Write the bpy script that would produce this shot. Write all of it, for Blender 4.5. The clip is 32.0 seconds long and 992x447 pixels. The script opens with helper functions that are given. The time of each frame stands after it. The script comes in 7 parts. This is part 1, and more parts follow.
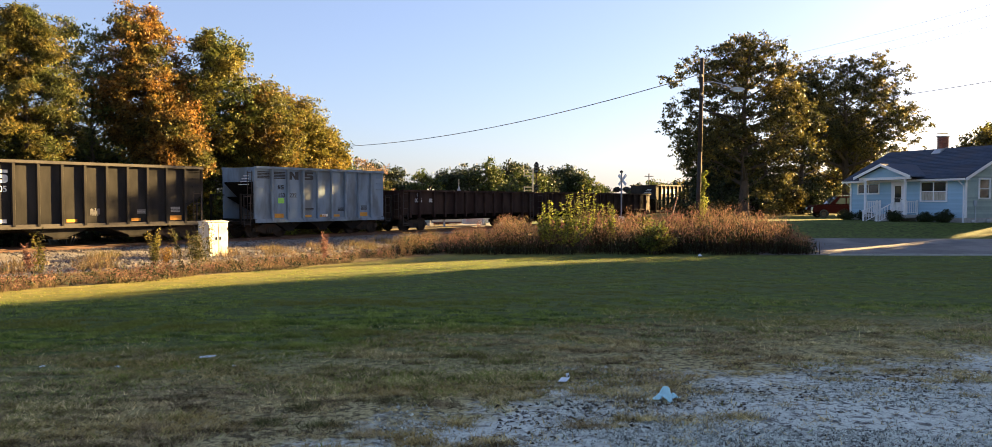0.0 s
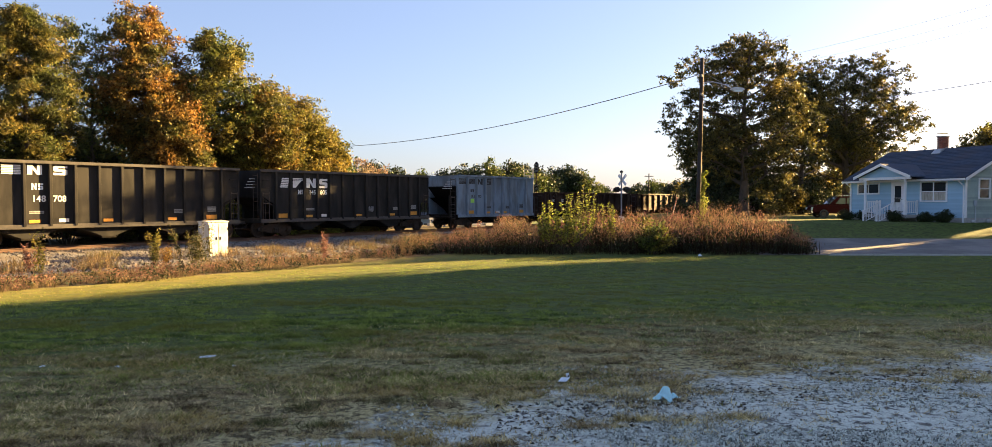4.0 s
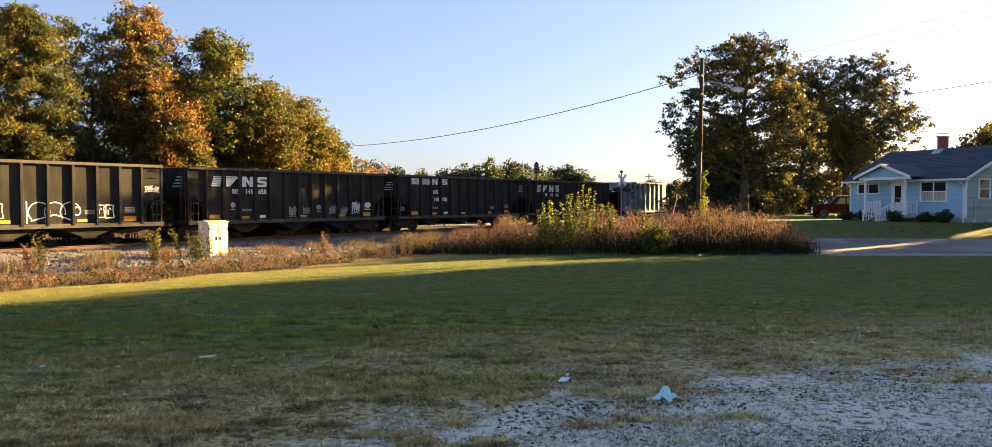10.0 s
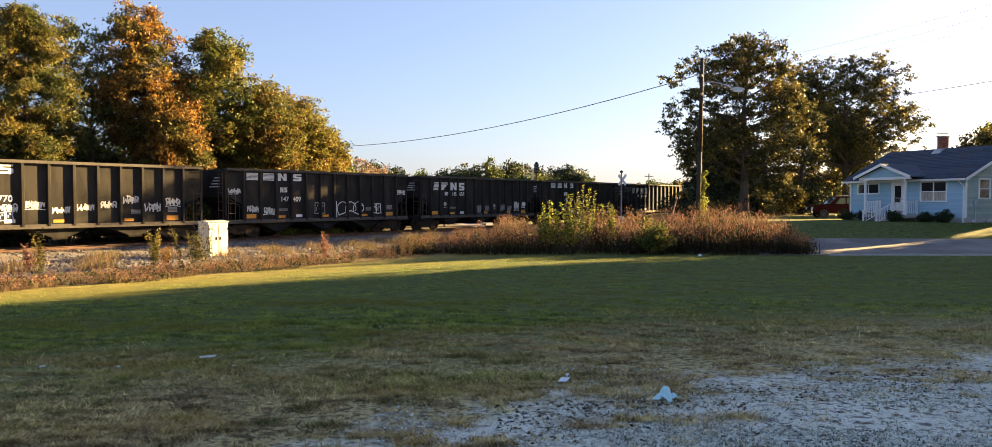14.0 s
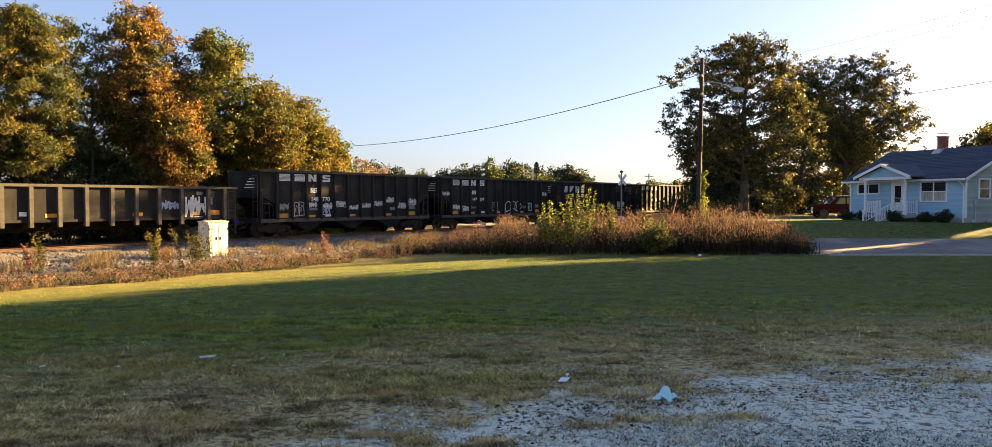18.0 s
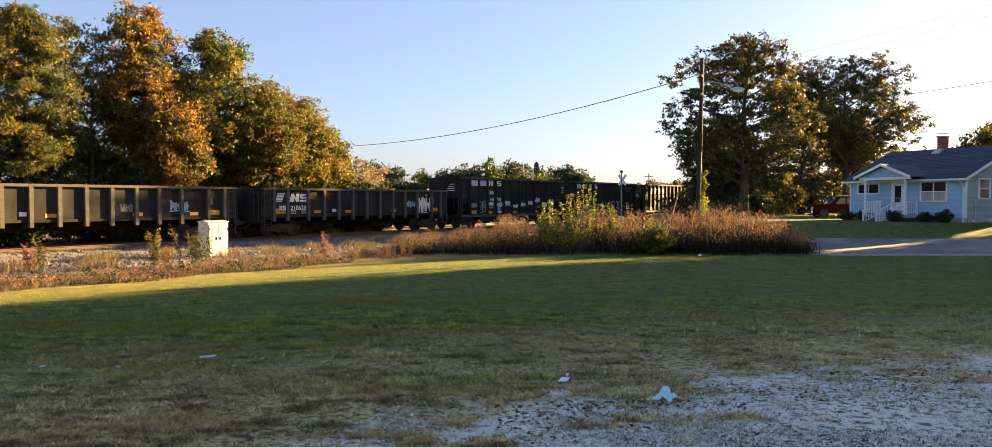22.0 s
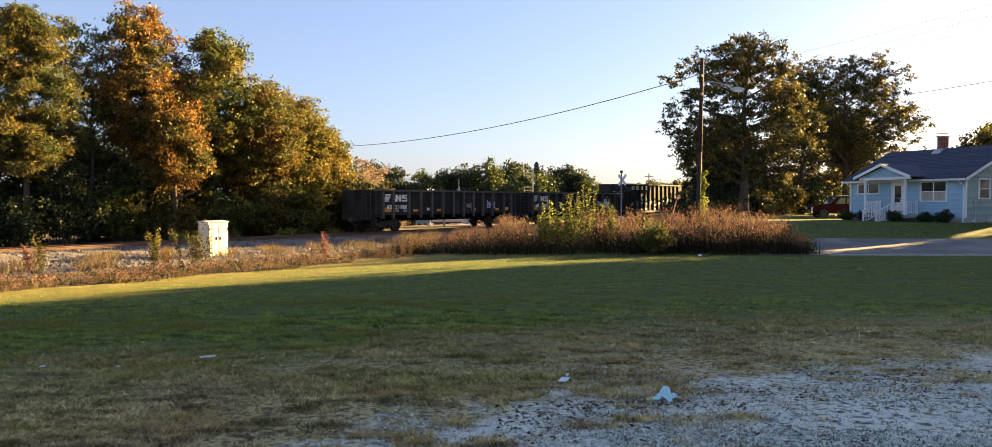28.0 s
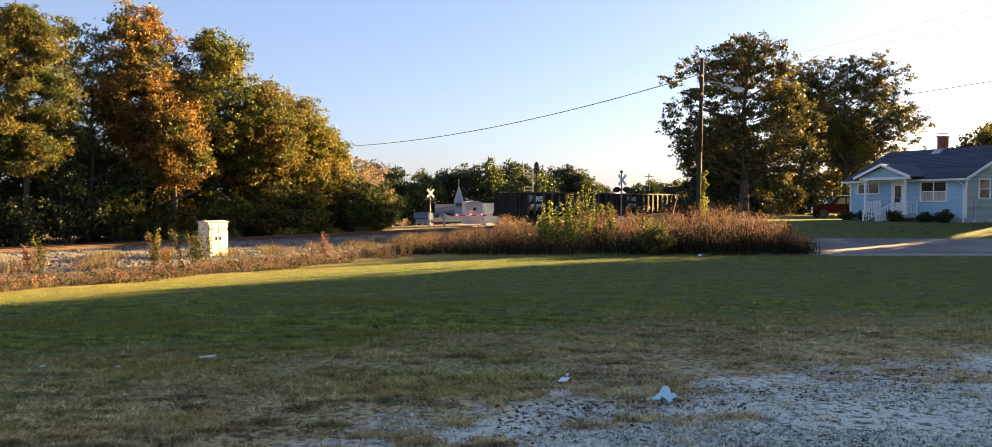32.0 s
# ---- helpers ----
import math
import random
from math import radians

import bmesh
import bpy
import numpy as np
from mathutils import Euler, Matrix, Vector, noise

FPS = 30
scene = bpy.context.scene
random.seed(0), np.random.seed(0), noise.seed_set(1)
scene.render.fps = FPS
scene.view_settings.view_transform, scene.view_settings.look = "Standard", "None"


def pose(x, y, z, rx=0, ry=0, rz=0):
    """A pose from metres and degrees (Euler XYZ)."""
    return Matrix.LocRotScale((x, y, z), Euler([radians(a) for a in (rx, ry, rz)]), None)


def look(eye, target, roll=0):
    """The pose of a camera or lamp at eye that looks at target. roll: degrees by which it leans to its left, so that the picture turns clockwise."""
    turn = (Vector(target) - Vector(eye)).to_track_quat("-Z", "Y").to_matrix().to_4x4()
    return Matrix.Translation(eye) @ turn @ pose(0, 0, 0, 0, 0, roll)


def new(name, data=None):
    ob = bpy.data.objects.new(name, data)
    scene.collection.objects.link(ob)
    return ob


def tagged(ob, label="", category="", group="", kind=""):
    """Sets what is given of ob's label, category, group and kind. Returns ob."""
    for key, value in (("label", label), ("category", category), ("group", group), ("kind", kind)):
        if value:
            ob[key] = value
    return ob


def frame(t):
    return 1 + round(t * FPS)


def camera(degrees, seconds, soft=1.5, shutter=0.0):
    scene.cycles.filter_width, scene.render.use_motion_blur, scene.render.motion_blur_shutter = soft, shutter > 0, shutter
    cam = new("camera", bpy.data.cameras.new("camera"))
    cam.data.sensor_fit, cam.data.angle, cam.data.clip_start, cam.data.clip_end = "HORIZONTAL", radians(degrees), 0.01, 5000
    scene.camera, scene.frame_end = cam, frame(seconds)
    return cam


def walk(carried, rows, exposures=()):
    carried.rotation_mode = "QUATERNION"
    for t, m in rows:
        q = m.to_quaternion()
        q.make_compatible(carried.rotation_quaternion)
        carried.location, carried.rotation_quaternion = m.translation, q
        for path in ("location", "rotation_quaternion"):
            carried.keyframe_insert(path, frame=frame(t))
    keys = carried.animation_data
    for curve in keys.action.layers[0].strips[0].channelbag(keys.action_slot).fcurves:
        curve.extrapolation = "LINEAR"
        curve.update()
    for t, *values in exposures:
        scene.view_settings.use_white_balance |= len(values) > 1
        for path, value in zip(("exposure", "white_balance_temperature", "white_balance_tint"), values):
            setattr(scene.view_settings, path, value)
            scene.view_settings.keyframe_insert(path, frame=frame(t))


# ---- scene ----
cam = camera(66, 32.0, soft=0.5)
VIEW = pose(0, 0, 1.75, 90 - 1.71, 0, 0)
walk(cam, [(0.0, VIEW), (32.0, VIEW)], [(0.0, 3.15, 6400, 25), (32.0, 3.15, 6400, 25)])

# ---- light ----
SUN_AZ = 57.0      # degrees from +y towards +x
SUN_EL = 13.0
world = bpy.data.worlds.new("sky")
scene.world = world
world.use_nodes = True
wn = world.node_tree
sky = wn.nodes.new("ShaderNodeTexSky")
sky.sky_type = "NISHITA"
sky.sun_disc = False
sky.sun_elevation = radians(SUN_EL)
sky.sun_rotation = radians(SUN_AZ)
sky.air_density = 1.0
sky.dust_density = 1.1
sky.ozone_density = 2.6
veil = wn.nodes.new("ShaderNodeMix")
veil.data_type = "RGBA"
veil.inputs["Factor"].default_value = 0.45
veil.inputs["B"].default_value = (1.31, 1.73, 2.38, 1)   # even evening blue through the whole sky
wn.links.new(sky.outputs[0], veil.inputs["A"])
wn.links.new(veil.outputs["Result"], wn.nodes["Background"].inputs[0])
wn.nodes["Background"].inputs[1].default_value = 0.033
sun = new("sun", bpy.data.lights.new("sun", "SUN"))
sun.data.energy = 5.4
sun.data.angle = radians(0.6)
sun.data.color = (1.0, 0.7, 0.25)
sx, sy, sz = (math.sin(radians(SUN_AZ)) * math.cos(radians(SUN_EL)), math.cos(radians(SUN_AZ)) * math.cos(radians(SUN_EL)), math.sin(radians(SUN_EL)))
sun.matrix_world = look((sx * 200, sy * 200, sz * 200), (0, 0, 0))


# ---- materials ----
def mat(name, col, rough=0.8, col2=None, scale=8.0, metal=0.0, bump=0.0, bscale=60.0, spec=0.5, island=0.0, rnd=0.0, stretch=(1, 1, 1), trans=0.0, col3=None, scale3=1.0, sharp=0.15):
    """A base colour that drifts between col and col2 at one scale and to col3 at a larger one, with grain and relief."""
    m = bpy.data.materials.new(name)
    m.use_nodes = True
    nt = m.node_tree
    N, L = nt.nodes, nt.links
    b = N["Principled BSDF"]
    b.inputs["Roughness"].default_value = rough
    b.inputs["Metallic"].default_value = metal
    b.inputs["Specular IOR Level"].default_value = spec
    tc = N.new("ShaderNodeTexCoord")
    mp = N.new("ShaderNodeMapping")
    mp.inputs["Scale"].default_value = stretch
    L.new(tc.outputs["Object"], mp.inputs["Vector"])
    out = None
    if col2 is None:
        col2 = tuple(c * 0.75 for c in col)
    nz = N.new("ShaderNodeTexNoise")
    nz.inputs["Scale"].default_value = scale
    nz.inputs["Detail"].default_value = 6
    nz.inputs["Roughness"].default_value = 0.65
    L.new(mp.outputs[0], nz.inputs["Vector"])
    rp = N.new("ShaderNodeValToRGB")
    rp.color_ramp.elements[0].position, rp.color_ramp.elements[1].position = 0.5 - sharp, 0.5 + sharp
    rp.color_ramp.elements[0].color, rp.color_ramp.elements[1].color = (*col, 1), (*col2, 1)
    L.new(nz.outputs[0], rp.inputs[0])
    out = rp.outputs[0]
    if col3 is not None:
        n3 = N.new("ShaderNodeTexNoise")
        n3.inputs["Scale"].default_value = scale3
        n3.inputs["Detail"].default_value = 4
        L.new(mp.outputs[0], n3.inputs["Vector"])
        r3 = N.new("ShaderNodeValToRGB")
        r3.color_ramp.elements[0].position, r3.color_ramp.elements[1].position = 0.45, 0.62
        L.new(n3.outputs[0], r3.inputs[0])
        mx = N.new("ShaderNodeMix")
        mx.data_type = "RGBA"
        L.new(r3.outputs[0], mx.inputs["Factor"])
        L.new(out, mx.inputs["A"])
        mx.inputs["B"].default_value = (*col3, 1)
        out = mx.outputs["Result"]
    for amount, node, sock in ((island, "ShaderNodeNewGeometry", "Random Per Island"), (rnd, "ShaderNodeObjectInfo", "Random")):
        if amount:
            g = N.new(node)
            mr = N.new("ShaderNodeMapRange")
            mr.inputs["To Min"].default_value, mr.inputs["To Max"].default_value = 1 - amount, 1 + amount
            L.new(g.outputs[sock], mr.inputs["Value"])
            mu = N.new("ShaderNodeMix")
            mu.data_type, mu.blend_type = "RGBA", "MULTIPLY"
            mu.inputs["Factor"].default_value = 1
            L.new(out, mu.inputs["A"])
            L.new(mr.outputs[0], mu.inputs["B"])
            out = mu.outputs["Result"]
    L.new(out, b.inputs["Base Color"])
    if bump:
        bn = N.new("ShaderNodeTexNoise")
        bn.inputs["Scale"].default_value = bscale
        bn.inputs["Detail"].default_value = 4
        L.new(mp.outputs[0], bn.inputs["Vector"])
        bp = N.new("ShaderNodeBump")
        bp.inputs["Strength"].default_value = bump
        bp.inputs["Distance"].default_value = 0.02
        L.new(bn.outputs[0], bp.inputs["Height"])
        L.new(bp.outputs[0], b.inputs["Normal"])
    if trans:
        t = N.new("ShaderNodeBsdfTranslucent")
        L.new(out, t.inputs["Color"])
        ms = N.new("ShaderNodeMixShader")
        ms.inputs[0].default_value = trans
        L.new(b.outputs[0], ms.inputs[1])
        L.new(t.outputs[0], ms.inputs[2])
        L.new(ms.outputs[0], N["Material Output"].inputs["Surface"])
    return m


def glow(name, col, strength):
    m = mat(name, col)
    b = m.node_tree.nodes["Principled BSDF"]
    b.inputs["Emission Color"].default_value = (*col, 1)
    b.inputs["Emission Strength"].default_value = strength
    return m


def leafmat(name, a, b, c=None, trans=0.4):
    return mat(name, a, 0.55, b, 1.1, spec=0.2, island=0.75, trans=trans, col3=c, scale3=0.5)


BLACK = mat("black_car_paint", (0.025, 0.0239, 0.0229), 0.75, (0.018, 0.0173, 0.0167), 2.5, bump=0.15, bscale=9, spec=0.08, col3=(0.037, 0.0345, 0.031), scale3=1.3, stretch=(1, 1, 0.35))
# lighter black for chords, sills and stakes: sun glare put into the colour
EDGE = mat("sun_bright_black_edge", (0.062, 0.057, 0.052), 0.8, (0.09, 0.081, 0.072), 5, spec=0.2, bump=0.2, stretch=(0.5, 1, 1))
# white of the far buildings with their shade mixed into the colour
FARWALL = mat("shaded_white_paint", (0.31, 0.33, 0.36), 0.7, (0.25, 0.27, 0.3), 1.5, bump=0.05)
GREYP = mat("grey_car_paint", (0.17, 0.235, 0.3), 0.6, (0.215, 0.28, 0.345), 1.8, bump=0.1, bscale=9, spec=0.15, col3=(0.13, 0.155, 0.175), scale3=1.2, stretch=(1, 1, 0.35))
BROWN = mat("brown_car_paint", (0.035, 0.016, 0.012), 0.7, (0.022, 0.012, 0.01), 1.8, bump=0.1, bscale=9, spec=0.15, col3=(0.05, 0.03, 0.022), scale3=1.2, stretch=(1, 1, 0.35))
# far roofs and nave, darkened as if standing in shade
FARROOF = mat("shaded_grey_metal", (0.085, 0.095, 0.115), 0.8, (0.06, 0.07, 0.085), 1.5, bump=0.05, spec=0.2)
STEEL = mat("rusty_steel", (0.045, 0.03, 0.022), 0.8, (0.07, 0.05, 0.037), 9, bump=0.2, col3=(0.05, 0.04, 0.035), scale3=4)
RAILM = mat("rusty_rail", (0.13, 0.06, 0.032), 0.6, (0.09, 0.048, 0.03), 6, bump=0.1)
BOGIE = mat("grimy_bogie_steel", (0.034, 0.026, 0.02), 0.8, (0.055, 0.042, 0.032), 9, bump=0.3, spec=0.2, col3=(0.05, 0.032, 0.022), scale3=3)
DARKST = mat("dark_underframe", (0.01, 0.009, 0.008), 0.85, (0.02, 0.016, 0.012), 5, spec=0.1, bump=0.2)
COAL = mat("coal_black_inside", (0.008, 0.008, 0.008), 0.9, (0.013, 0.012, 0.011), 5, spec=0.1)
LETTER = mat("white_lettering", (0.78, 0.77, 0.74), 0.8, (0.62, 0.61, 0.58), 5)
DATAM = mat("faded_small_lettering", (0.3, 0.29, 0.27), 0.85, (0.2, 0.195, 0.185), 9)
LETTERD = mat("black_lettering", (0.015, 0.015, 0.016), 0.7, (0.03, 0.03, 0.03), 5)
YELLOW = mat("yellow_reflector", (0.62, 0.27, 0.02), 0.5, (0.52, 0.22, 0.02), 6)
GRAF = mat("pale_spray_paint", (0.4, 0.39, 0.37), 0.85, (0.2, 0.2, 0.2), 4)
GRAFB = mat("blue_spray_paint", (0.45, 0.55, 0.72), 0.8, (0.3, 0.36, 0.5), 6)
REDBAG = mat("red_plastic", (0.5, 0.06, 0.04), 0.4, (0.6, 0.3, 0.25), 5)
LIME = mat("lime_placard", (0.35, 0.75, 0.1), 0.6, (0.3, 0.65, 0.1), 6)
BALLAST = mat("ballast_stone", (0.22, 0.208, 0.2), 0.95, (0.085, 0.078, 0.072), 9, bump=0.8, bscale=30, spec=0.15, island=0.55, col3=(0.16, 0.135, 0.11), scale3=0.5)
GRAVEL = mat("drive_gravel", (0.5, 0.53, 0.45), 0.9, (0.2, 0.21, 0.18), 20, island=0.75, spec=0.2)
CLOD = mat("dark_soil_clods", (0.1, 0.085, 0.068), 0.95, (0.05, 0.043, 0.035), 15, island=0.5, spec=0.1)
TIE = mat("weathered_tie_wood", (0.09, 0.07, 0.055), 0.9, (0.055, 0.043, 0.035), 6, bump=0.4, rnd=0.3, stretch=(6, 1, 1))
CABIN = mat("white_painted_steel", (0.66, 0.63, 0.57), 0.5, (0.58, 0.55, 0.49), 2.5, bump=0.04, col3=(0.5, 0.46, 0.39), scale3=3)
SIDING = mat("pale_blue_siding", (0.31, 0.5, 0.63), 0.6, (0.265, 0.45, 0.585), 2, bump=0.05, rnd=0.09, stretch=(0.3, 1, 1))
SIDEGRN = mat("grey_green_siding", (0.33, 0.42, 0.39), 0.65, (0.28, 0.355, 0.34), 2, bump=0.05, rnd=0.16, stretch=(0.3, 1, 1))
WHITE = mat("white_trim_paint", (0.78, 0.79, 0.8), 0.55, (0.7, 0.71, 0.72), 5, bump=0.03)
SHINGLE = mat("slate_blue_shingles", (0.062, 0.082, 0.115), 0.95, (0.042, 0.057, 0.085), 3, bump=0.4, bscale=25, rnd=0.15, spec=0.15, col3=(0.065, 0.07, 0.09), scale3=0.8)
BRICK = mat("red_brick", (0.28, 0.085, 0.05), 0.9, (0.2, 0.065, 0.045), 7, bump=0.3, rnd=0.2)
MORTAR = mat("grey_mortar", (0.35, 0.33, 0.3), 0.9)
CONC = mat("pale_concrete", (0.42, 0.41, 0.39), 0.9, (0.33, 0.32, 0.3), 4, bump=0.2)
ASPH = mat("worn_asphalt", (0.12, 0.117, 0.114), 0.9, (0.085, 0.083, 0.081), 3, bump=0.3, bscale=80, col3=(0.19, 0.178, 0.165), scale3=0.4)
BARK = mat("grey_brown_bark", (0.1, 0.075, 0.055), 0.95, (0.055, 0.042, 0.032), 5, bump=0.8, bscale=12, stretch=(3, 3, 0.6))
POLEW = mat("creosoted_pole_wood", (0.036, 0.027, 0.021), 0.9, (0.022, 0.017, 0.014), 5, bump=0.5, stretch=(5, 5, 0.4))
WIREM = mat("grey_cable", (0.36, 0.37, 0.36), 0.6)
WIREPALE = mat("pale_power_line", (0.25, 0.26, 0.28), 0.5)
ALU = mat("weathered_aluminium", (0.5, 0.52, 0.54), 0.45, (0.4, 0.42, 0.44), 4, metal=0.6)
LENSM = mat("pale_lamp_lens", (0.55, 0.68, 0.72), 0.25, (0.5, 0.6, 0.65), 3)
SIGNW = mat("white_sign_sheet", (0.75, 0.76, 0.78), 0.5, (0.66, 0.67, 0.69), 3)
SILVER = mat("galvanised_steel", (0.42, 0.46, 0.52), 0.5, (0.34, 0.38, 0.43), 2.5, bump=0.05)
MASTG = mat("dull_galvanised_mast", (0.2, 0.22, 0.25), 0.55, (0.15, 0.165, 0.19), 2.5, bump=0.05)
GUYRED = mat("faded_orange_sleeve", (0.33, 0.13, 0.08), 0.6, (0.26, 0.1, 0.06), 5)
GUYPALE = mat("faded_pale_sleeve", (0.4, 0.3, 0.25), 0.6, (0.33, 0.25, 0.2), 5)
REDST = mat("red_gate_stripe", (0.5, 0.04, 0.03), 0.55, (0.4, 0.035, 0.03), 5)
REDGLOW = glow("red_signal_lens", (1.0, 0.05, 0.06), 2.0)
BEIGE = mat("beige_signal_paint", (0.78, 0.62, 0.4), 0.6, (0.66, 0.52, 0.34), 4)
CARRED = mat("dark_red_car_paint", (0.035, 0.005, 0.005), 0.6, (0.028, 0.004, 0.004), 2, spec=0.05)
GLASS = mat("dark_window_glass", (0.02, 0.024, 0.028), 0.06, (0.025, 0.028, 0.03), 2, spec=0.7)
RUBBER = mat("black_tyre_rubber", (0.02, 0.02, 0.02), 0.85, (0.03, 0.03, 0.03), 8)
CHROME = mat("bright_chrome", (0.7, 0.7, 0.7), 0.2, (0.6, 0.6, 0.6), 4, metal=1)
CLOTH = mat("pale_blue_cloth", (0.5, 0.86, 0.92), 0.85, (0.6, 0.9, 0.94), 12, bump=0.3, trans=0.2)
PAPER = mat("white_paper", (0.66, 0.72, 0.76), 0.8, (0.54, 0.6, 0.64), 12)
PANEPALE = mat("curtained_window_glass", (0.55, 0.5, 0.42), 0.08, (0.3, 0.27, 0.22), 3, spec=0.8, stretch=(4, 4, 0.7))
L_ORANGE = leafmat("orange_autumn_leaves", (0.27, 0.13, 0.028), (0.165, 0.112, 0.027), (0.08, 0.085, 0.022))
L_GOLD = leafmat("gold_green_leaves", (0.165, 0.145, 0.025), (0.095, 0.1, 0.021), (0.18, 0.125, 0.024))
L_OLIVE = leafmat("olive_turning_leaves", (0.075, 0.084, 0.019), (0.125, 0.115, 0.023), (0.15, 0.09, 0.02))
L_GREEN = leafmat("dark_green_leaves", (0.06, 0.085, 0.018), (0.1, 0.115, 0.023), (0.15, 0.125, 0.024))
L_PINE = leafmat("pine_needles", (0.042, 0.056, 0.016), (0.088, 0.096, 0.022), (0.15, 0.115, 0.025))
L_OAK = leafmat("dark_oak_leaves", (0.034, 0.04, 0.013), (0.066, 0.064, 0.018), (0.145, 0.115, 0.026), 0.32)
L_PINK = leafmat("rusty_pink_leaves", (0.26, 0.165, 0.115), (0.2, 0.13, 0.085), (0.2, 0.16, 0.1))
L_BUSH = leafmat("fresh_green_leaves", (0.15, 0.19, 0.028), (0.24, 0.24, 0.04))
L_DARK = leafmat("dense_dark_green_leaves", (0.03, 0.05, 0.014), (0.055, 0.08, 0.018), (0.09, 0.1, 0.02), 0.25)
# dark shrub green, deepened further to stand for shade under boughs and weeds
L_SHRUB = leafmat("dark_and_shaded_shrub_leaves", (0.022, 0.034, 0.014), (0.036, 0.048, 0.016), None, 0.15)
# stem colour darkened to carry the shade low in the weed patch
WEEDLOW = mat("shade_dark_weed_stems", (0.038, 0.026, 0.016), 0.9, (0.02, 0.015, 0.008), 0.8, island=0.5, spec=0.1)
WEED = mat("dry_rust_weeds", (0.22, 0.1, 0.08), 0.9, (0.105, 0.052, 0.04), 0.7, island=0.65, trans=0.3, col3=(0.12, 0.095, 0.04), scale3=0.35)
PLUME = mat("pale_seed_plumes", (0.25, 0.14, 0.11), 0.9, (0.12, 0.062, 0.047), 0.9, island=0.55, trans=0.35, spec=0.1, col3=(0.23, 0.15, 0.09), scale3=0.4)
LOWWEED = mat("dull_brown_weeds", (0.17, 0.115, 0.06), 0.9, (0.06, 0.055, 0.024), 1.1, island=0.6, trans=0.2, spec=0.1)
STRAW = mat("dry_straw_weeds", (0.21, 0.145, 0.08), 0.9, (0.12, 0.085, 0.047), 0.7, island=0.6, trans=0.25, spec=0.15, col3=(0.13, 0.11, 0.045), scale3=0.5)
BLADE = mat("lawn_blades", (0.068, 0.108, 0.024), 0.85, (0.31, 0.375, 0.075), 5, sharp=0.06, island=0.25, trans=0.35, spec=0.08, stretch=(0.5, 1.4, 1), col3=(0.19, 0.185, 0.04), scale3=0.3)
TUFTG = mat("dark_tuft_blades", (0.075, 0.09, 0.027), 0.9, (0.2, 0.19, 0.07), 9, island=0.6, trans=0.2, spec=0.08, col3=(0.12, 0.1, 0.045), scale3=6)
BLADEBROWN = mat("dead_brown_blades", (0.44, 0.325, 0.18), 0.95, (0.1, 0.07, 0.036), 6, sharp=0.07, island=0.5, stretch=(0.6, 1.3, 1), spec=0.1)
BLADEDRY = mat("dry_lawn_blades", (0.76, 0.61, 0.28), 0.9, (0.25, 0.19, 0.08), 6, sharp=0.07, island=0.5, stretch=(0.6, 1.3, 1), trans=0.15, spec=0.2, col3=(0.4, 0.28, 0.09), scale3=0.5)


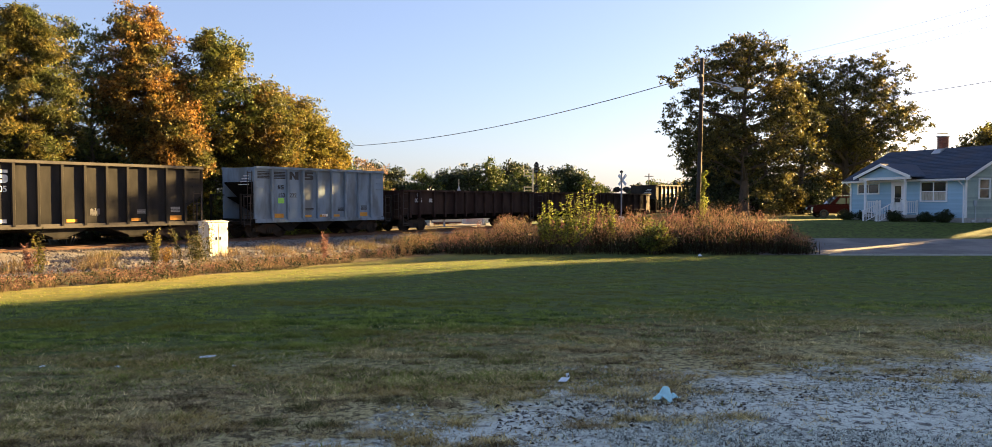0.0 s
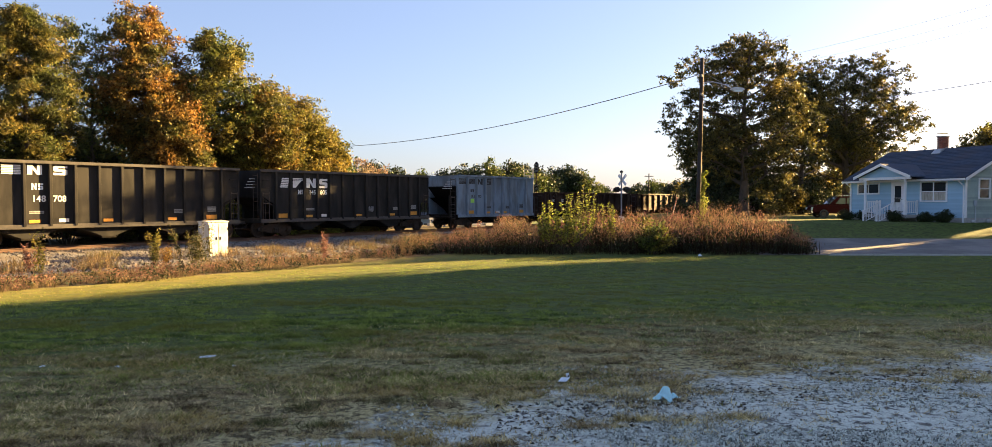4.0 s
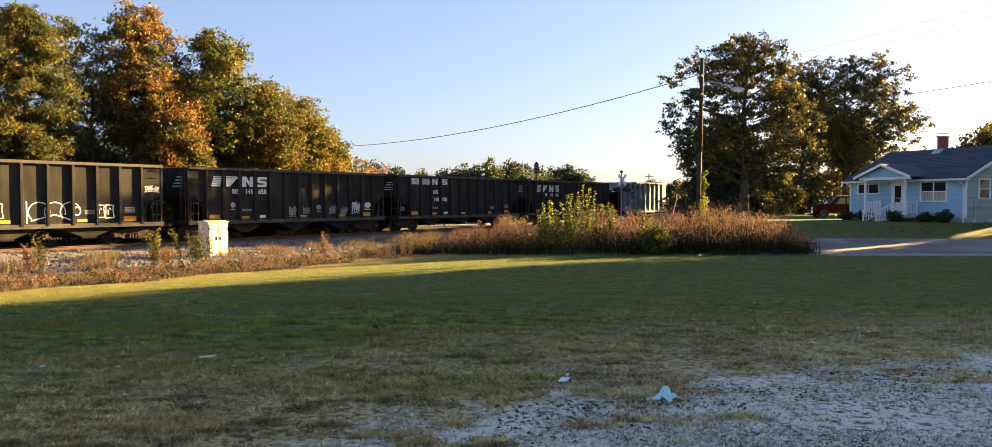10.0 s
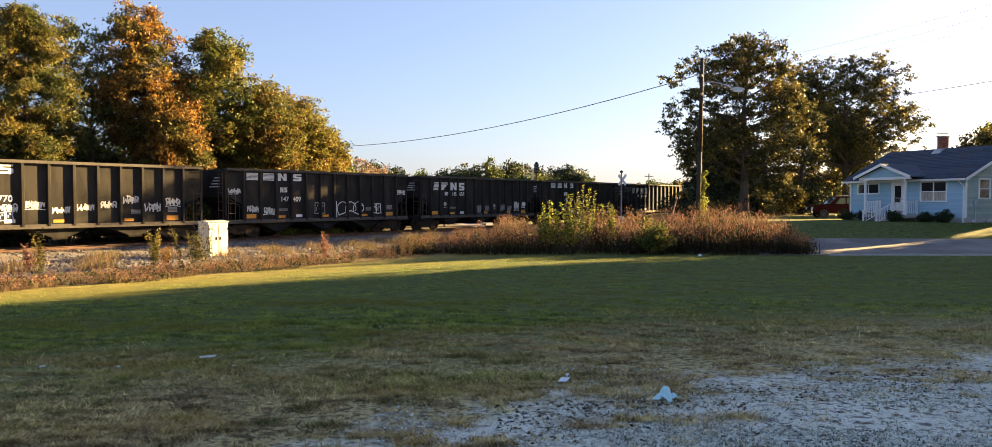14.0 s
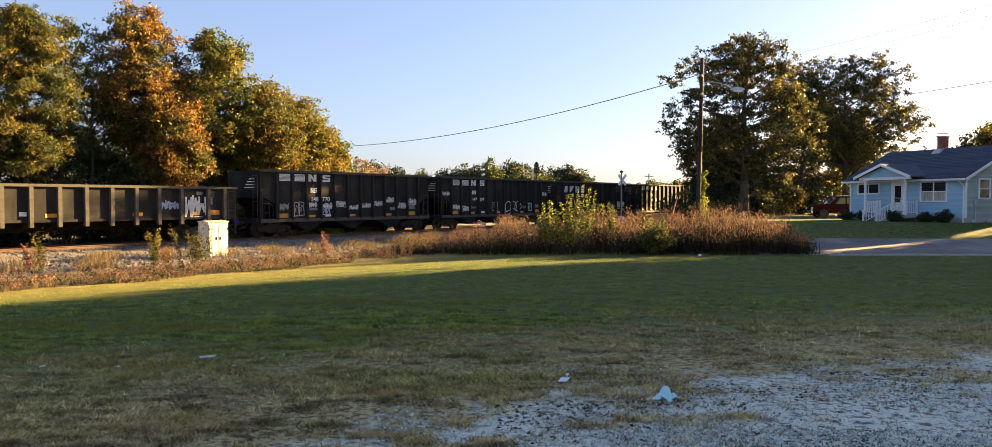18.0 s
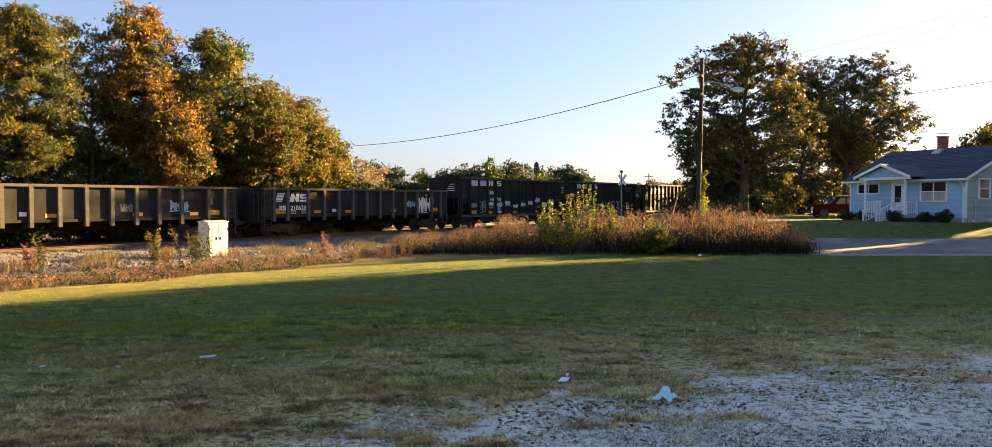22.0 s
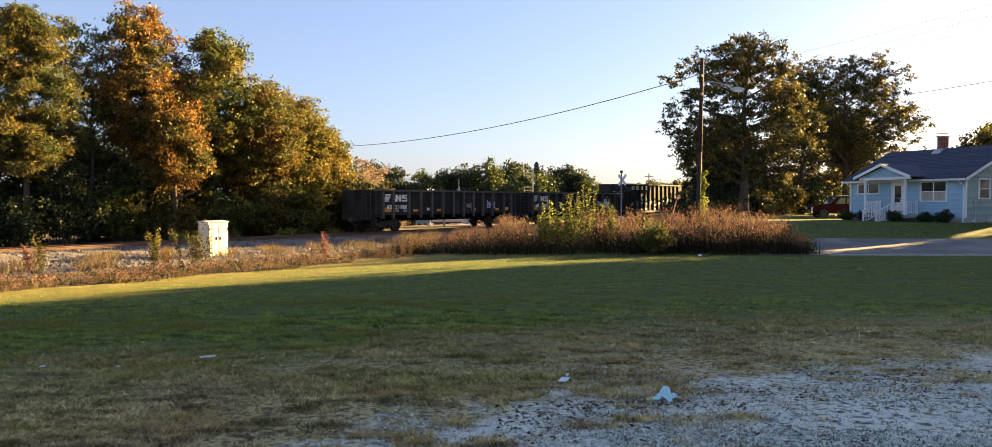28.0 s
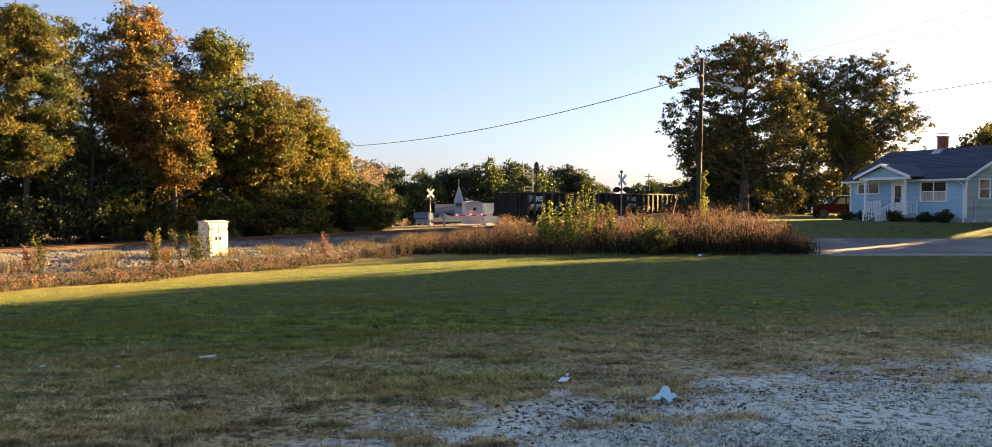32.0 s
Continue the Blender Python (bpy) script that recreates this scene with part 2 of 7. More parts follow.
# ---- mesh building ----
class Mesh:
    """Gathers vertices and faces of one part."""

    def __init__(self):
        self.v, self.f = [], []

    def add(self, verts, faces):
        n = len(self.v)
        self.v.extend([tuple(p) for p in verts])
        self.f.extend([tuple(i + n for i in f) for f in faces])
        return self

    def box(self, x0, x1, y0, y1, z0, z1):
        p = [(x, y, z) for z in (z0, z1) for y in (y0, y1) for x in (x0, x1)]
        return self.add(p, [(0, 2, 3, 1), (4, 5, 7, 6), (0, 1, 5, 4), (1, 3, 7, 5), (3, 2, 6, 7), (2, 0, 4, 6)])

    def prism(self, pts, axis, a, b):
        """The outline pts, in the two other axes in order, drawn out along axis from a to b."""
        def at(p, c):
            q = list(p)
            q.insert("xyz".index(axis), c)
            return q
        n = len(pts)
        vs = [at(p, a) for p in pts] + [at(p, b) for p in pts]
        return self.add(vs, [tuple(range(n))[::-1], tuple(range(n, 2 * n))] + [(i, (i + 1) % n, n + (i + 1) % n, n + i) for i in range(n)])

    def tube(self, p0, p1, r0, r1=None, n=8, caps=True):
        r1 = r0 if r1 is None else r1
        p0, p1 = Vector(p0), Vector(p1)
        d = (p1 - p0).normalized()
        u = d.orthogonal().normalized()
        w = d.cross(u)
        vs = []
        for p, r in ((p0, r0), (p1, r1)):
            vs += [p + (u * math.cos(a) + w * math.sin(a)) * r for a in [2 * math.pi * i / n for i in range(n)]]
        fs = [(i, (i + 1) % n, n + (i + 1) % n, n + i) for i in range(n)]
        if caps:
            fs += [tuple(range(n))[::-1], tuple(range(n, 2 * n))]
        return self.add(vs, fs)

    def path(self, pts, r, n=6):
        """One bent round bar along the points."""
        pts = [Vector(p) for p in pts]
        vs, fs = [], []
        for i, p in enumerate(pts):
            d = (pts[min(i + 1, len(pts) - 1)] - pts[max(i - 1, 0)]).normalized()
            u = d.cross(Vector((0.13, 0.21, 1.0))).normalized()
            w = d.cross(u)
            vs += [p + (u * math.cos(a) + w * math.sin(a)) * r for a in [2 * math.pi * k / n for k in range(n)]]
        for i in range(len(pts) - 1):
            fs += [(i * n + k, i * n + (k + 1) % n, (i + 1) * n + (k + 1) % n, (i + 1) * n + k) for k in range(n)]
        fs += [tuple(range(n))[::-1], tuple(range((len(pts) - 1) * n, len(pts) * n))]
        return self.add(vs, fs)

    def ring(self, c, axis, rad, wid, r_in, n=20):
        """A disc with a rim: outer radius rad, width wid along axis, hub hole r_in."""
        ax = Vector(axis).normalized()
        u = ax.orthogonal().normalized()
        w = ax.cross(u)
        c = Vector(c)
        vs = []
        for r, o in ((r_in, -wid / 2), (rad, -wid / 2), (rad, wid / 2), (r_in, wid / 2)):
            vs += [c + ax * o + (u * math.cos(t) + w * math.sin(t)) * r for t in [2 * math.pi * i / n for i in range(n)]]
        fs = []
        for k in range(4):
            for i in range(n):
                a, b = k * n, ((k + 1) % 4) * n
                fs.append((a + i, a + (i + 1) % n, b + (i + 1) % n, b + i))
        return self.add(vs, fs)

    def data(self, name, material, bevel=0.0, smooth=False):
        me = bpy.data.meshes.new(name)
        me.from_pydata(self.v, [], self.f)
        bm = bmesh.new()
        bm.from_mesh(me)
        bmesh.ops.recalc_face_normals(bm, faces=bm.faces)
        if bevel:
            bmesh.ops.bevel(bm, geom=[e for e in bm.edges if e.calc_face_angle(0) > 0.5], offset=bevel, segments=2, affect="EDGES", clamp_overlap=True)
        bm.to_mesh(me)
        bm.free()
        me.materials.append(material)
        if smooth:
            me.shade_smooth()
        return me


def thing(name, label, category, m=None, group="", kind=""):
    ob = tagged(new(name), label, category, group, kind)
    ob.matrix_basis = m or Matrix()
    return ob


def part(name, mesh, material, parent, label="", bevel=0.0, m=None, smooth=False):
    """One mesh under a thing or a part; mesh is a Mesh or ready data."""
    data = mesh if isinstance(mesh, bpy.types.Mesh) else mesh.data(name, material, bevel, smooth)
    ob = new(name, data)
    ob.parent = parent
    if m is not None:
        ob.matrix_basis = m
    if label:
        ob["label"] = label
    return ob


def solo(name, mesh, material, label, category, m=None, group="", kind="", bevel=0.0, smooth=False):
    data = mesh if isinstance(mesh, bpy.types.Mesh) else mesh.data(name, material, bevel, smooth)
    ob = tagged(new(name, data), label, category, group, kind)
    ob.matrix_basis = m or Matrix()
    return ob


def quads(name, co, material, per=4):
    """A mesh of loose faces with per corners each, from an array of points."""
    co = np.asarray(co, dtype=np.float32).reshape(-1, 3)
    n = len(co) // per
    me = bpy.data.meshes.new(name)
    me.vertices.add(len(co))
    me.vertices.foreach_set("co", co.ravel())
    me.loops.add(len(co))
    me.loops.foreach_set("vertex_index", np.arange(len(co), dtype=np.int32))
    me.polygons.add(n)
    me.polygons.foreach_set("loop_start", np.arange(0, len(co), per, dtype=np.int32))
    me.update(calc_edges=True)
    me.materials.append(material)
    return me


# ---- the lie of the land ----
THETA = radians(37.07)                      # the track's bearing from +y
TDIR = Vector((math.sin(THETA), math.cos(THETA), 0))
TNRM = Vector((math.cos(THETA), -math.sin(THETA), 0))   # towards the camera
T0 = Vector((-20.54, 35.39, 0))             # a point on the track's centre line
RAIL_Z = -0.35


def track_point(s, off=0.0, z=0.0):
    """s metres along the track from T0, off metres towards the camera's side."""
    p = T0 + TDIR * s + TNRM * off
    return Vector((p.x, p.y, z))


def value_noise(x, y, size, seed):
    """Smooth random patches of about that size, 0 to 1."""
    def hashed(i, j):
        v = np.sin(i * 127.1 + j * 311.7 + seed * 74.7) * 43758.5453
        return v - np.floor(v)
    u, v = np.asarray(x) / size, np.asarray(y) / size
    i, j = np.floor(u), np.floor(v)
    f, g = u - i, v - j
    f, g = f * f * (3 - 2 * f), g * g * (3 - 2 * g)
    a = hashed(i, j) * (1 - f) + hashed(i + 1, j) * f
    b = hashed(i, j + 1) * (1 - f) + hashed(i + 1, j + 1) * f
    return a * (1 - g) + b * g


def smooth01(a, b, x):
    t = np.clip((x - a) / (b - a), 0, 1)
    return t * t * (3 - 2 * t)


def ground_z(x, y):
    """Height of the ground: falls gently from the camera to the track, rises to the house."""
    x, y = np.asarray(x, dtype=float), np.asarray(y, dtype=float)
    z = -0.72 * smooth01(3, 27, np.hypot(x, y))
    rise = np.clip((y - 33) / 14, 0, 1) ** 2.5 * smooth01(10, 18, x) * (1 - smooth01(85, 110, y))
    off = (x - T0.x) * TNRM.x + (y - T0.y) * TNRM.y
    return z + rise * 1.1 - 4.2 * smooth01(13, 55, -off)


# ---- ground ----
def ground_material():
    m = bpy.data.materials.new("lawn_and_gravel_soil")
    m.use_nodes = True
    N, L = m.node_tree.nodes, m.node_tree.links
    b = N["Principled BSDF"]
    b.inputs["Roughness"].default_value = 0.95
    b.inputs["Specular IOR Level"].default_value = 0.15
    tc = N.new("ShaderNodeTexCoord")

    def nz(scale, detail=6, rough=0.6):
        n = N.new("ShaderNodeTexNoise")
        n.inputs["Scale"].default_value, n.inputs["Detail"].default_value, n.inputs["Roughness"].default_value = scale, detail, rough
        L.new(tc.outputs["Object"], n.inputs["Vector"])
        return n.outputs[0]

    def ramp(src, a, b_, c0, c1):
        r = N.new("ShaderNodeValToRGB")
        r.color_ramp.elements[0].position, r.color_ramp.elements[1].position = a, b_
        r.color_ramp.elements[0].color, r.color_ramp.elements[1].color = (*c0, 1), (*c1, 1)
        L.new(src, r.inputs[0])
        return r.outputs[0]

    def math2(op, a, b_):
        n = N.new("ShaderNodeMath")
        n.operation = op
        for i, x in enumerate((a, b_)):
            if isinstance(x, (int, float)):
                n.inputs[i].default_value = x
            else:
                L.new(x, n.inputs[i])
        return n.outputs[0]

    def mix(f, a, b_):
        n = N.new("ShaderNodeMix")
        n.data_type = "RGBA"
        L.new(f, n.inputs["Factor"])
        L.new(a, n.inputs["A"])
        L.new(b_, n.inputs["B"])
        return n.outputs["Result"]

    def pair(mask, lo, hi, dark, light, grain):
        return mix(ramp(mask, lo, hi, (0, 0, 0), (1, 1, 1)), ramp(nz(grain, 5), 0.35, 0.65, *dark), ramp(nz(grain * 1.3, 5), 0.35, 0.65, *light))

    def drawn(sx_, sy_, scale, detail=5):
        mp = N.new("ShaderNodeMapping")
        mp.inputs["Scale"].default_value = (sx_, sy_, 1)
        L.new(tc.outputs["Object"], mp.inputs["Vector"])
        n = N.new("ShaderNodeTexNoise")
        n.inputs["Scale"].default_value, n.inputs["Detail"].default_value, n.inputs["Roughness"].default_value = scale, detail, 0.62
        L.new(mp.outputs[0], n.inputs["Vector"])
        return n.outputs[0]

    # soil under the green blades, its dark tones deepened for shade in the gaps
    green = mix(ramp(drawn(0.5, 1, 9), 0.42, 0.58, (0, 0, 0), (1, 1, 1)), ramp(nz(1.7, 8, 0.75), 0.3, 0.7, (0.036, 0.056, 0.014), (0.115, 0.165, 0.033)), ramp(nz(6, 4), 0.4, 0.6, (0.02, 0.027, 0.008), (0.1, 0.115, 0.028)))
    dry = pair(drawn(1, 1, 14), 0.41, 0.54, ((0.055, 0.043, 0.023), (0.13, 0.097, 0.05)), ((0.3, 0.25, 0.12), (0.55, 0.46, 0.22)), 22)
    flecks = pair(drawn(1, 1, 12), 0.4, 0.5, ((0.05, 0.048, 0.044), (0.13, 0.123, 0.112)), ((0.44, 0.47, 0.4), (0.7, 0.74, 0.64)), 34)
    dust = mix(ramp(drawn(0.6, 1.1, 10), 0.3, 0.62, (0, 0, 0), (1, 1, 1)), ramp(nz(45, 6, 0.8), 0.3, 0.7, (0.1, 0.105, 0.09), (0.34, 0.355, 0.305)), ramp(nz(38, 8, 0.85), 0.35, 0.65, (0.38, 0.4, 0.34), (0.76, 0.8, 0.69)))
    grit = mix(ramp(drawn(0.25, 1.2, 1.9), 0.4, 0.66, (0, 0, 0), (1, 1, 1)), flecks, dust)
    sep = N.new("ShaderNodeSeparateXYZ")
    L.new(tc.outputs["Object"], sep.inputs[0])
    # dry patches grow towards the drive, bare grit begins at its ragged edge
    lawn_edge = math2("SUBTRACT", math2("MULTIPLY", sep.outputs["X"], 0.42), sep.outputs["Y"])
    drive_edge = math2("SUBTRACT", math2("MULTIPLY", sep.outputs["X"], 0.42), sep.outputs["Y"])
    drive_edge = math2("ADD", drive_edge, math2("MULTIPLY", math2("MINIMUM", math2("SUBTRACT", sep.outputs["X"], 0.5), 0.0), 0.6))
    dryness = math2("MULTIPLY", math2("ADD", math2("ADD", lawn_edge, math2("MULTIPLY", nz(0.6, 6, 0.65), 5.0)), 9.9), 0.2)
    bare = math2("MULTIPLY", math2("ADD", math2("ADD", drive_edge, math2("MULTIPLY", nz(1.6, 8, 0.75), 6.5)), 4.15), 0.9)
    # the sunlit gold of the mown edge along the railway, put into the colour
    sun_gold = math2("SUBTRACT", math2("MULTIPLY", math2("SUBTRACT", sep.outputs["Y"], T0.y), -TNRM.y), math2("MULTIPLY", math2("SUBTRACT", sep.outputs["X"], T0.x), TNRM.x))
    sun_gold = math2("MULTIPLY", math2("ADD", math2("ADD", sun_gold, 17.5), math2("MULTIPLY", drawn(0.4, 1.2, 1.4), 5.0)), 0.14)
    near_side = math2("SUBTRACT", math2("MULTIPLY", math2("SUBTRACT", sep.outputs["X"], T0.x), TNRM.x), math2("MULTIPLY", math2("SUBTRACT", sep.outputs["Y"], T0.y), -TNRM.y))
    sun_gold = math2("MINIMUM", sun_gold, math2("MULTIPLY", math2("SUBTRACT", near_side, 4.0), 0.3))
    d0 = N.new("ShaderNodeClamp")
    L.new(sun_gold, d0.inputs[0])
    d0.inputs["Max"].default_value = 0.8
    green = mix(d0.outputs[0], green, ramp(drawn(0.5, 1.3, 3.5), 0.4, 0.6, (0.15, 0.125, 0.03), (0.27, 0.215, 0.055)))
    verge = N.new("ShaderNodeClamp")
    L.new(math2("MULTIPLY", math2("SUBTRACT", 15.3, math2("ADD", near_side, math2("MULTIPLY", drawn(1, 1, 1.5), 0.8))), 3.0), verge.inputs[0])
    verge.inputs["Max"].default_value = 0.9
    here = math2("MULTIPLY", verge.outputs[0], math2("LESS_THAN", sep.outputs["X"], -2.0))
    green = mix(here, green, ramp(drawn(0.7, 1.2, 5), 0.38, 0.62, (0.06, 0.043, 0.022), (0.2, 0.145, 0.07)))
    d1 = N.new("ShaderNodeClamp")
    L.new(dryness, d1.inputs[0])
    d2 = N.new("ShaderNodeClamp")
    L.new(bare, d2.inputs[0])
    col = mix(d2.outputs[0], mix(math2("MULTIPLY", d1.outputs[0], 0.9), green, dry), grit)
    L.new(col, b.inputs["Base Color"])
    bp = N.new("ShaderNodeBump")
    bp.inputs["Strength"].default_value, bp.inputs["Distance"].default_value = 0.5, 0.04
    L.new(nz(14, 10, 0.8), bp.inputs["Height"])
    L.new(bp.outputs[0], b.inputs["Normal"])
    return m


def axis_steps(near, far, step, grow):
    out, x, d = [0.0], 0.0, step
    while x < far:
        if x > near:
            d *= grow
        x += d
        out.append(x)
    return out


def build_ground():
    a = axis_steps(45, 2500, 1.0, 1.25)
    xs = sorted({-x for x in a} | set(a))
    ys = sorted({-x for x in axis_steps(10, 2500, 1.0, 1.35)} | set(axis_steps(60, 2500, 1.0, 1.25)))
    X, Y = np.meshgrid(np.array(xs), np.array(ys))
    Z = ground_z(X, Y)
    vs = np.stack([X, Y, Z], -1).reshape(-1, 3)
    w = len(xs)
    fs = [(j * w + i, j * w + i + 1, (j + 1) * w + i + 1, (j + 1) * w + i) for j in range(len(ys) - 1) for i in range(w - 1)]
    me = bpy.data.meshes.new("ground")
    me.from_pydata(vs.tolist(), [], fs)
    me.shade_smooth()
    me.materials.append(ground_material())
    tagged(new("ground", me), "mown lawn turning to dry grass and bare gravel", "ground", kind="structure")


def strip(name, pts_left, pts_right, lift, material, label, category, across=6, kind="structure"):
    """A paved sheet between two lines of points, laid on the ground."""
    vs, n = [], across + 1
    for (x0, y0), (x1, y1) in zip(pts_left, pts_right):
        for i in range(n):
            k = i / across
            x, y = x0 + (x1 - x0) * k, y0 + (y1 - y0) * k
            vs.append((x, y, float(ground_z(x, y)) + lift))
    fs = [(j * n + i, j * n + i + 1, (j + 1) * n + i + 1, (j + 1) * n + i) for j in range(len(pts_left) - 1) for i in range(across)]
    me = bpy.data.meshes.new(name)
    me.from_pydata(vs, [], fs)
    me.materials.append(material)
    return tagged(new(name, me), label, category, kind=kind)


def build_roads():
    far, near = [], []
    for i in range(40):
        x = 12 + i * 2.5
        near.append((x, 34.6 - 0.03 * (x - 14)))
        far.append((x, 42.3 - 0.03 * (x - 14)))
    strip("road", near, far, 0.02, ASPH, "worn grey asphalt street with tree shadows", "road")
    c0, c1 = [], []
    for i in range(30):
        k = i * 3.0
        bx, by = 9.5 - 0.25 * k, 40.0 + 0.97 * k
        c0.append((bx - 3.4, by - 0.8))
        c1.append((bx + 3.4, by + 0.8))
    strip("crossing_road", c0, c1, 0.03, ASPH, "asphalt side street leading to the level crossing", "road")
    kerb = Mesh()
    for i in range(30):
        x = 15 + i * 2.0
        y = 34.5 - 0.03 * (x - 14)
        z = float(ground_z(x, y))
        kerb.box(x, x + 1.99, y - 0.16, y, z - 0.1, z + 0.07)
    solo("kerb", kerb, CONC, "low weathered concrete kerb at the street's edge", "kerb", kind="structure", bevel=0.01)


S_BACK, S_AHEAD = -60, 260


def build_track():
    """Ballast bed with its shoulders, sleepers and two rails."""
    rng = np.random.default_rng(4)
    prof = [(-9.0, -0.85), (-3.2, -0.68), (-1.9, -0.53), (1.9, -0.53), (3.4, -0.66), (6.0, -0.67), (9.4, -0.7), (11.6, -0.75), (12.2, -0.8)]
    ss = np.arange(S_BACK, S_AHEAD + 1, 1.0)
    vs, n = [], len(prof)
    for s in ss:
        for o, z in prof:
            p = track_point(s, o)
            zz = z + rng.normal(0, 0.02)
            vs.append((p.x, p.y, zz))
    fs = [(j * n + i, j * n + i + 1, (j + 1) * n + i + 1, (j + 1) * n + i) for j in range(len(ss) - 1) for i in range(n - 1)]
    me = bpy.data.meshes.new("ballast_bed")
    me.from_pydata(vs, [], fs)
    me.materials.append(BALLAST)
    bed = tagged(new("ballast_bed", me), "grey crushed-stone ballast bed under the railway", "ballast", kind="structure")
    # loose stones as many small wedges
    count = 36000
    s = rng.uniform(-24, 45, count)
    o = np.clip(rng.normal(5.2, 3.3, count), -2.5, 13.0)
    z = np.interp(o, [p[0] for p in prof], [p[1] for p in prof])
    c = np.stack([T0.x + TDIR.x * s + TNRM.x * o, T0.y + TDIR.y * s + TNRM.y * o, z + 0.01], -1)
    r = rng.uniform(0.03, 0.075, count)[:, None, None]
    base = np.array([[1, 0, -0.3], [-0.5, 0.9, -0.3], [-0.5, -0.9, -0.3], [0, 0, 0.8]])
    P = c[:, None, :] + (base[None] + rng.normal(0, 0.3, (count, 4, 3))) * r
    tri = P[:, [0, 1, 3, 1, 2, 3, 2, 0, 3], :].reshape(-1, 3)
    ob = new("stones", quads("stones", tri, BALLAST, 3))
    ob.parent = bed
    tagged(ob, kind="stuff")
    track = thing("railway_track", "single railway track of rusty rails on wooden sleepers", "track", pose(T0.x, T0.y, RAIL_Z, 0, 0, 90 - math.degrees(THETA)), kind="structure")
    for side in (-0.72, 0.72):
        prof2 = [(-0.065, -0.17), (0.065, -0.17), (0.06, -0.155), (0.01, -0.14), (0.01, -0.045), (0.036, -0.035), (0.036, 0), (-0.036, 0), (-0.036, -0.035), (-0.01, -0.045), (-0.01, -0.14), (-0.06, -0.155)]
        part("rail", Mesh().prism([(a + side, b) for a, b in prof2], "x", S_BACK, S_AHEAD), RAILM, track)
    tie = Mesh().box(-0.11, 0.11, -1.3, 1.3, -0.33, -0.17).data("sleeper", TIE, 0.012)
    for i in range(230):
        part("sleeper", tie, TIE, track, m=pose(-26 + i * 0.53, rng.normal(0, 0.03), 0, 0, 0, rng.normal(0, 0.8)))


build_ground()
build_roads()
build_track()


# ---- train ----
SPEED = 4.37
MOVERS = []
SPINNERS = []


def text_mesh(txt, size, material, squash=1.0):
    cu = bpy.data.curves.new("lettering", "FONT")
    cu.body, cu.size, cu.extrude, cu.offset = txt, size, 0.004, size * 0.012
    ob = bpy.data.objects.new("lettering", cu)
    me = bpy.data.meshes.new_from_object(ob)
    bpy.data.objects.remove(ob)
    bpy.data.curves.remove(cu)
    me.transform(Matrix.Diagonal((squash, 1, 1, 1)))
    me.materials.clear()
    me.materials.append(material)
    return me


def letter(parent, txt, x, z, h, y, material, squash=1.0, name="lettering"):
    """Lettering of cap height h on the side facing the camera, its lower left corner at x, z."""
    me = text_mesh(txt, h / 0.72, material, squash)
    return part(name, me, material, parent, m=pose(x, y, z, 90, 0, 0))


def emblem(parent, kind, x, z, h, y, material, wide):
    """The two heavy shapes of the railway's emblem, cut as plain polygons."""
    w = h * wide
    if kind == "zigzag":
        pts = [(0, 0), (0, 1), (0.34, 1), (0.66, 0.42), (0.66, 1), (1, 1), (1, 0), (0.66, 0), (0.34, 0.58), (0.34, 0)]
    else:
        pts = [(0, 0), (0, 0.24), (0.66, 0.24), (0.66, 0.38), (0.12, 0.38), (0, 0.5), (0, 0.88), (0.14, 1), (1, 1), (1, 0.76), (0.34, 0.76), (0.34, 0.62), (0.88, 0.62), (1, 0.5), (1, 0.12), (0.86, 0)]
    m = Mesh().prism([(x + a * w, z + b * h) for a, b in pts], "y", y - 0.004, y + 0.004)
    return part("emblem", m, material, parent)


def initials(parent, x, z, h, y, material):
    """The owner's small mark before the number, as two plain blocks."""
    for k, kind in ((0, "zigzag"), (1, "bend")):
        emblem(parent, kind, x + k * h * 0.95, z, h, y, material, 0.75).name = "owner_mark"


def bars(parent, x, z, w, h, y, material, rows=5, slant=0.0, name="stripe_plate"):
    m = Mesh()
    for i in range(rows):
        z0 = z + h * i / rows
        k = slant * i / rows
        m.prism([(x + k, z0), (x + w + k, z0), (x + w + k, z0 + h / rows * 0.72), (x + k, z0 + h / rows * 0.72)], "y", y - 0.004, y + 0.004)
    return part(name, m, material, parent)


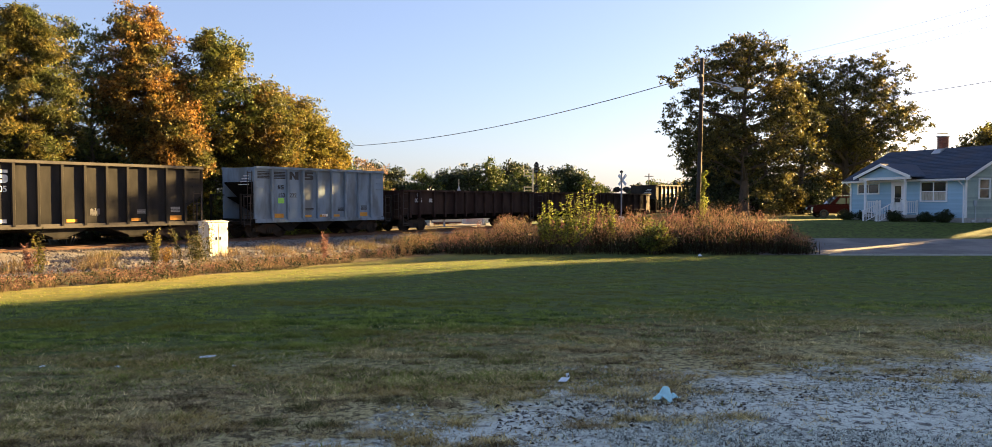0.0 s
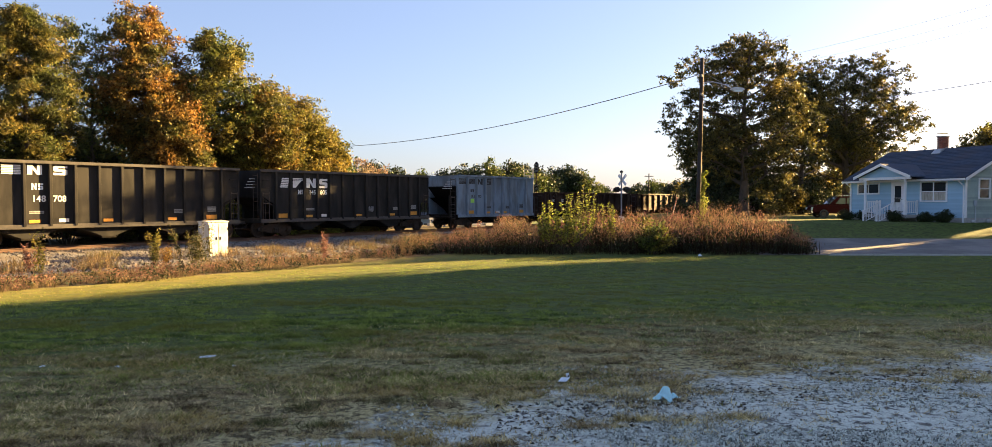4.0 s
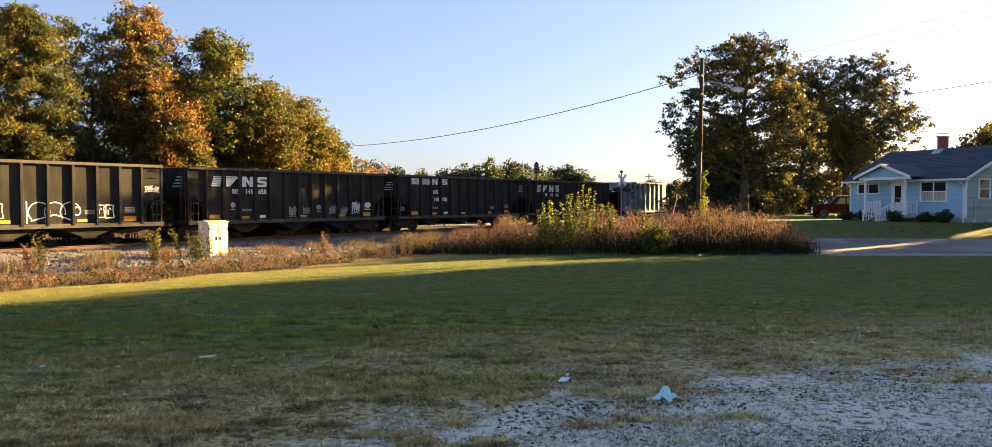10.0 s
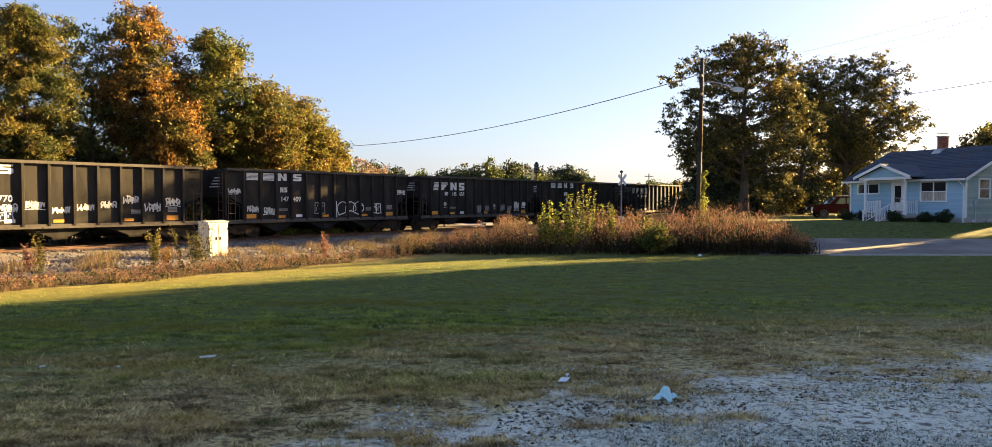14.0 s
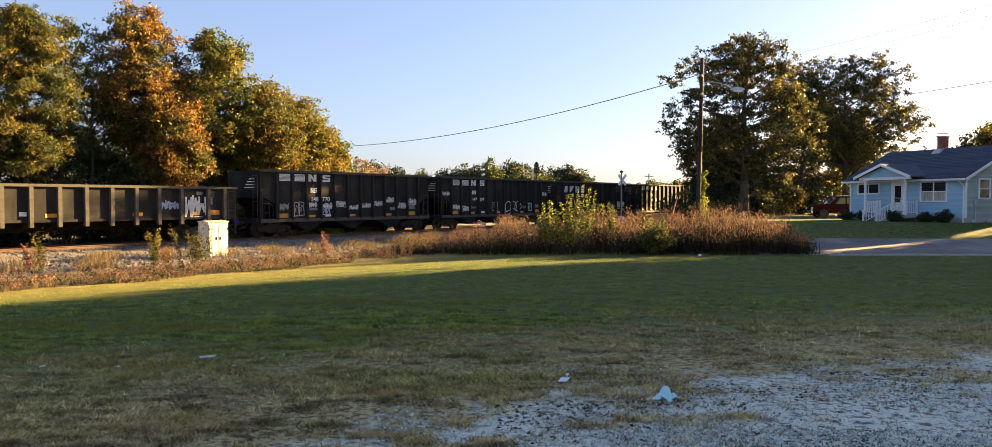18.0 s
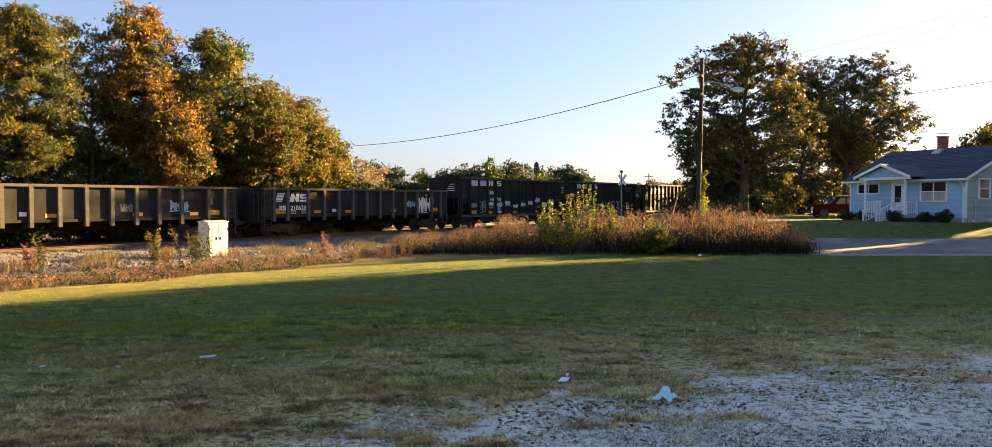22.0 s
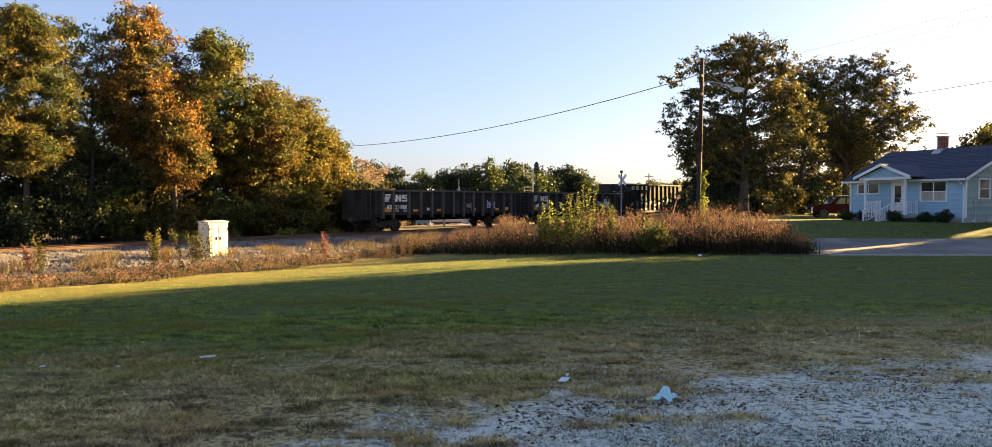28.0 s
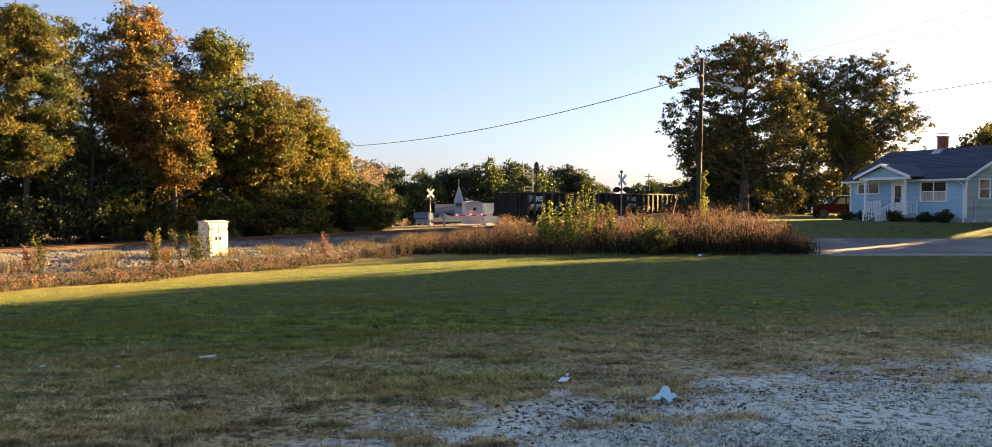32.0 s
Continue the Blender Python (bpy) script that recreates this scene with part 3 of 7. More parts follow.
def scribble(rng, parent, x, z, w, h, y, material, style="tag", thick=0.026):
    """Spray paint in flat strokes: a quick tag, broad loops, boxy outlined letters, or a filled bubble."""
    m = Mesh()

    def line(pts, k=thick):
        for (ax, az), (bx, bz) in zip(pts, pts[1:]):
            d = max(1e-3, math.hypot(bx - ax, bz - az))
            ox, oz, ex, ez = -(bz - az) / d * k, (bx - ax) / d * k, (bx - ax) / d * k * 0.6, (bz - az) / d * k * 0.6
            m.prism([(ax + ox - ex, az + oz - ez), (bx + ox + ex, bz + oz + ez), (bx - ox + ex, bz - oz + ez), (ax - ox - ex, az - oz - ez)], "y", y - 0.003, y + 0.003)

    def arc(cx, cz, rx, rz, a0, a1, n=12):
        return [(cx + rx * math.cos(a0 + (a1 - a0) * j / n), cz + rz * math.sin(a0 + (a1 - a0) * j / n)) for j in range(n + 1)]
    if style == "tag":
        n = 4
        for i in range(n):
            x0, c = x + w * i / n, w / n * 0.95
            pts = [(x0 + c * rng.uniform(0, 0.25), z + h * rng.uniform(0.75, 1)), (x0 + c * rng.uniform(0, 0.3), z + h * rng.uniform(0, 0.15)), (x0 + c * rng.uniform(0.5, 0.8), z + h * rng.uniform(0.45, 0.9))]
            line(pts + [(x0 + c * rng.uniform(0.7, 1.1), z + h * rng.uniform(0, 0.3)), (x0 + c * rng.uniform(0.8, 1.1), z + h * rng.uniform(0.5, 0.95))])
            if rng.random() < 0.6:
                line(arc(x0 + c * 0.5, z + h * rng.uniform(0.3, 0.7), c * 0.4, h * 0.28, 0, rng.uniform(3.5, 6.2), 8))
        if rng.random() < 0.5:
            line([(x - w * 0.05, z - h * 0.08), (x + w * 0.5, z + h * 0.02), (x + w * 1.05, z - h * 0.1)], thick * 0.7)
    elif style == "loops":
        for i in range(3):
            line(arc(x + w * (0.2 + 0.3 * i), z + h * 0.52, w * 0.2, h * 0.46, rng.uniform(-0.6, 0.2), rng.uniform(3.6, 5.4), 16))
        line([(x - w * 0.02, z), (x - w * 0.03, z + h)])
        line([(x + w * 0.33, z + h * 0.05), (x + w * 0.35, z + h * 0.7)])
        line([(x + w * 0.05, z + h * 0.12), (x + w * 0.5, z + h * 0.4), (x + w * 0.85, z + h * 0.1)])
        line(arc(x + w * 0.93, z + h * 0.55, w * 0.07, h * 0.2, 0, 6.3, 10))
    elif style == "block":
        n = max(2, round(w / 0.4))
        for i in range(n):
            x0, x1 = x + w * i / n, x + w * (i + 0.9) / n
            lo, hi = z + h * rng.uniform(0, 0.1), z + h * rng.uniform(0.85, 1.0)
            k = w / n * 0.3
            line([(x0, lo), (x0 + k * 0.2, hi), (x1, hi - h * 0.04), (x1 - k * 0.3, lo + h * 0.55), (x1 + k * 0.2, lo + h * 0.03), (x0, lo)])
            line([(x0 + k, lo + h * 0.25), (x0 + k, lo + h * 0.5)])
            line([(x0 + k * 1.5, hi - h * 0.22), (x0 + k * 2.0, hi - h * 0.3)])
    else:
        m.prism(arc(x + w / 2, z + h / 2, w / 2, h / 2, 0, 2 * math.pi * 17 / 18, 17), "y", y - 0.003, y + 0.003)
        line([(x + w * 0.1, z - h * 0.35), (x + w * 0.5, z - h * 0.25), (x + w * 0.9, z - h * 0.35)])
    return part("graffiti", m, material, parent)


def wheel_data():
    m = Mesh()
    for y in (-0.74, 0.74):
        m.ring((0, y, 0), (0, 1, 0), 0.455, 0.13, 0.36, 24)
        m.ring((0, y, 0), (0, 1, 0), 0.37, 0.03, 0.1, 24)
        m.ring((0, y - math.copysign(0.06, y), 0), (0, 1, 0), 0.48, 0.03, 0.36, 24)
        for k in range(5):
            a = 2 * math.pi * k / 5
            m.tube((0.12 * math.cos(a), y, 0.12 * math.sin(a)), (0.34 * math.cos(a), y, 0.34 * math.sin(a)), 0.035, 0.03, 6)
    m.tube((0, -1.02, 0), (0, 1.02, 0), 0.085, None, 12)
    return m.data("wheelset", BOGIE)


WHEELS = wheel_data()


def side_frame_data():
    m = Mesh()
    m.prism([(-1.15, 0.36), (-1.15, 0.56), (-0.75, 0.66), (-0.35, 0.78), (0.35, 0.78), (0.75, 0.66), (1.15, 0.56), (1.15, 0.36), (0.8, 0.4), (0.42, 0.24), (-0.42, 0.24), (-0.8, 0.4)], "y", -0.07, 0.07)
    m.box(-1.02, -0.78, -0.12, 0.12, 0.34, 0.6).box(0.78, 1.02, -0.12, 0.12, 0.34, 0.6)
    for x in (-0.2, -0.07, 0.07, 0.2):
        m.tube((x, -0.1, 0.28), (x, -0.1, 0.52), 0.055, None, 8)
    m.tube((-0.9, -0.16, 0.455), (-0.9, -0.1, 0.455), 0.1, None, 10).tube((0.9, -0.16, 0.455), (0.9, -0.1, 0.455), 0.1, None, 10)
    return m.data("side_frame", BOGIE, 0.012)


FRAME = side_frame_data()
BOLSTER = Mesh().box(-0.22, 0.22, -1.0, 1.0, 0.5, 0.8).box(-0.75, 0.75, -0.3, 0.3, 0.62, 0.7).data("bolster", DARKST, 0.015)


def trucks(car, xs):
    for x in xs:
        truck = part("bogie", BOLSTER, DARKST, car, m=pose(x, 0, 0))
        for y, turn in ((-1.02, 0), (1.02, 180)):
            part("side_frame", FRAME, BOGIE, truck, m=pose(0, y, 0, 0, 0, turn))
        for dx in (-0.9, 0.9):
            SPINNERS.append(part("wheelset", WHEELS, BOGIE, truck, m=pose(dx, 0, 0.455)))


def couplers(car, half, z=0.85):
    for sgn in (-1, 1):
        m = Mesh()
        a, b = sorted((sgn * (half - 0.2), sgn * (half + 0.55)))
        m.box(a, b, -0.09, 0.09, z - 0.09, z + 0.09)
        a, b = sorted((sgn * (half + 0.5), sgn * (half + 0.78)))
        m.box(a, b, -0.16, 0.14, z - 0.14, z + 0.14)
        part("coupler", m, STEEL, car, bevel=0.02)
        h = Mesh().path([(sgn * (half + 0.1), -0.45, z - 0.05), (sgn * (half + 0.4), -0.42, z - 0.3), (sgn * (half + 0.7), -0.3, z - 0.32)], 0.03, 6)
        part("brake_hose", h, RUBBER, car)


def ladder(car, x, y, z0, z1, w=0.42, axis="x"):
    m = Mesh()
    def at(a, z):
        return (x + a, y, z) if axis == "x" else (x, y + a, z)
    for a in (-w / 2, w / 2):
        m.tube(at(a, z0), at(a, z1), 0.022, None, 6)
    n = max(2, int((z1 - z0) / 0.38))
    for i in range(n):
        z = z0 + 0.1 + i * (z1 - z0 - 0.2) / (n - 1)
        m.tube(at(-w / 2, z), at(w / 2, z), 0.018, None, 6)
    return part("ladder", m, STEEL, car)


def hopper(name, label, half, panels, paint, top=3.86, sill=0.98, rib=0.17, light=False, full=True):
    """A ribbed open-top coal hopper; x runs with the train, the side at -y faces the camera."""
    car = thing(name, label, "hopper car")
    W = 1.46
    pitch = 2 * half / panels
    deep = sill + 1.4
    for sy in (-1, 1):
        m = Mesh()
        pts = [(-half, sill), (-half, top - 0.1), (half, top - 0.1), (half, sill)] if light else [(-half, deep), (-half, top - 0.1), (half, top - 0.1), (half, deep), (half - pitch, deep - 0.5), (half - pitch, sill), (-half + pitch, sill), (-half + pitch, deep - 0.5)]
        m.prism(pts, "y", sy * W - 0.03, sy * W + 0.03)
        part("side_sheet", m, paint, car)
        c = Mesh().box(-half - 0.02, half + 0.02, sy * (W + rib / 2) - 0.11, sy * (W + rib / 2) + 0.11, top - 0.14, top)
        part("top_chord", c, EDGE if paint is BLACK else paint, car, bevel=0.015)
        c = Mesh().box(-half - 0.05, half + 0.05, sy * (W + 0.05) - 0.09, sy * (W + 0.05) + 0.09, sill - 0.12, sill + 0.08)
        part("side_sill", c, EDGE if paint is BLACK else paint, car, bevel=0.012)
    ribm = Mesh()
    ribm.prism([(-0.07, W), (-0.07, W + rib * 0.8), (-0.05, W + rib), (0.05, W + rib), (0.07, W + rib * 0.8), (0.07, W)], "z", sill, top - 0.12)
    ribd = ribm.data("rib", paint)
    for i in range(1, panels):
        x = -half + i * pitch
        part("rib", ribd, paint, car, m=pose(x, 0, 0, 0, 0, 180))
        if full:
            part("rib", ribd, paint, car, m=pose(x, 0, 0))
    # end sheets: upright above, sloping in below
    for sgn in (-1, 1):
        m = Mesh()
        a, b = sorted((sgn * (half - 0.03), sgn * (half + 0.03)))
        m.box(a, b, -W, W, top - 0.85 if light else deep - 0.1, top - 0.05)
        part("end_sheet", m, paint, car)
        m = Mesh()
        e = top - 0.85 if light else deep
        m.prism([(sgn * half, e), (sgn * half, e - 0.07), (sgn * (half - 2.6), sill - 0.25), (sgn * (half - 2.6), sill - 0.15)], "y", -W + 0.03, W - 0.03)
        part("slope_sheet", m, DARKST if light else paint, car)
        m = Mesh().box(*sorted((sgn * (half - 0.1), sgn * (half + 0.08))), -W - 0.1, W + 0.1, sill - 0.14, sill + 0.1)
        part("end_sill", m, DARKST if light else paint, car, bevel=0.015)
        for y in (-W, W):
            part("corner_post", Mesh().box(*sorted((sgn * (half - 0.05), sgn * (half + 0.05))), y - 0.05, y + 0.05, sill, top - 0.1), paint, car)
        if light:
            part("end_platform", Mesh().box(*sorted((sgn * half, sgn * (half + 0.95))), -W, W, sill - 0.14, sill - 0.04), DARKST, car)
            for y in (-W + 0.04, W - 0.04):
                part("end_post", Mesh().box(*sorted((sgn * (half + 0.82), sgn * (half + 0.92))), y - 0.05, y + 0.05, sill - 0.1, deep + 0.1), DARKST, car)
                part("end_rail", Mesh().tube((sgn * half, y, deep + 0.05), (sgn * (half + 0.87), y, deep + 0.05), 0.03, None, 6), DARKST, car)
            ladder(car, sgn * (half + 0.5), -W - 0.02, sill - 0.3, deep + 0.05)
        for k in () if light else (0.3, 0.85):
            part("end_post", Mesh().tube((sgn * (half - k), -W, sill + 0.05), (sgn * (half - k), -W, deep - 0.12 - k * 0.4), 0.03, None, 6), paint, car)
        if not light:
            ladder(car, sgn * (half - 0.3), -W - 0.1, sill - 0.2, deep + 0.2)
        if full:
            ladder(car, sgn * (half + 0.08), -W + 0.35, sill, top - 0.25, axis="y")
        for i, z in enumerate((deep + 0.45, deep + 0.85, deep + 1.2)):
            part("grab_iron", Mesh().path([(sgn * (half - 0.12), -W - 0.03, z), (sgn * (half - 0.12), -W - 0.1, z), (sgn * (half - 0.55), -W - 0.1, z), (sgn * (half - 0.55), -W - 0.03, z)], 0.016, 5), paint, car)
    # floor hoppers with their doors
    bays = 3
    for i in range(bays):
        x = (i - 1) * half * 0.5
        h = half * 0.24
        m = Mesh().prism([(x - h, sill), (x + h, sill), (x + 0.28, 0.42), (x - 0.28, 0.42)], "y", -W + 0.15, W - 0.15)
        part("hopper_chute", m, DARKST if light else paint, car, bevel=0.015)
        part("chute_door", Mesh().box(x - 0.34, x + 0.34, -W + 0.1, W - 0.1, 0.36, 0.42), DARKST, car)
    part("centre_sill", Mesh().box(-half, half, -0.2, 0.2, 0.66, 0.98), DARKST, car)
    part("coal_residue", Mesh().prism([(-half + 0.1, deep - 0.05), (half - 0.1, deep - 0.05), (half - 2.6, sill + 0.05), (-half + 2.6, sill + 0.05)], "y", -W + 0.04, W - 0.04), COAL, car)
    trucks(car, (-half + 1.25, half - 1.25))
    couplers(car, half)
    # reflectors along the sill
    for i in (1, 3, panels // 2, panels - 4, panels - 2):
        x = -half + i * pitch + 0.2
        part("reflector", Mesh().box(x, x + 0.62 * (1 if i in (1, panels - 2) else 0.75), -W - 0.037, -W - 0.03, sill + 0.14, sill + 0.14 + (0.24 if i in (1, panels - 2) else 0.14)), YELLOW, car)
    part("inspection_plate", Mesh().box(-half + 4.35 * pitch, -half + 4.75 * pitch, -W - 0.037, -W - 0.03, sill + 0.16, sill + 0.32), LETTER, car)
    for x, z, w, rows in ((half - 1.75 * pitch, sill + 0.55, 0.5, 4), (-half + 3.2 * pitch, sill + 0.55, 0.6, 2), (half - 3.5 * pitch, sill + 0.5, 0.5, 3)):
        bars(car, x, z, w, 0.07 * rows, -W - 0.034, DATAM if not light else LETTERD, rows, name="data_lines")
    for k in range(4):
        part("data_lines", Mesh().box(-half - 0.036, -half - 0.03, -W + 0.5, -W + 1.0 + 0.15 * k, top - 0.55 - 0.16 * k, top - 0.5 - 0.16 * k), LETTER, car)
    return car, W, pitch


def gondola(name, label, half, paint, top=2.84, stakes=(1.17, 2.35, 3.5, 4.7, 6.2, 7.15)):
    car = thing(name, label, "gondola car")
    W = 1.42
    low = 1.2
    for sy in (-1, 1):
        part("side_sheet", Mesh().box(-half, half, sy * W - 0.03, sy * W + 0.03, low, top - 0.08), paint, car)
        part("top_chord", Mesh().box(-half - 0.03, half + 0.03, sy * (W + 0.08) - 0.12, sy * (W + 0.08) + 0.12, top - 0.13, top), EDGE if paint is BLACK else paint, car, bevel=0.015)
        part("side_sill", Mesh().box(-half, half, sy * (W + 0.02) - 0.06, sy * (W + 0.02) + 0.06, low - 0.06, low + 0.06), paint, car)
    # stakes on black cars take the same sun-brightened colour
    st = Mesh().prism([(-0.09, W), (-0.09, W + 0.19), (0.09, W + 0.19), (0.09, W)], "z", 0.92, top - 0.1).data("stake", EDGE if paint is BLACK else paint, 0.01)
    ys = [s * k for k in stakes for s in (-1, 1)] + [0.0]
    for x in ys:
        part("stake", st, paint, car, m=pose(x, 0, 0, 0, 0, 180))
        part("stake", st, paint, car, m=pose(x, 0, 0))
    for sgn in (-1, 1):
        part("end_sheet", Mesh().box(*sorted((sgn * (half - 0.04), sgn * (half + 0.04))), -W, W, low - 0.2, top - 0.05), paint, car)
        part("end_sill", Mesh().box(*sorted((sgn * (half - 0.1), sgn * (half + 0.16))), -W - 0.05, W + 0.05, 0.82, 1.12), paint, car, bevel=0.015)
        for z in (1.55, 1.95, 2.35):
            part("end_rib", Mesh().box(*sorted((sgn * half, sgn * (half + 0.12))), -W, W, z, z + 0.12), paint, car)
        ladder(car, sgn * (half - 0.32), -W - 0.12, 0.45, top - 0.15)
        ladder(car, sgn * (half + 0.16), -W + 0.3, 0.9, top - 0.2, axis="y")
        part("step", Mesh().path([(sgn * (half - 0.1), -W - 0.12, 0.95), (sgn * (half - 0.1), -W - 0.12, 0.42), (sgn * (half - 0.55), -W - 0.12, 0.42), (sgn * (half - 0.55), -W - 0.12, 0.95)], 0.025, 6), STEEL, car)
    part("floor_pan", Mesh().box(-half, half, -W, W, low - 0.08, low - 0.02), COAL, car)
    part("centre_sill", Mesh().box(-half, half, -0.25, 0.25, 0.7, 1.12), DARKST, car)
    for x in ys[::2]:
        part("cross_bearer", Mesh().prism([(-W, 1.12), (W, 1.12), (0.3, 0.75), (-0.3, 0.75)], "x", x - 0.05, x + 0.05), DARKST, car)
    trucks(car, (-half + 1.75, half - 1.75))
    couplers(car, half)
    return car, W


def gondola_marks(car, W, half, low=1.2):
    for x, w, h in ((-half + 0.85, 0.75, 0.3), (-half + 3.7, 0.5, 0.17), (-half + 6.15, 0.5, 0.17), (-half + 10.1, 0.5, 0.17), (-half + 13.1, 0.45, 0.16), (half - 1.55, 0.55, 0.25)):
        part("reflector", Mesh().box(x, x + w, -W - 0.037, -W - 0.03, low + 0.15, low + 0.15 + h), YELLOW, car)
    part("inspection_plate", Mesh().box(-half + 5.1, -half + 5.4, -W - 0.037, -W - 0.03, low + 0.22, low + 0.4), LETTER, car)
    for x, z, w, rows in ((-half + 1.98, low + 0.14, 0.35, 3), (-half + 2.75, low + 0.14, 0.35, 3), (half - 1.7, low + 0.7, 0.3, 5)):
        bars(car, x, z, w, 0.08 * rows, -W - 0.034, DATAM, rows, name="data_lines")


def side_lettering(car, W, half, pitch, top, kind, number):
    """The broad initials with their striped plate, the car's initials and its running number."""
    y = -W - 0.036
    if kind == "square":
        bars(car, -half + 1.2 * pitch, top - 0.62, 0.75, 0.42, y, LETTER, 6)
        bars(car, -half + 2.2 * pitch, top - 0.62, 0.75, 0.42, y, LETTER, 6)
        emblem(car, "zigzag", -half + 3.15 * pitch, top - 0.62, 0.42, y, LETTER, 1.42)
        emblem(car, "bend", -half + 4.15 * pitch, top - 0.62, 0.42, y, LETTER, 1.42)
        initials(car, -half + 3.3 * pitch, top - 1.28, 0.28, y, LETTER)
        letter(car, number[:3], -half + 3.3 * pitch, top - 1.8, 0.28, y, LETTER, 1.0)
        letter(car, number[3:], -half + 4.12 * pitch, top - 1.8, 0.28, y, LETTER, 1.0)
    else:
        bars(car, -half + 1.32 * pitch, top - 1.0, 0.52, 0.58, y, LETTER, 6, 0.16)
        bars(car, -half + 2.22 * pitch, top - 0.58, 0.7, 0.15, y, LETTER, 2)
        m = Mesh().prism([(-half + 2.22 * pitch, top - 1.0), (-half + 2.42 * pitch, top - 1.0), (-half + 2.85 * pitch, top - 0.6), (-half + 2.22 * pitch, top - 0.6)], "y", y - 0.004, y + 0.004)
        part("stripe_plate", m, LETTER, car)
        emblem(car, "zigzag", -half + 3.22 * pitch, top - 1.0, 0.56, y, LETTER, 1.3)
        emblem(car, "bend", -half + 4.2 * pitch, top - 1.0, 0.56, y, LETTER, 1.1)
        initials(car, -half + 2.6 * pitch, top - 1.38, 0.26, y, LETTER)
        letter(car, number[:3], -half + 3.4 * pitch, top - 1.38, 0.26, y, LETTER, 0.95)
        letter(car, number[3:], -half + 4.25 * pitch, top - 1.38, 0.26, y, LETTER, 1.0)


def gon_lettering(car, W, half, top, number):
    y = -W - 0.036
    bars(car, -half + 0.85, top - 0.8, 0.5, 0.52, y, LETTER, 6, 0.25)
    emblem(car, "zigzag", -half + 2.0, top - 0.8, 0.46, y, LETTER, 1.19)
    emblem(car, "bend", -half + 2.62, top - 0.8, 0.46, y, LETTER, 1.42)
    m = Mesh().prism([(-half + 1.84, top - 0.8), (-half + 2.1, top - 0.8), (-half + 1.84, top - 0.35)], "y", y - 0.004, y + 0.004)
    part("stripe_plate", m, LETTER, car)
    initials(car, -half + 1.08, top - 1.28, 0.26, y - 0.13, LETTER)
    letter(car, number, -half + 1.95, top - 1.28, 0.26, y, LETTER, 1.05)


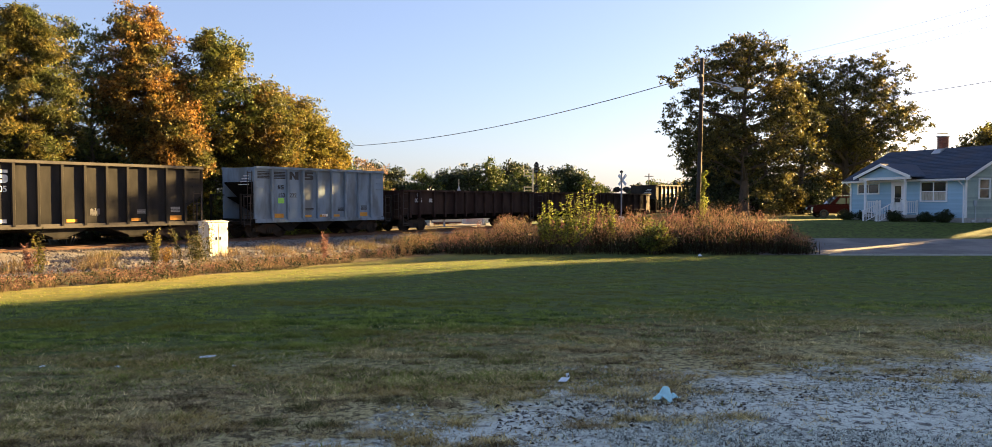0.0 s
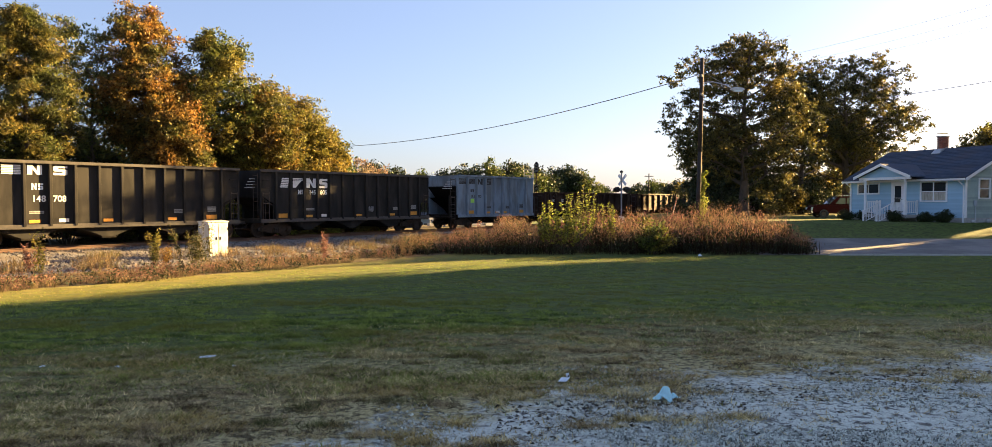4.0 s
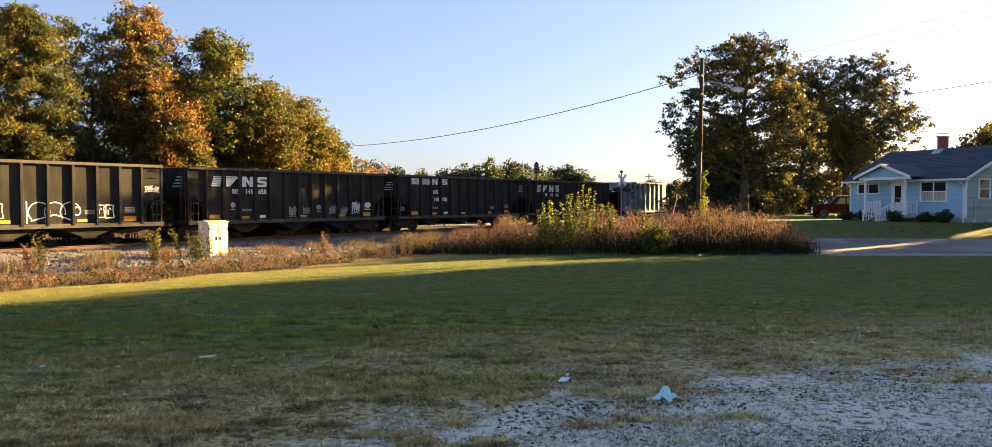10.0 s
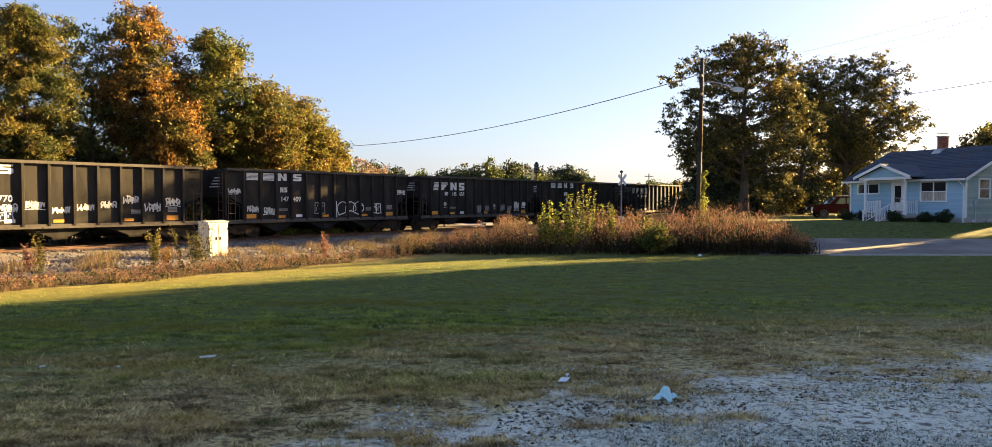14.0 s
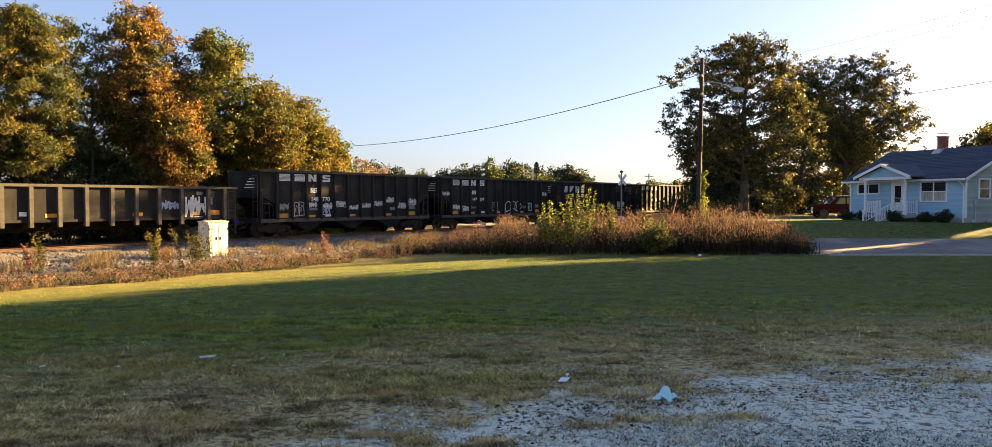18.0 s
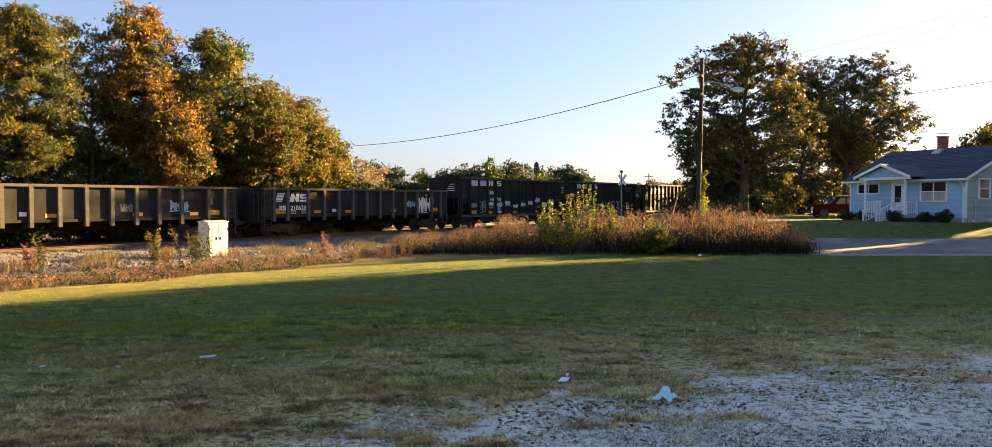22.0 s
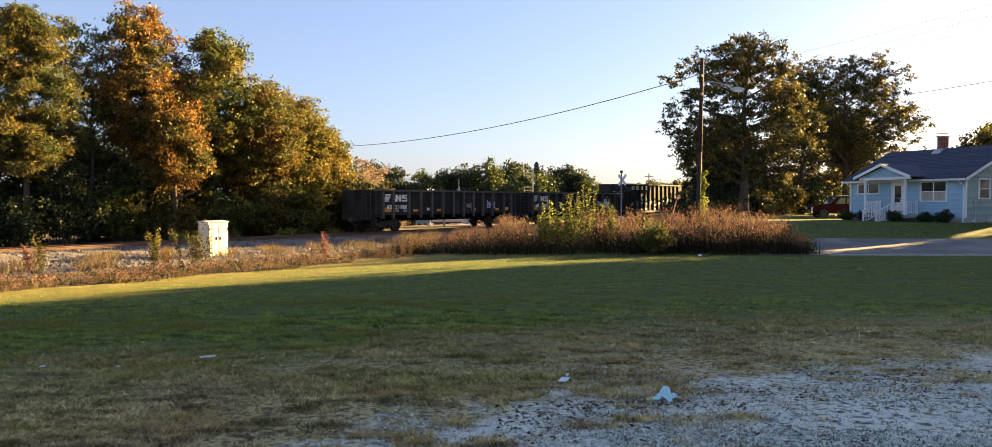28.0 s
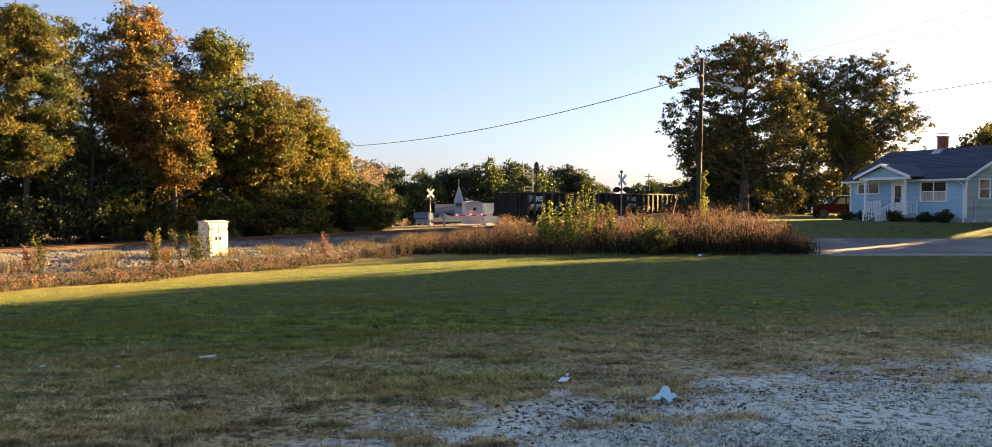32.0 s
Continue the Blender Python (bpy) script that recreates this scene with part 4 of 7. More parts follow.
def build_train():
    rng = random.Random(8)
    G, H = 17.48, 15.3
    at23 = 5.19                                  # the last car's middle along the track at 23 s
    group = "cars of the freight train"
    hh, gh = 6.93, 7.9
    black = "soot-black ribbed steel coal hopper car with white initials and spray-painted scrawls"

    def run(car, s23):
        tagged(car, group=group)
        MOVERS.append((car, s23))

    for k, num in ((0, "211080"), (1, "210638")):
        car, W = gondola("gondola_car", "black low-sided steel gondola car with white initials and amber reflectors", gh, BLACK)
        gondola_marks(car, W, gh)
        gon_lettering(car, W, gh, 2.84, num)
        if k == 1:
            scribble(rng, car, gh - 4.25, 1.65, 0.95, 0.45, -W - 0.036, GRAFB, "tag", 0.035)
            scribble(rng, car, gh - 2.95, 1.25, 1.4, 1.1, -W - 0.036, LETTER, "tag", 0.05)
            scribble(rng, car, gh - 2.3, 2.4, 0.3, 0.16, -W - 0.036, GRAF)
        else:
            scribble(rng, car, gh - 3.75, 1.6, 0.95, 0.5, -W - 0.036, GRAFB, "tag", 0.04)
            scribble(rng, car, gh - 6.3, 1.55, 0.6, 0.4, -W - 0.036, DATAM)
        run(car, at23 + G * k)
    s = at23 + G * 1.5 + H * 0.5
    kinds = (("square", "148770", 13), ("square", "147409", 13), ("slant", "145658", 14), ("square", "148708", 13), ("slant", "145605", 14))
    # spray paint on each car: from its tail end, height, width, height, manner
    marks = (
        [(1.3, 1.55, 0.6, 0.45, "tag", GRAF), (2.3, 1.15, 0.75, 0.95, "block", GRAF), (3.4, 1.7, 0.6, 0.3, "tag", LETTER), (4.4, 1.25, 0.6, 0.4, "block", GRAFB)]
        + [(0.15 + 1.066 * k, 1.5 + 0.12 * (k % 3), 0.75, 0.36, "tag", LETTER) for k in (4, 5, 6, 7, 8)]
        + [(9.75, 1.95, 0.75, 0.4, "tag", LETTER), (10.8, 1.55, 0.8, 0.45, "tag", LETTER), (11.9, 1.85, 0.75, 0.4, "tag", LETTER)],
        [(0.12, 2.42, 0.78, 0.36, "tag", LETTER), (1.3, 1.45, 0.75, 0.4, "tag", LETTER), (2.4, 1.35, 0.75, 0.4, "tag", LETTER), (6.0, 1.3, 0.8, 0.7, "block", GRAF), (7.75, 1.1, 2.2, 0.95, "loops", LETTER), (10.65, 1.25, 0.85, 0.75, "block", LETTER), (13.0, 2.55, 0.7, 0.32, "tag", LETTER)],
        [(2.45, 1.72, 0.3, 0.3, "bubble", GRAF), (6.3, 1.2, 0.5, 0.6, "tag", GRAF), (7.3, 1.35, 0.5, 0.4, "tag", DATAM), (8.3, 1.55, 0.35, 0.3, "bubble", GRAF), (9.3, 1.3, 0.55, 0.5, "tag", GRAF), (10.2, 1.2, 0.5, 0.5, "tag", DATAM), (11.15, 1.35, 0.7, 0.75, "tag", LETTER), (12.2, 1.65, 0.55, 0.36, "bubble", LETTER)],
        [(0.2, 1.4, 0.4, 0.3, "tag", DATAM)],
        [(8.2, 1.4, 0.4, 0.35, "tag", DATAM)])
    for i, (kind, num, n) in enumerate(kinds):
        car, W, pitch = hopper("hopper_car", black, hh, n, BLACK)
        side_lettering(car, W, hh, pitch, 3.86, kind, num)
        for x, z, w, h, style, mt in marks[i]:
            scribble(rng, car, -hh + x, z, w, h, -W - 0.036, mt, style)
        run(car, s + H * i)
    s7 = s + H * 4 + H * 0.5 + 2.52 + 4.9
    car, W, pitch = hopper("grey_hopper_car", "weathered grey steel hopper car with black initials and lime placard", 4.9, 9, GREYP, top=4.02, rib=0.19, light=True)
    y = -W - 0.036
    for j in (0.15, 1.15):
        bars(car, -4.9 + j * pitch, 3.35, 0.8, 0.42, y, LETTERD, 5)
    emblem(car, "zigzag", -4.9 + 2.1 * pitch, 3.32, 0.46, y, LETTERD, 1.52)
    emblem(car, "bend", -4.9 + 3.1 * pitch, 3.32, 0.46, y, LETTERD, 1.52)
    initials(car, -4.9 + 1.4 * pitch, 2.75, 0.24, y, LETTERD)
    letter(car, "153", -4.9 + 1.4 * pitch, 2.3, 0.24, y, LETTERD)
    letter(car, "222", -4.9 + 2.15 * pitch, 2.3, 0.24, y, LETTERD)
    part("lime_placard", Mesh().box(-4.9 + 1.4 * pitch, -4.9 + 1.4 * pitch + 0.42, y - 0.006, y, 1.95, 2.25), LIME, car, "lime green placard")
    run(car, s7)
    s8 = s7 + 4.9 + 1.83 + 7.9
    car, W = gondola("brown_gondola_car", "rust-brown low-sided steel gondola car with faded white letters", 7.9, BROWN)
    letter(car, "GS", -6.4, 2.4, 0.24, -W - 0.036, LETTER)
    letter(car, "0025", -6.6, 2.0, 0.26, -W - 0.036, LETTER)
    letter(car, "102", -5.2, 2.0, 0.26, -W - 0.036, LETTER)
    run(car, s8)
    s9 = s8 + 7.9 + 1.7 + 10.2
    car, W = gondola("long_gondola_car", "long rust-brown low-sided mill gondola car", 10.2, BROWN, stakes=(0.7, 2.1, 3.5, 4.9, 6.3, 7.7, 9.1))
    run(car, s9)
    s10 = s9 + 10.2 + 1.5 + hh
    for i in range(4):
        car, W, pitch = hopper("leading_hopper_car", "soot-black ribbed coal hopper car towards the train's head", hh, 13, BLACK, full=False)
        side_lettering(car, W, hh, pitch, 3.86, "slant", "145603")
        run(car, s10 + H * i)


def travel(t):
    """Metres run since 23 s; the train slows a little at the end."""
    return SPEED * (t - 23.0) - 0.018 * max(0.0, t - 25.0) ** 2


def motions():
    times = [0.0, 0.1] + [float(i) for i in range(1, 32)] + [31.9, 32.0]
    turn = 90 - math.degrees(THETA)
    for car, s23 in MOVERS:
        rows = []
        for t in times:
            p = track_point(s23 + travel(t), 0, RAIL_Z)
            rows.append((t, pose(p.x, p.y, p.z, 0, 0, turn)))
        walk(car, rows)
    steps = [i * 0.15 for i in range(214)] + [32.0]
    for ws in SPINNERS:
        p = ws.matrix_basis.translation.copy()
        walk(ws, [(t, pose(p.x, p.y, p.z, 0, math.degrees(travel(t) / 0.455) % 360, 0)) for t in steps])


build_train()


# ---- trees ----
def limbs(rng, base, height, r, spread, n, lean=0.0, start=0.25, rise=0.55):
    """A tapered trunk with limbs; returns the wood and the limb ends."""
    m = Mesh()
    top = base + Vector((lean * height, rng.normal(0, 0.03) * height, height * 0.92))
    pts = [base + (top - base) * k + Vector((rng.normal(0, 0.012), rng.normal(0, 0.012), 0)) * height * k for k in (0, 0.2, 0.4, 0.6, 0.8, 1.0)]
    for i, (a, b) in enumerate(zip(pts, pts[1:])):
        m.tube(a, b, r * (1 - i / 5.4) * (1.25 if i == 0 else 1), r * (1 - (i + 1) / 5.4), 9, False)
    ends = [pts[-1]]
    for i in range(n):
        k = start + (0.98 - start) * (i + rng.uniform(0, 1)) / n
        j = min(4, int(k * 5))
        p = pts[j] + (pts[j + 1] - pts[j]) * (k * 5 - j)
        a = i * 2.4 + rng.uniform(-0.5, 0.5)
        reach = spread * (1.15 - 0.75 * abs(k - 0.45) * 1.5) * rng.uniform(0.65, 1.0)
        q = p + Vector((math.cos(a) * reach, math.sin(a) * reach, reach * rise * rng.uniform(0.5, 1.3)))
        mid = p + (q - p) * 0.5 + Vector((0, 0, -reach * 0.06))
        rr = r * 0.42 * (1.1 - k)
        m.tube(p, mid, rr + 0.025, rr * 0.6 + 0.015, 6, False)
        m.tube(mid, q, rr * 0.6 + 0.015, 0.012, 5, False)
        ends += [q, mid]
        for _ in range(2):
            w = mid + (q - mid) * rng.uniform(0.2, 0.8) + Vector((rng.normal(0, 1), rng.normal(0, 1), rng.uniform(0, 1))) * reach * 0.3
            m.tube(mid + (q - mid) * 0.2, w, rr * 0.3 + 0.012, 0.008, 4, False)
            ends.append(w)
    return m, ends


def leaves(rng, name, centres, radii, count, size, material, flat=0.75, droop=0.0, narrow=0.55, twig=0.0, per=14):
    """count leaf blades round the centres: in soft clumps, or with twig in small bunches of that radius through each clump."""
    c = np.array([tuple(p) for p in centres])
    rad = np.asarray(radii, dtype=float) if np.ndim(radii) else np.full(len(c), float(radii))
    if twig:
        nb = max(1, count // per)
        pick = rng.choice(len(c), nb, p=rad ** 2 / (rad ** 2).sum())
        bunch = c[pick] + rng.normal(0, 0.52, (nb, 3)) * rad[pick][:, None] * np.array([1, 1, flat])
        b = rng.integers(0, nb, count)
        pos = bunch[b] + rng.normal(0, twig, (count, 3)) * np.array([1, 1, 0.6])
    else:
        pick = rng.integers(0, len(c), count)
        d = rng.normal(0, 1, (count, 3))
        d /= np.linalg.norm(d, axis=1)[:, None]
        pos = c[pick] + d * (rad[pick] * rng.uniform(0, 1, count) ** 0.45)[:, None] * np.array([1, 1, flat])
    pos[:, 2] -= droop * rng.uniform(0, 1, count)
    u = rng.normal(0, 1, (count, 3))
    u /= np.linalg.norm(u, axis=1)[:, None]
    v = np.cross(u, rng.normal(0, 1, (count, 3)))
    v /= np.linalg.norm(v, axis=1)[:, None]
    s = size * rng.uniform(0.6, 1.4, count)[:, None]
    a, b = u * s, v * s * narrow
    co = np.stack([pos - a, pos + b * 0.9 - a * 0.1, pos + a, pos - b * 0.9 - a * 0.1], 1)
    return quads(name, co.reshape(-1, 3), material)


def crown_clumps(rng, mid, half, n, size, ends=(), full=2.0):
    """Clump centres through a crown with an uneven skin, and their radii; full above 2 squares the egg shape."""
    out, rad = [], []
    lobes = [(Vector((rng.normal(), rng.normal(), rng.normal())).normalized(), rng.uniform(-0.18, 0.05)) for _ in range(14)]
    for _ in range(n):
        d = Vector((rng.normal(), rng.normal(), rng.normal())).normalized()
        k = rng.uniform(0.12, 1.0) ** 0.42
        k *= 1 + sum(w * max(0.0, d.dot(q) - 0.72) / 0.28 for q, w in lobes)
        e = (abs(d.x) ** full + abs(d.y) ** full + abs(d.z) ** full) ** (-1 / full)
        taper = 1.0 - 0.16 * max(0, d.z)
        out.append((mid[0] + d.x * e * half[0] * k * taper, mid[1] + d.y * e * half[1] * k * taper, mid[2] + d.z * half[2] * k * min(e, 1.06)))
        rad.append(size * rng.uniform(0.55, 1.25))
    for e in ends:
        out.append(tuple(e))
        rad.append(size * 0.8)
    return out, rad


def tree(name, label, x, y, height, width, material, seed, count, leaf=0.13, low=0.25, clumps=60, clump=0.9, r=0.22, depth=None, kind_group="", boughs=13, skirt=0, full=2.0, twig=0.0):
    rng = np.random.default_rng(seed)
    z = float(ground_z(x, y)) - 0.05
    ob = thing(name, label, "tree", pose(x, y, z), group=kind_group)
    depth = depth or width
    wood, ends = limbs(rng, Vector((0, 0, 0)), height * 0.95, r, width * (0.42 if boughs < 20 else 0.34), boughs, start=low)
    part("trunk", wood, BARK, ob, smooth=True)
    zl, zh = height * low, height
    mid, half = (0, 0, (zl + zh) / 2 - clump * 0.2), (width / 2 - clump * 0.3, depth / 2 - clump * 0.3, (zh - zl) / 2 - clump * 0.2)
    keep = [e for e in ends if e.z > zl and (2 * e.x / width) ** 2 + (2 * e.y / depth) ** 2 + ((e.z - mid[2]) / half[2]) ** 2 < 0.8]
    cs, rs = crown_clumps(rng, mid, half, clumps, clump, keep, full)
    if skirt:
        for _ in range(skirt):
            a = rng.uniform(0, 6.283)
            k = rng.uniform(0.3, 0.95)
            cs.append((math.cos(a) * width / 2 * k, math.sin(a) * depth / 2 * k, rng.uniform(0.3, zl + 0.6)))
            rs.append(clump)
    part("crown", leaves(rng, "crown", cs, rs, count, leaf, material, twig=twig or leaf * 1.7), material, ob)
    return ob


def pine(name, label, x, y, height, width, material, seed, count, leaf=0.16, low=0.12, group=""):
    """Tiers of drooping boughs."""
    rng = np.random.default_rng(seed)
    z = float(ground_z(x, y)) - 0.05
    ob = thing(name, label, "tree", pose(x, y, z), group=group)
    m = Mesh().tube((0, 0, 0), (0.1, 0, height * 0.97), 0.2, 0.03, 9, False)
    cs, rs = [], []
    for i in range(95):
        k = low + (0.985 - low) * (i + rng.uniform(-0.8, 0.8)) / 95
        reach = width / 2 * min(1.0, (1.02 - k) * 2.0) ** 0.8 * rng.uniform(0.5, 1.15) + 0.15
        a = i * 2.39 + rng.uniform(-0.6, 0.6)
        tip = Vector((math.cos(a) * reach, math.sin(a) * reach, height * k + reach * rng.uniform(-0.25, 0.25)))
        m.tube((0.1 * k, 0, height * k), tip, 0.03, 0.01, 5, False)
        for f in (0.4, 0.65, 0.85, 1.0):
            cs.append((tip.x * f, tip.y * f, height * k + (tip.z - height * k) * f))
            rs.append(rng.uniform(0.35, 0.75))
    part("trunk", m, BARK, ob, smooth=True)
    part("crown", leaves(rng, "crown", cs, rs, count, leaf, material, 0.6, narrow=0.24, twig=0.17, per=26), material, ob)
    return ob


def bush(name, label, x, y, height, width, material, seed, count, leaf=0.08, category="shrub", clump=0.35, z=None, depth=None, group=""):
    rng = np.random.default_rng(seed)
    zz = float(ground_z(x, y)) if z is None else z
    ob = thing(name, label, category, pose(x, y, zz - 0.03), group=group)
    m = Mesh()
    cs, rs = [], []
    for i in range(26):
        a, k = rng.uniform(0, 6.283), rng.uniform(0.1, 1) ** 0.6
        q = Vector((math.cos(a) * width / 2 * k, math.sin(a) * (depth or width) / 2 * k, height * rng.uniform(0.45, 0.95) * (1 - 0.45 * k * k)))
        m.tube((q.x * 0.15, q.y * 0.15, 0), q, 0.022, 0.008, 5, False)
        for f in (0.35, 0.6, 0.8, 1.0):
            cs.append(q * f)
            rs.append(clump)
    part("woody_stem", m, BARK, ob)
    part("foliage", leaves(rng, "foliage", cs, rs, count, leaf, material, twig=leaf * 1.7), material, ob)
    return ob


def build_woods():
    """The wood behind the track, its scrub edge, and the trees over the street."""
    g = "wood behind the railway"
    pine("pine_tree", "tall dark green pine with sunlit boughs", -25.8, 42.0, 13.2, 6.0, L_PINE, 11, 60000, 0.12, 0.3, group=g)
    pine("pine_tree", "slim dark green pine behind the maple", -27.8, 49.5, 14.4, 4.4, L_PINE, 12, 9000, group=g)
    pine("pine_tree", "broad dark pine at the wood's edge", -31.5, 41.0, 13.0, 6.5, L_PINE, 24, 26000, 0.13, 0.3, group=g)
    tree("thin_tree", "thin half-bare tree with dull green leaves", -24.7, 46.4, 13.6, 4.6, L_GREEN, 13, 9500, 0.085, 0.3, 60, 0.6, 0.16, kind_group=g)
    tree("maple_tree", "tall maple in orange autumn leaf", -21.9, 47.5, 15.0, 5.7, L_ORANGE, 14, 52000, 0.09, 0.3, 190, 0.62, 0.28, kind_group=g, full=2.2)
    tree("maple_tree", "lower maple in rusty orange leaf", -19.7, 47.0, 9.6, 4.4, L_ORANGE, 19, 30000, 0.09, 0.28, 120, 0.6, 0.2, kind_group=g, full=2.2)
    tree("green_tree", "dark green broadleaf tree turning gold", -18.8, 51.2, 14.5, 6.6, L_GREEN, 15, 60000, 0.092, 0.12, 230, 0.68, 0.24, kind_group=g, skirt=10, full=2.1)
    tree("gold_tree", "olive green broadleaf tree turning gold", -16.3, 53.0, 11.6, 6.6, L_OLIVE, 116, 60000, 0.092, 0.1, 220, 0.68, 0.22, kind_group=g, skirt=14, full=2.2)
    tree("gold_tree", "golden green tree with a rounded crown", -14.3, 56.0, 10.2, 5.6, L_GOLD, 17, 54000, 0.092, 0.08, 200, 0.68, 0.22, kind_group=g, skirt=14, full=2.2)
    tree("gold_tree", "yellow-green tree at the wood's end", -13.0, 58.6, 8.5, 4.2, L_GOLD, 18, 40000, 0.095, 0.06, 120, 0.62, 0.18, kind_group=g, skirt=14, full=2.2)
    rng = random.Random(5)
    for i in range(15):
        s = -14 + i * 3.0
        p = track_point(s, -7.0 + rng.uniform(-1.5, 1.2))
        h = rng.uniform(3.2, 5.2)
        # bushes outside 7 to 12 have the boughs' shade put into their leaf colour
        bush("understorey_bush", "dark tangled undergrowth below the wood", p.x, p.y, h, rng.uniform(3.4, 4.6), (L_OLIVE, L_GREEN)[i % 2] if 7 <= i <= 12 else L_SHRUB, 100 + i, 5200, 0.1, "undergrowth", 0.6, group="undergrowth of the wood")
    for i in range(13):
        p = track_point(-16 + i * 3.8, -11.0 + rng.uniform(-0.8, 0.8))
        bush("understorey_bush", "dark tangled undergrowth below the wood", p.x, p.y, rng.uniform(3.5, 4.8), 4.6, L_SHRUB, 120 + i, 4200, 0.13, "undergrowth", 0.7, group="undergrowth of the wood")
    for i in range(9):
        p = track_point((-10 if i < 5 else -8.6) + i * 4.6, -13.5)
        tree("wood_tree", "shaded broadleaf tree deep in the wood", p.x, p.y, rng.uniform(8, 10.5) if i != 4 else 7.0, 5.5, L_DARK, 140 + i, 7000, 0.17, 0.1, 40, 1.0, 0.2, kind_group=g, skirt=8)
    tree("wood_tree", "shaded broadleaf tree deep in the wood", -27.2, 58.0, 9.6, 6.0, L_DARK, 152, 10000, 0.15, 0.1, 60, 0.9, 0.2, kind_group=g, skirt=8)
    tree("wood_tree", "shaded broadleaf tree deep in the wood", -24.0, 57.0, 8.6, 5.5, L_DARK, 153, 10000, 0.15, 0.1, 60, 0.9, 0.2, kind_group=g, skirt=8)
    bush("round_bush", "rounded dark green bush beyond the track", -9.4, 58.5, 4.2, 4.4, L_GREEN, 31, 16000, 0.1, "bush", 0.5)
    bush("round_bush", "broad dark green bush beyond the track", -11.4, 59.5, 3.9, 4.4, L_DARK, 33, 14000, 0.1, "bush", 0.5)
    tree("rusty_tree", "half-bare tree with rusty pink twigs", -15.0, 84.0, 8.6, 9.5, L_PINK, 32, 15000, 0.1, 0.05, 60, 0.9, 0.18, skirt=8)
    # trees over the street
    tree("street_tree", "large backlit shade tree in dark leaf", 21.42, 66.1, 17.2, 15.2, L_OAK, 241, 56000, 0.115, 0.14, 330, 0.66, 0.42, depth=8.0, skirt=14, boughs=34, full=2.4, twig=0.14)
    tree("street_tree", "slender backlit shade tree between two broad ones", 30.3, 76.0, 15.6, 8.0, L_OAK, 243, 19000, 0.115, 0.25, 120, 0.66, 0.3, depth=7.0, skirt=6, boughs=24, full=2.3, twig=0.14)
    tree("street_tree", "broad backlit shade tree with a gilded flank", 36.8, 80.4, 17.4, 18.2, L_OAK, 42, 60000, 0.12, 0.2, 330, 0.7, 0.45, depth=11, skirt=22, boughs=34, full=2.9, twig=0.15)
    # added out of sight behind the first street tree to keep sun off the train
    tree("hidden_verge_tree", "dark broadleaf tree hidden behind the street trees to shade the train", 23.2, 77.0, 10.6, 9.0, L_OAK, 48, 26000, 0.14, 0.1, 120, 0.8, 0.3, skirt=10)
    tree("garden_tree", "yellow-green tree behind the house roof", 50.0, 78.0, 9.2, 9.0, L_OAK, 43, 14000, 0.16, 0.15, 50, 1.0, 0.25)
    tree("garden_tree", "dark pine-like tree behind the house", 55.5, 84.0, 11.0, 7.0, L_GREEN, 44, 12000, 0.16, 0.2, 45, 1.0, 0.25)
    for i in range(9):
        p = track_point(104 + i * 8.0, -11.0 + rng.uniform(-2, 2))
        tree("trackside_tree", "dark tree along the far side of the track", p.x, p.y, rng.uniform(5.5, 7), 10.5, L_OAK, 250 + i, 6000, 0.28, 0.05, 60, 1.3, 0.25, kind_group="trees along the track", skirt=12)
    for i, (x, y) in enumerate(((16.8, 66.5), (20.0, 67.5), (23.2, 70.0), (26.6, 72.0), (30.0, 75.5), (33.0, 78.0))):
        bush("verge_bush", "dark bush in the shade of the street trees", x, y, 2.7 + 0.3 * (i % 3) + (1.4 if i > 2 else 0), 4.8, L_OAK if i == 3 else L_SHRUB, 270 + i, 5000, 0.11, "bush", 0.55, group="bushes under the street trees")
    # invented tree on the sun's line to the train, covered by the street trees
    tree("hidden_shade_tree", "tall tree added behind the street trees to shade the train", 44.5, 96.0, 13.6, 7.6, L_OAK, 47, 16000, 0.2, 0.3, 120, 0.9, 0.35)
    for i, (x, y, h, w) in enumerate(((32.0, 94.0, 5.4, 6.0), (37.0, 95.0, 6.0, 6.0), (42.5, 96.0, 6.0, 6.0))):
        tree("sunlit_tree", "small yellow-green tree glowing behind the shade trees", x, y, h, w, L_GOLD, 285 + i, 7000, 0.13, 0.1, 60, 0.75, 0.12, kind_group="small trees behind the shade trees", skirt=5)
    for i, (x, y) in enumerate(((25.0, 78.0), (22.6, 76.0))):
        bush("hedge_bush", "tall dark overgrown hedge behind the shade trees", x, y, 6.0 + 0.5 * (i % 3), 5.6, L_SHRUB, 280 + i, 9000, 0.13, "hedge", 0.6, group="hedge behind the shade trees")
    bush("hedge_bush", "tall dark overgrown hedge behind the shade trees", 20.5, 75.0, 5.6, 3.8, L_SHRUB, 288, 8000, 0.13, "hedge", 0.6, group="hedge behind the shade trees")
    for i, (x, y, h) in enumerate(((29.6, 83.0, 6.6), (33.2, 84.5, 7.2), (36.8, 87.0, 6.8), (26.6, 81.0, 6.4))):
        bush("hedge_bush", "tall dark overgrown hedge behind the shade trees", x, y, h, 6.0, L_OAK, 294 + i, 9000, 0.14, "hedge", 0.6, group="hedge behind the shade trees")
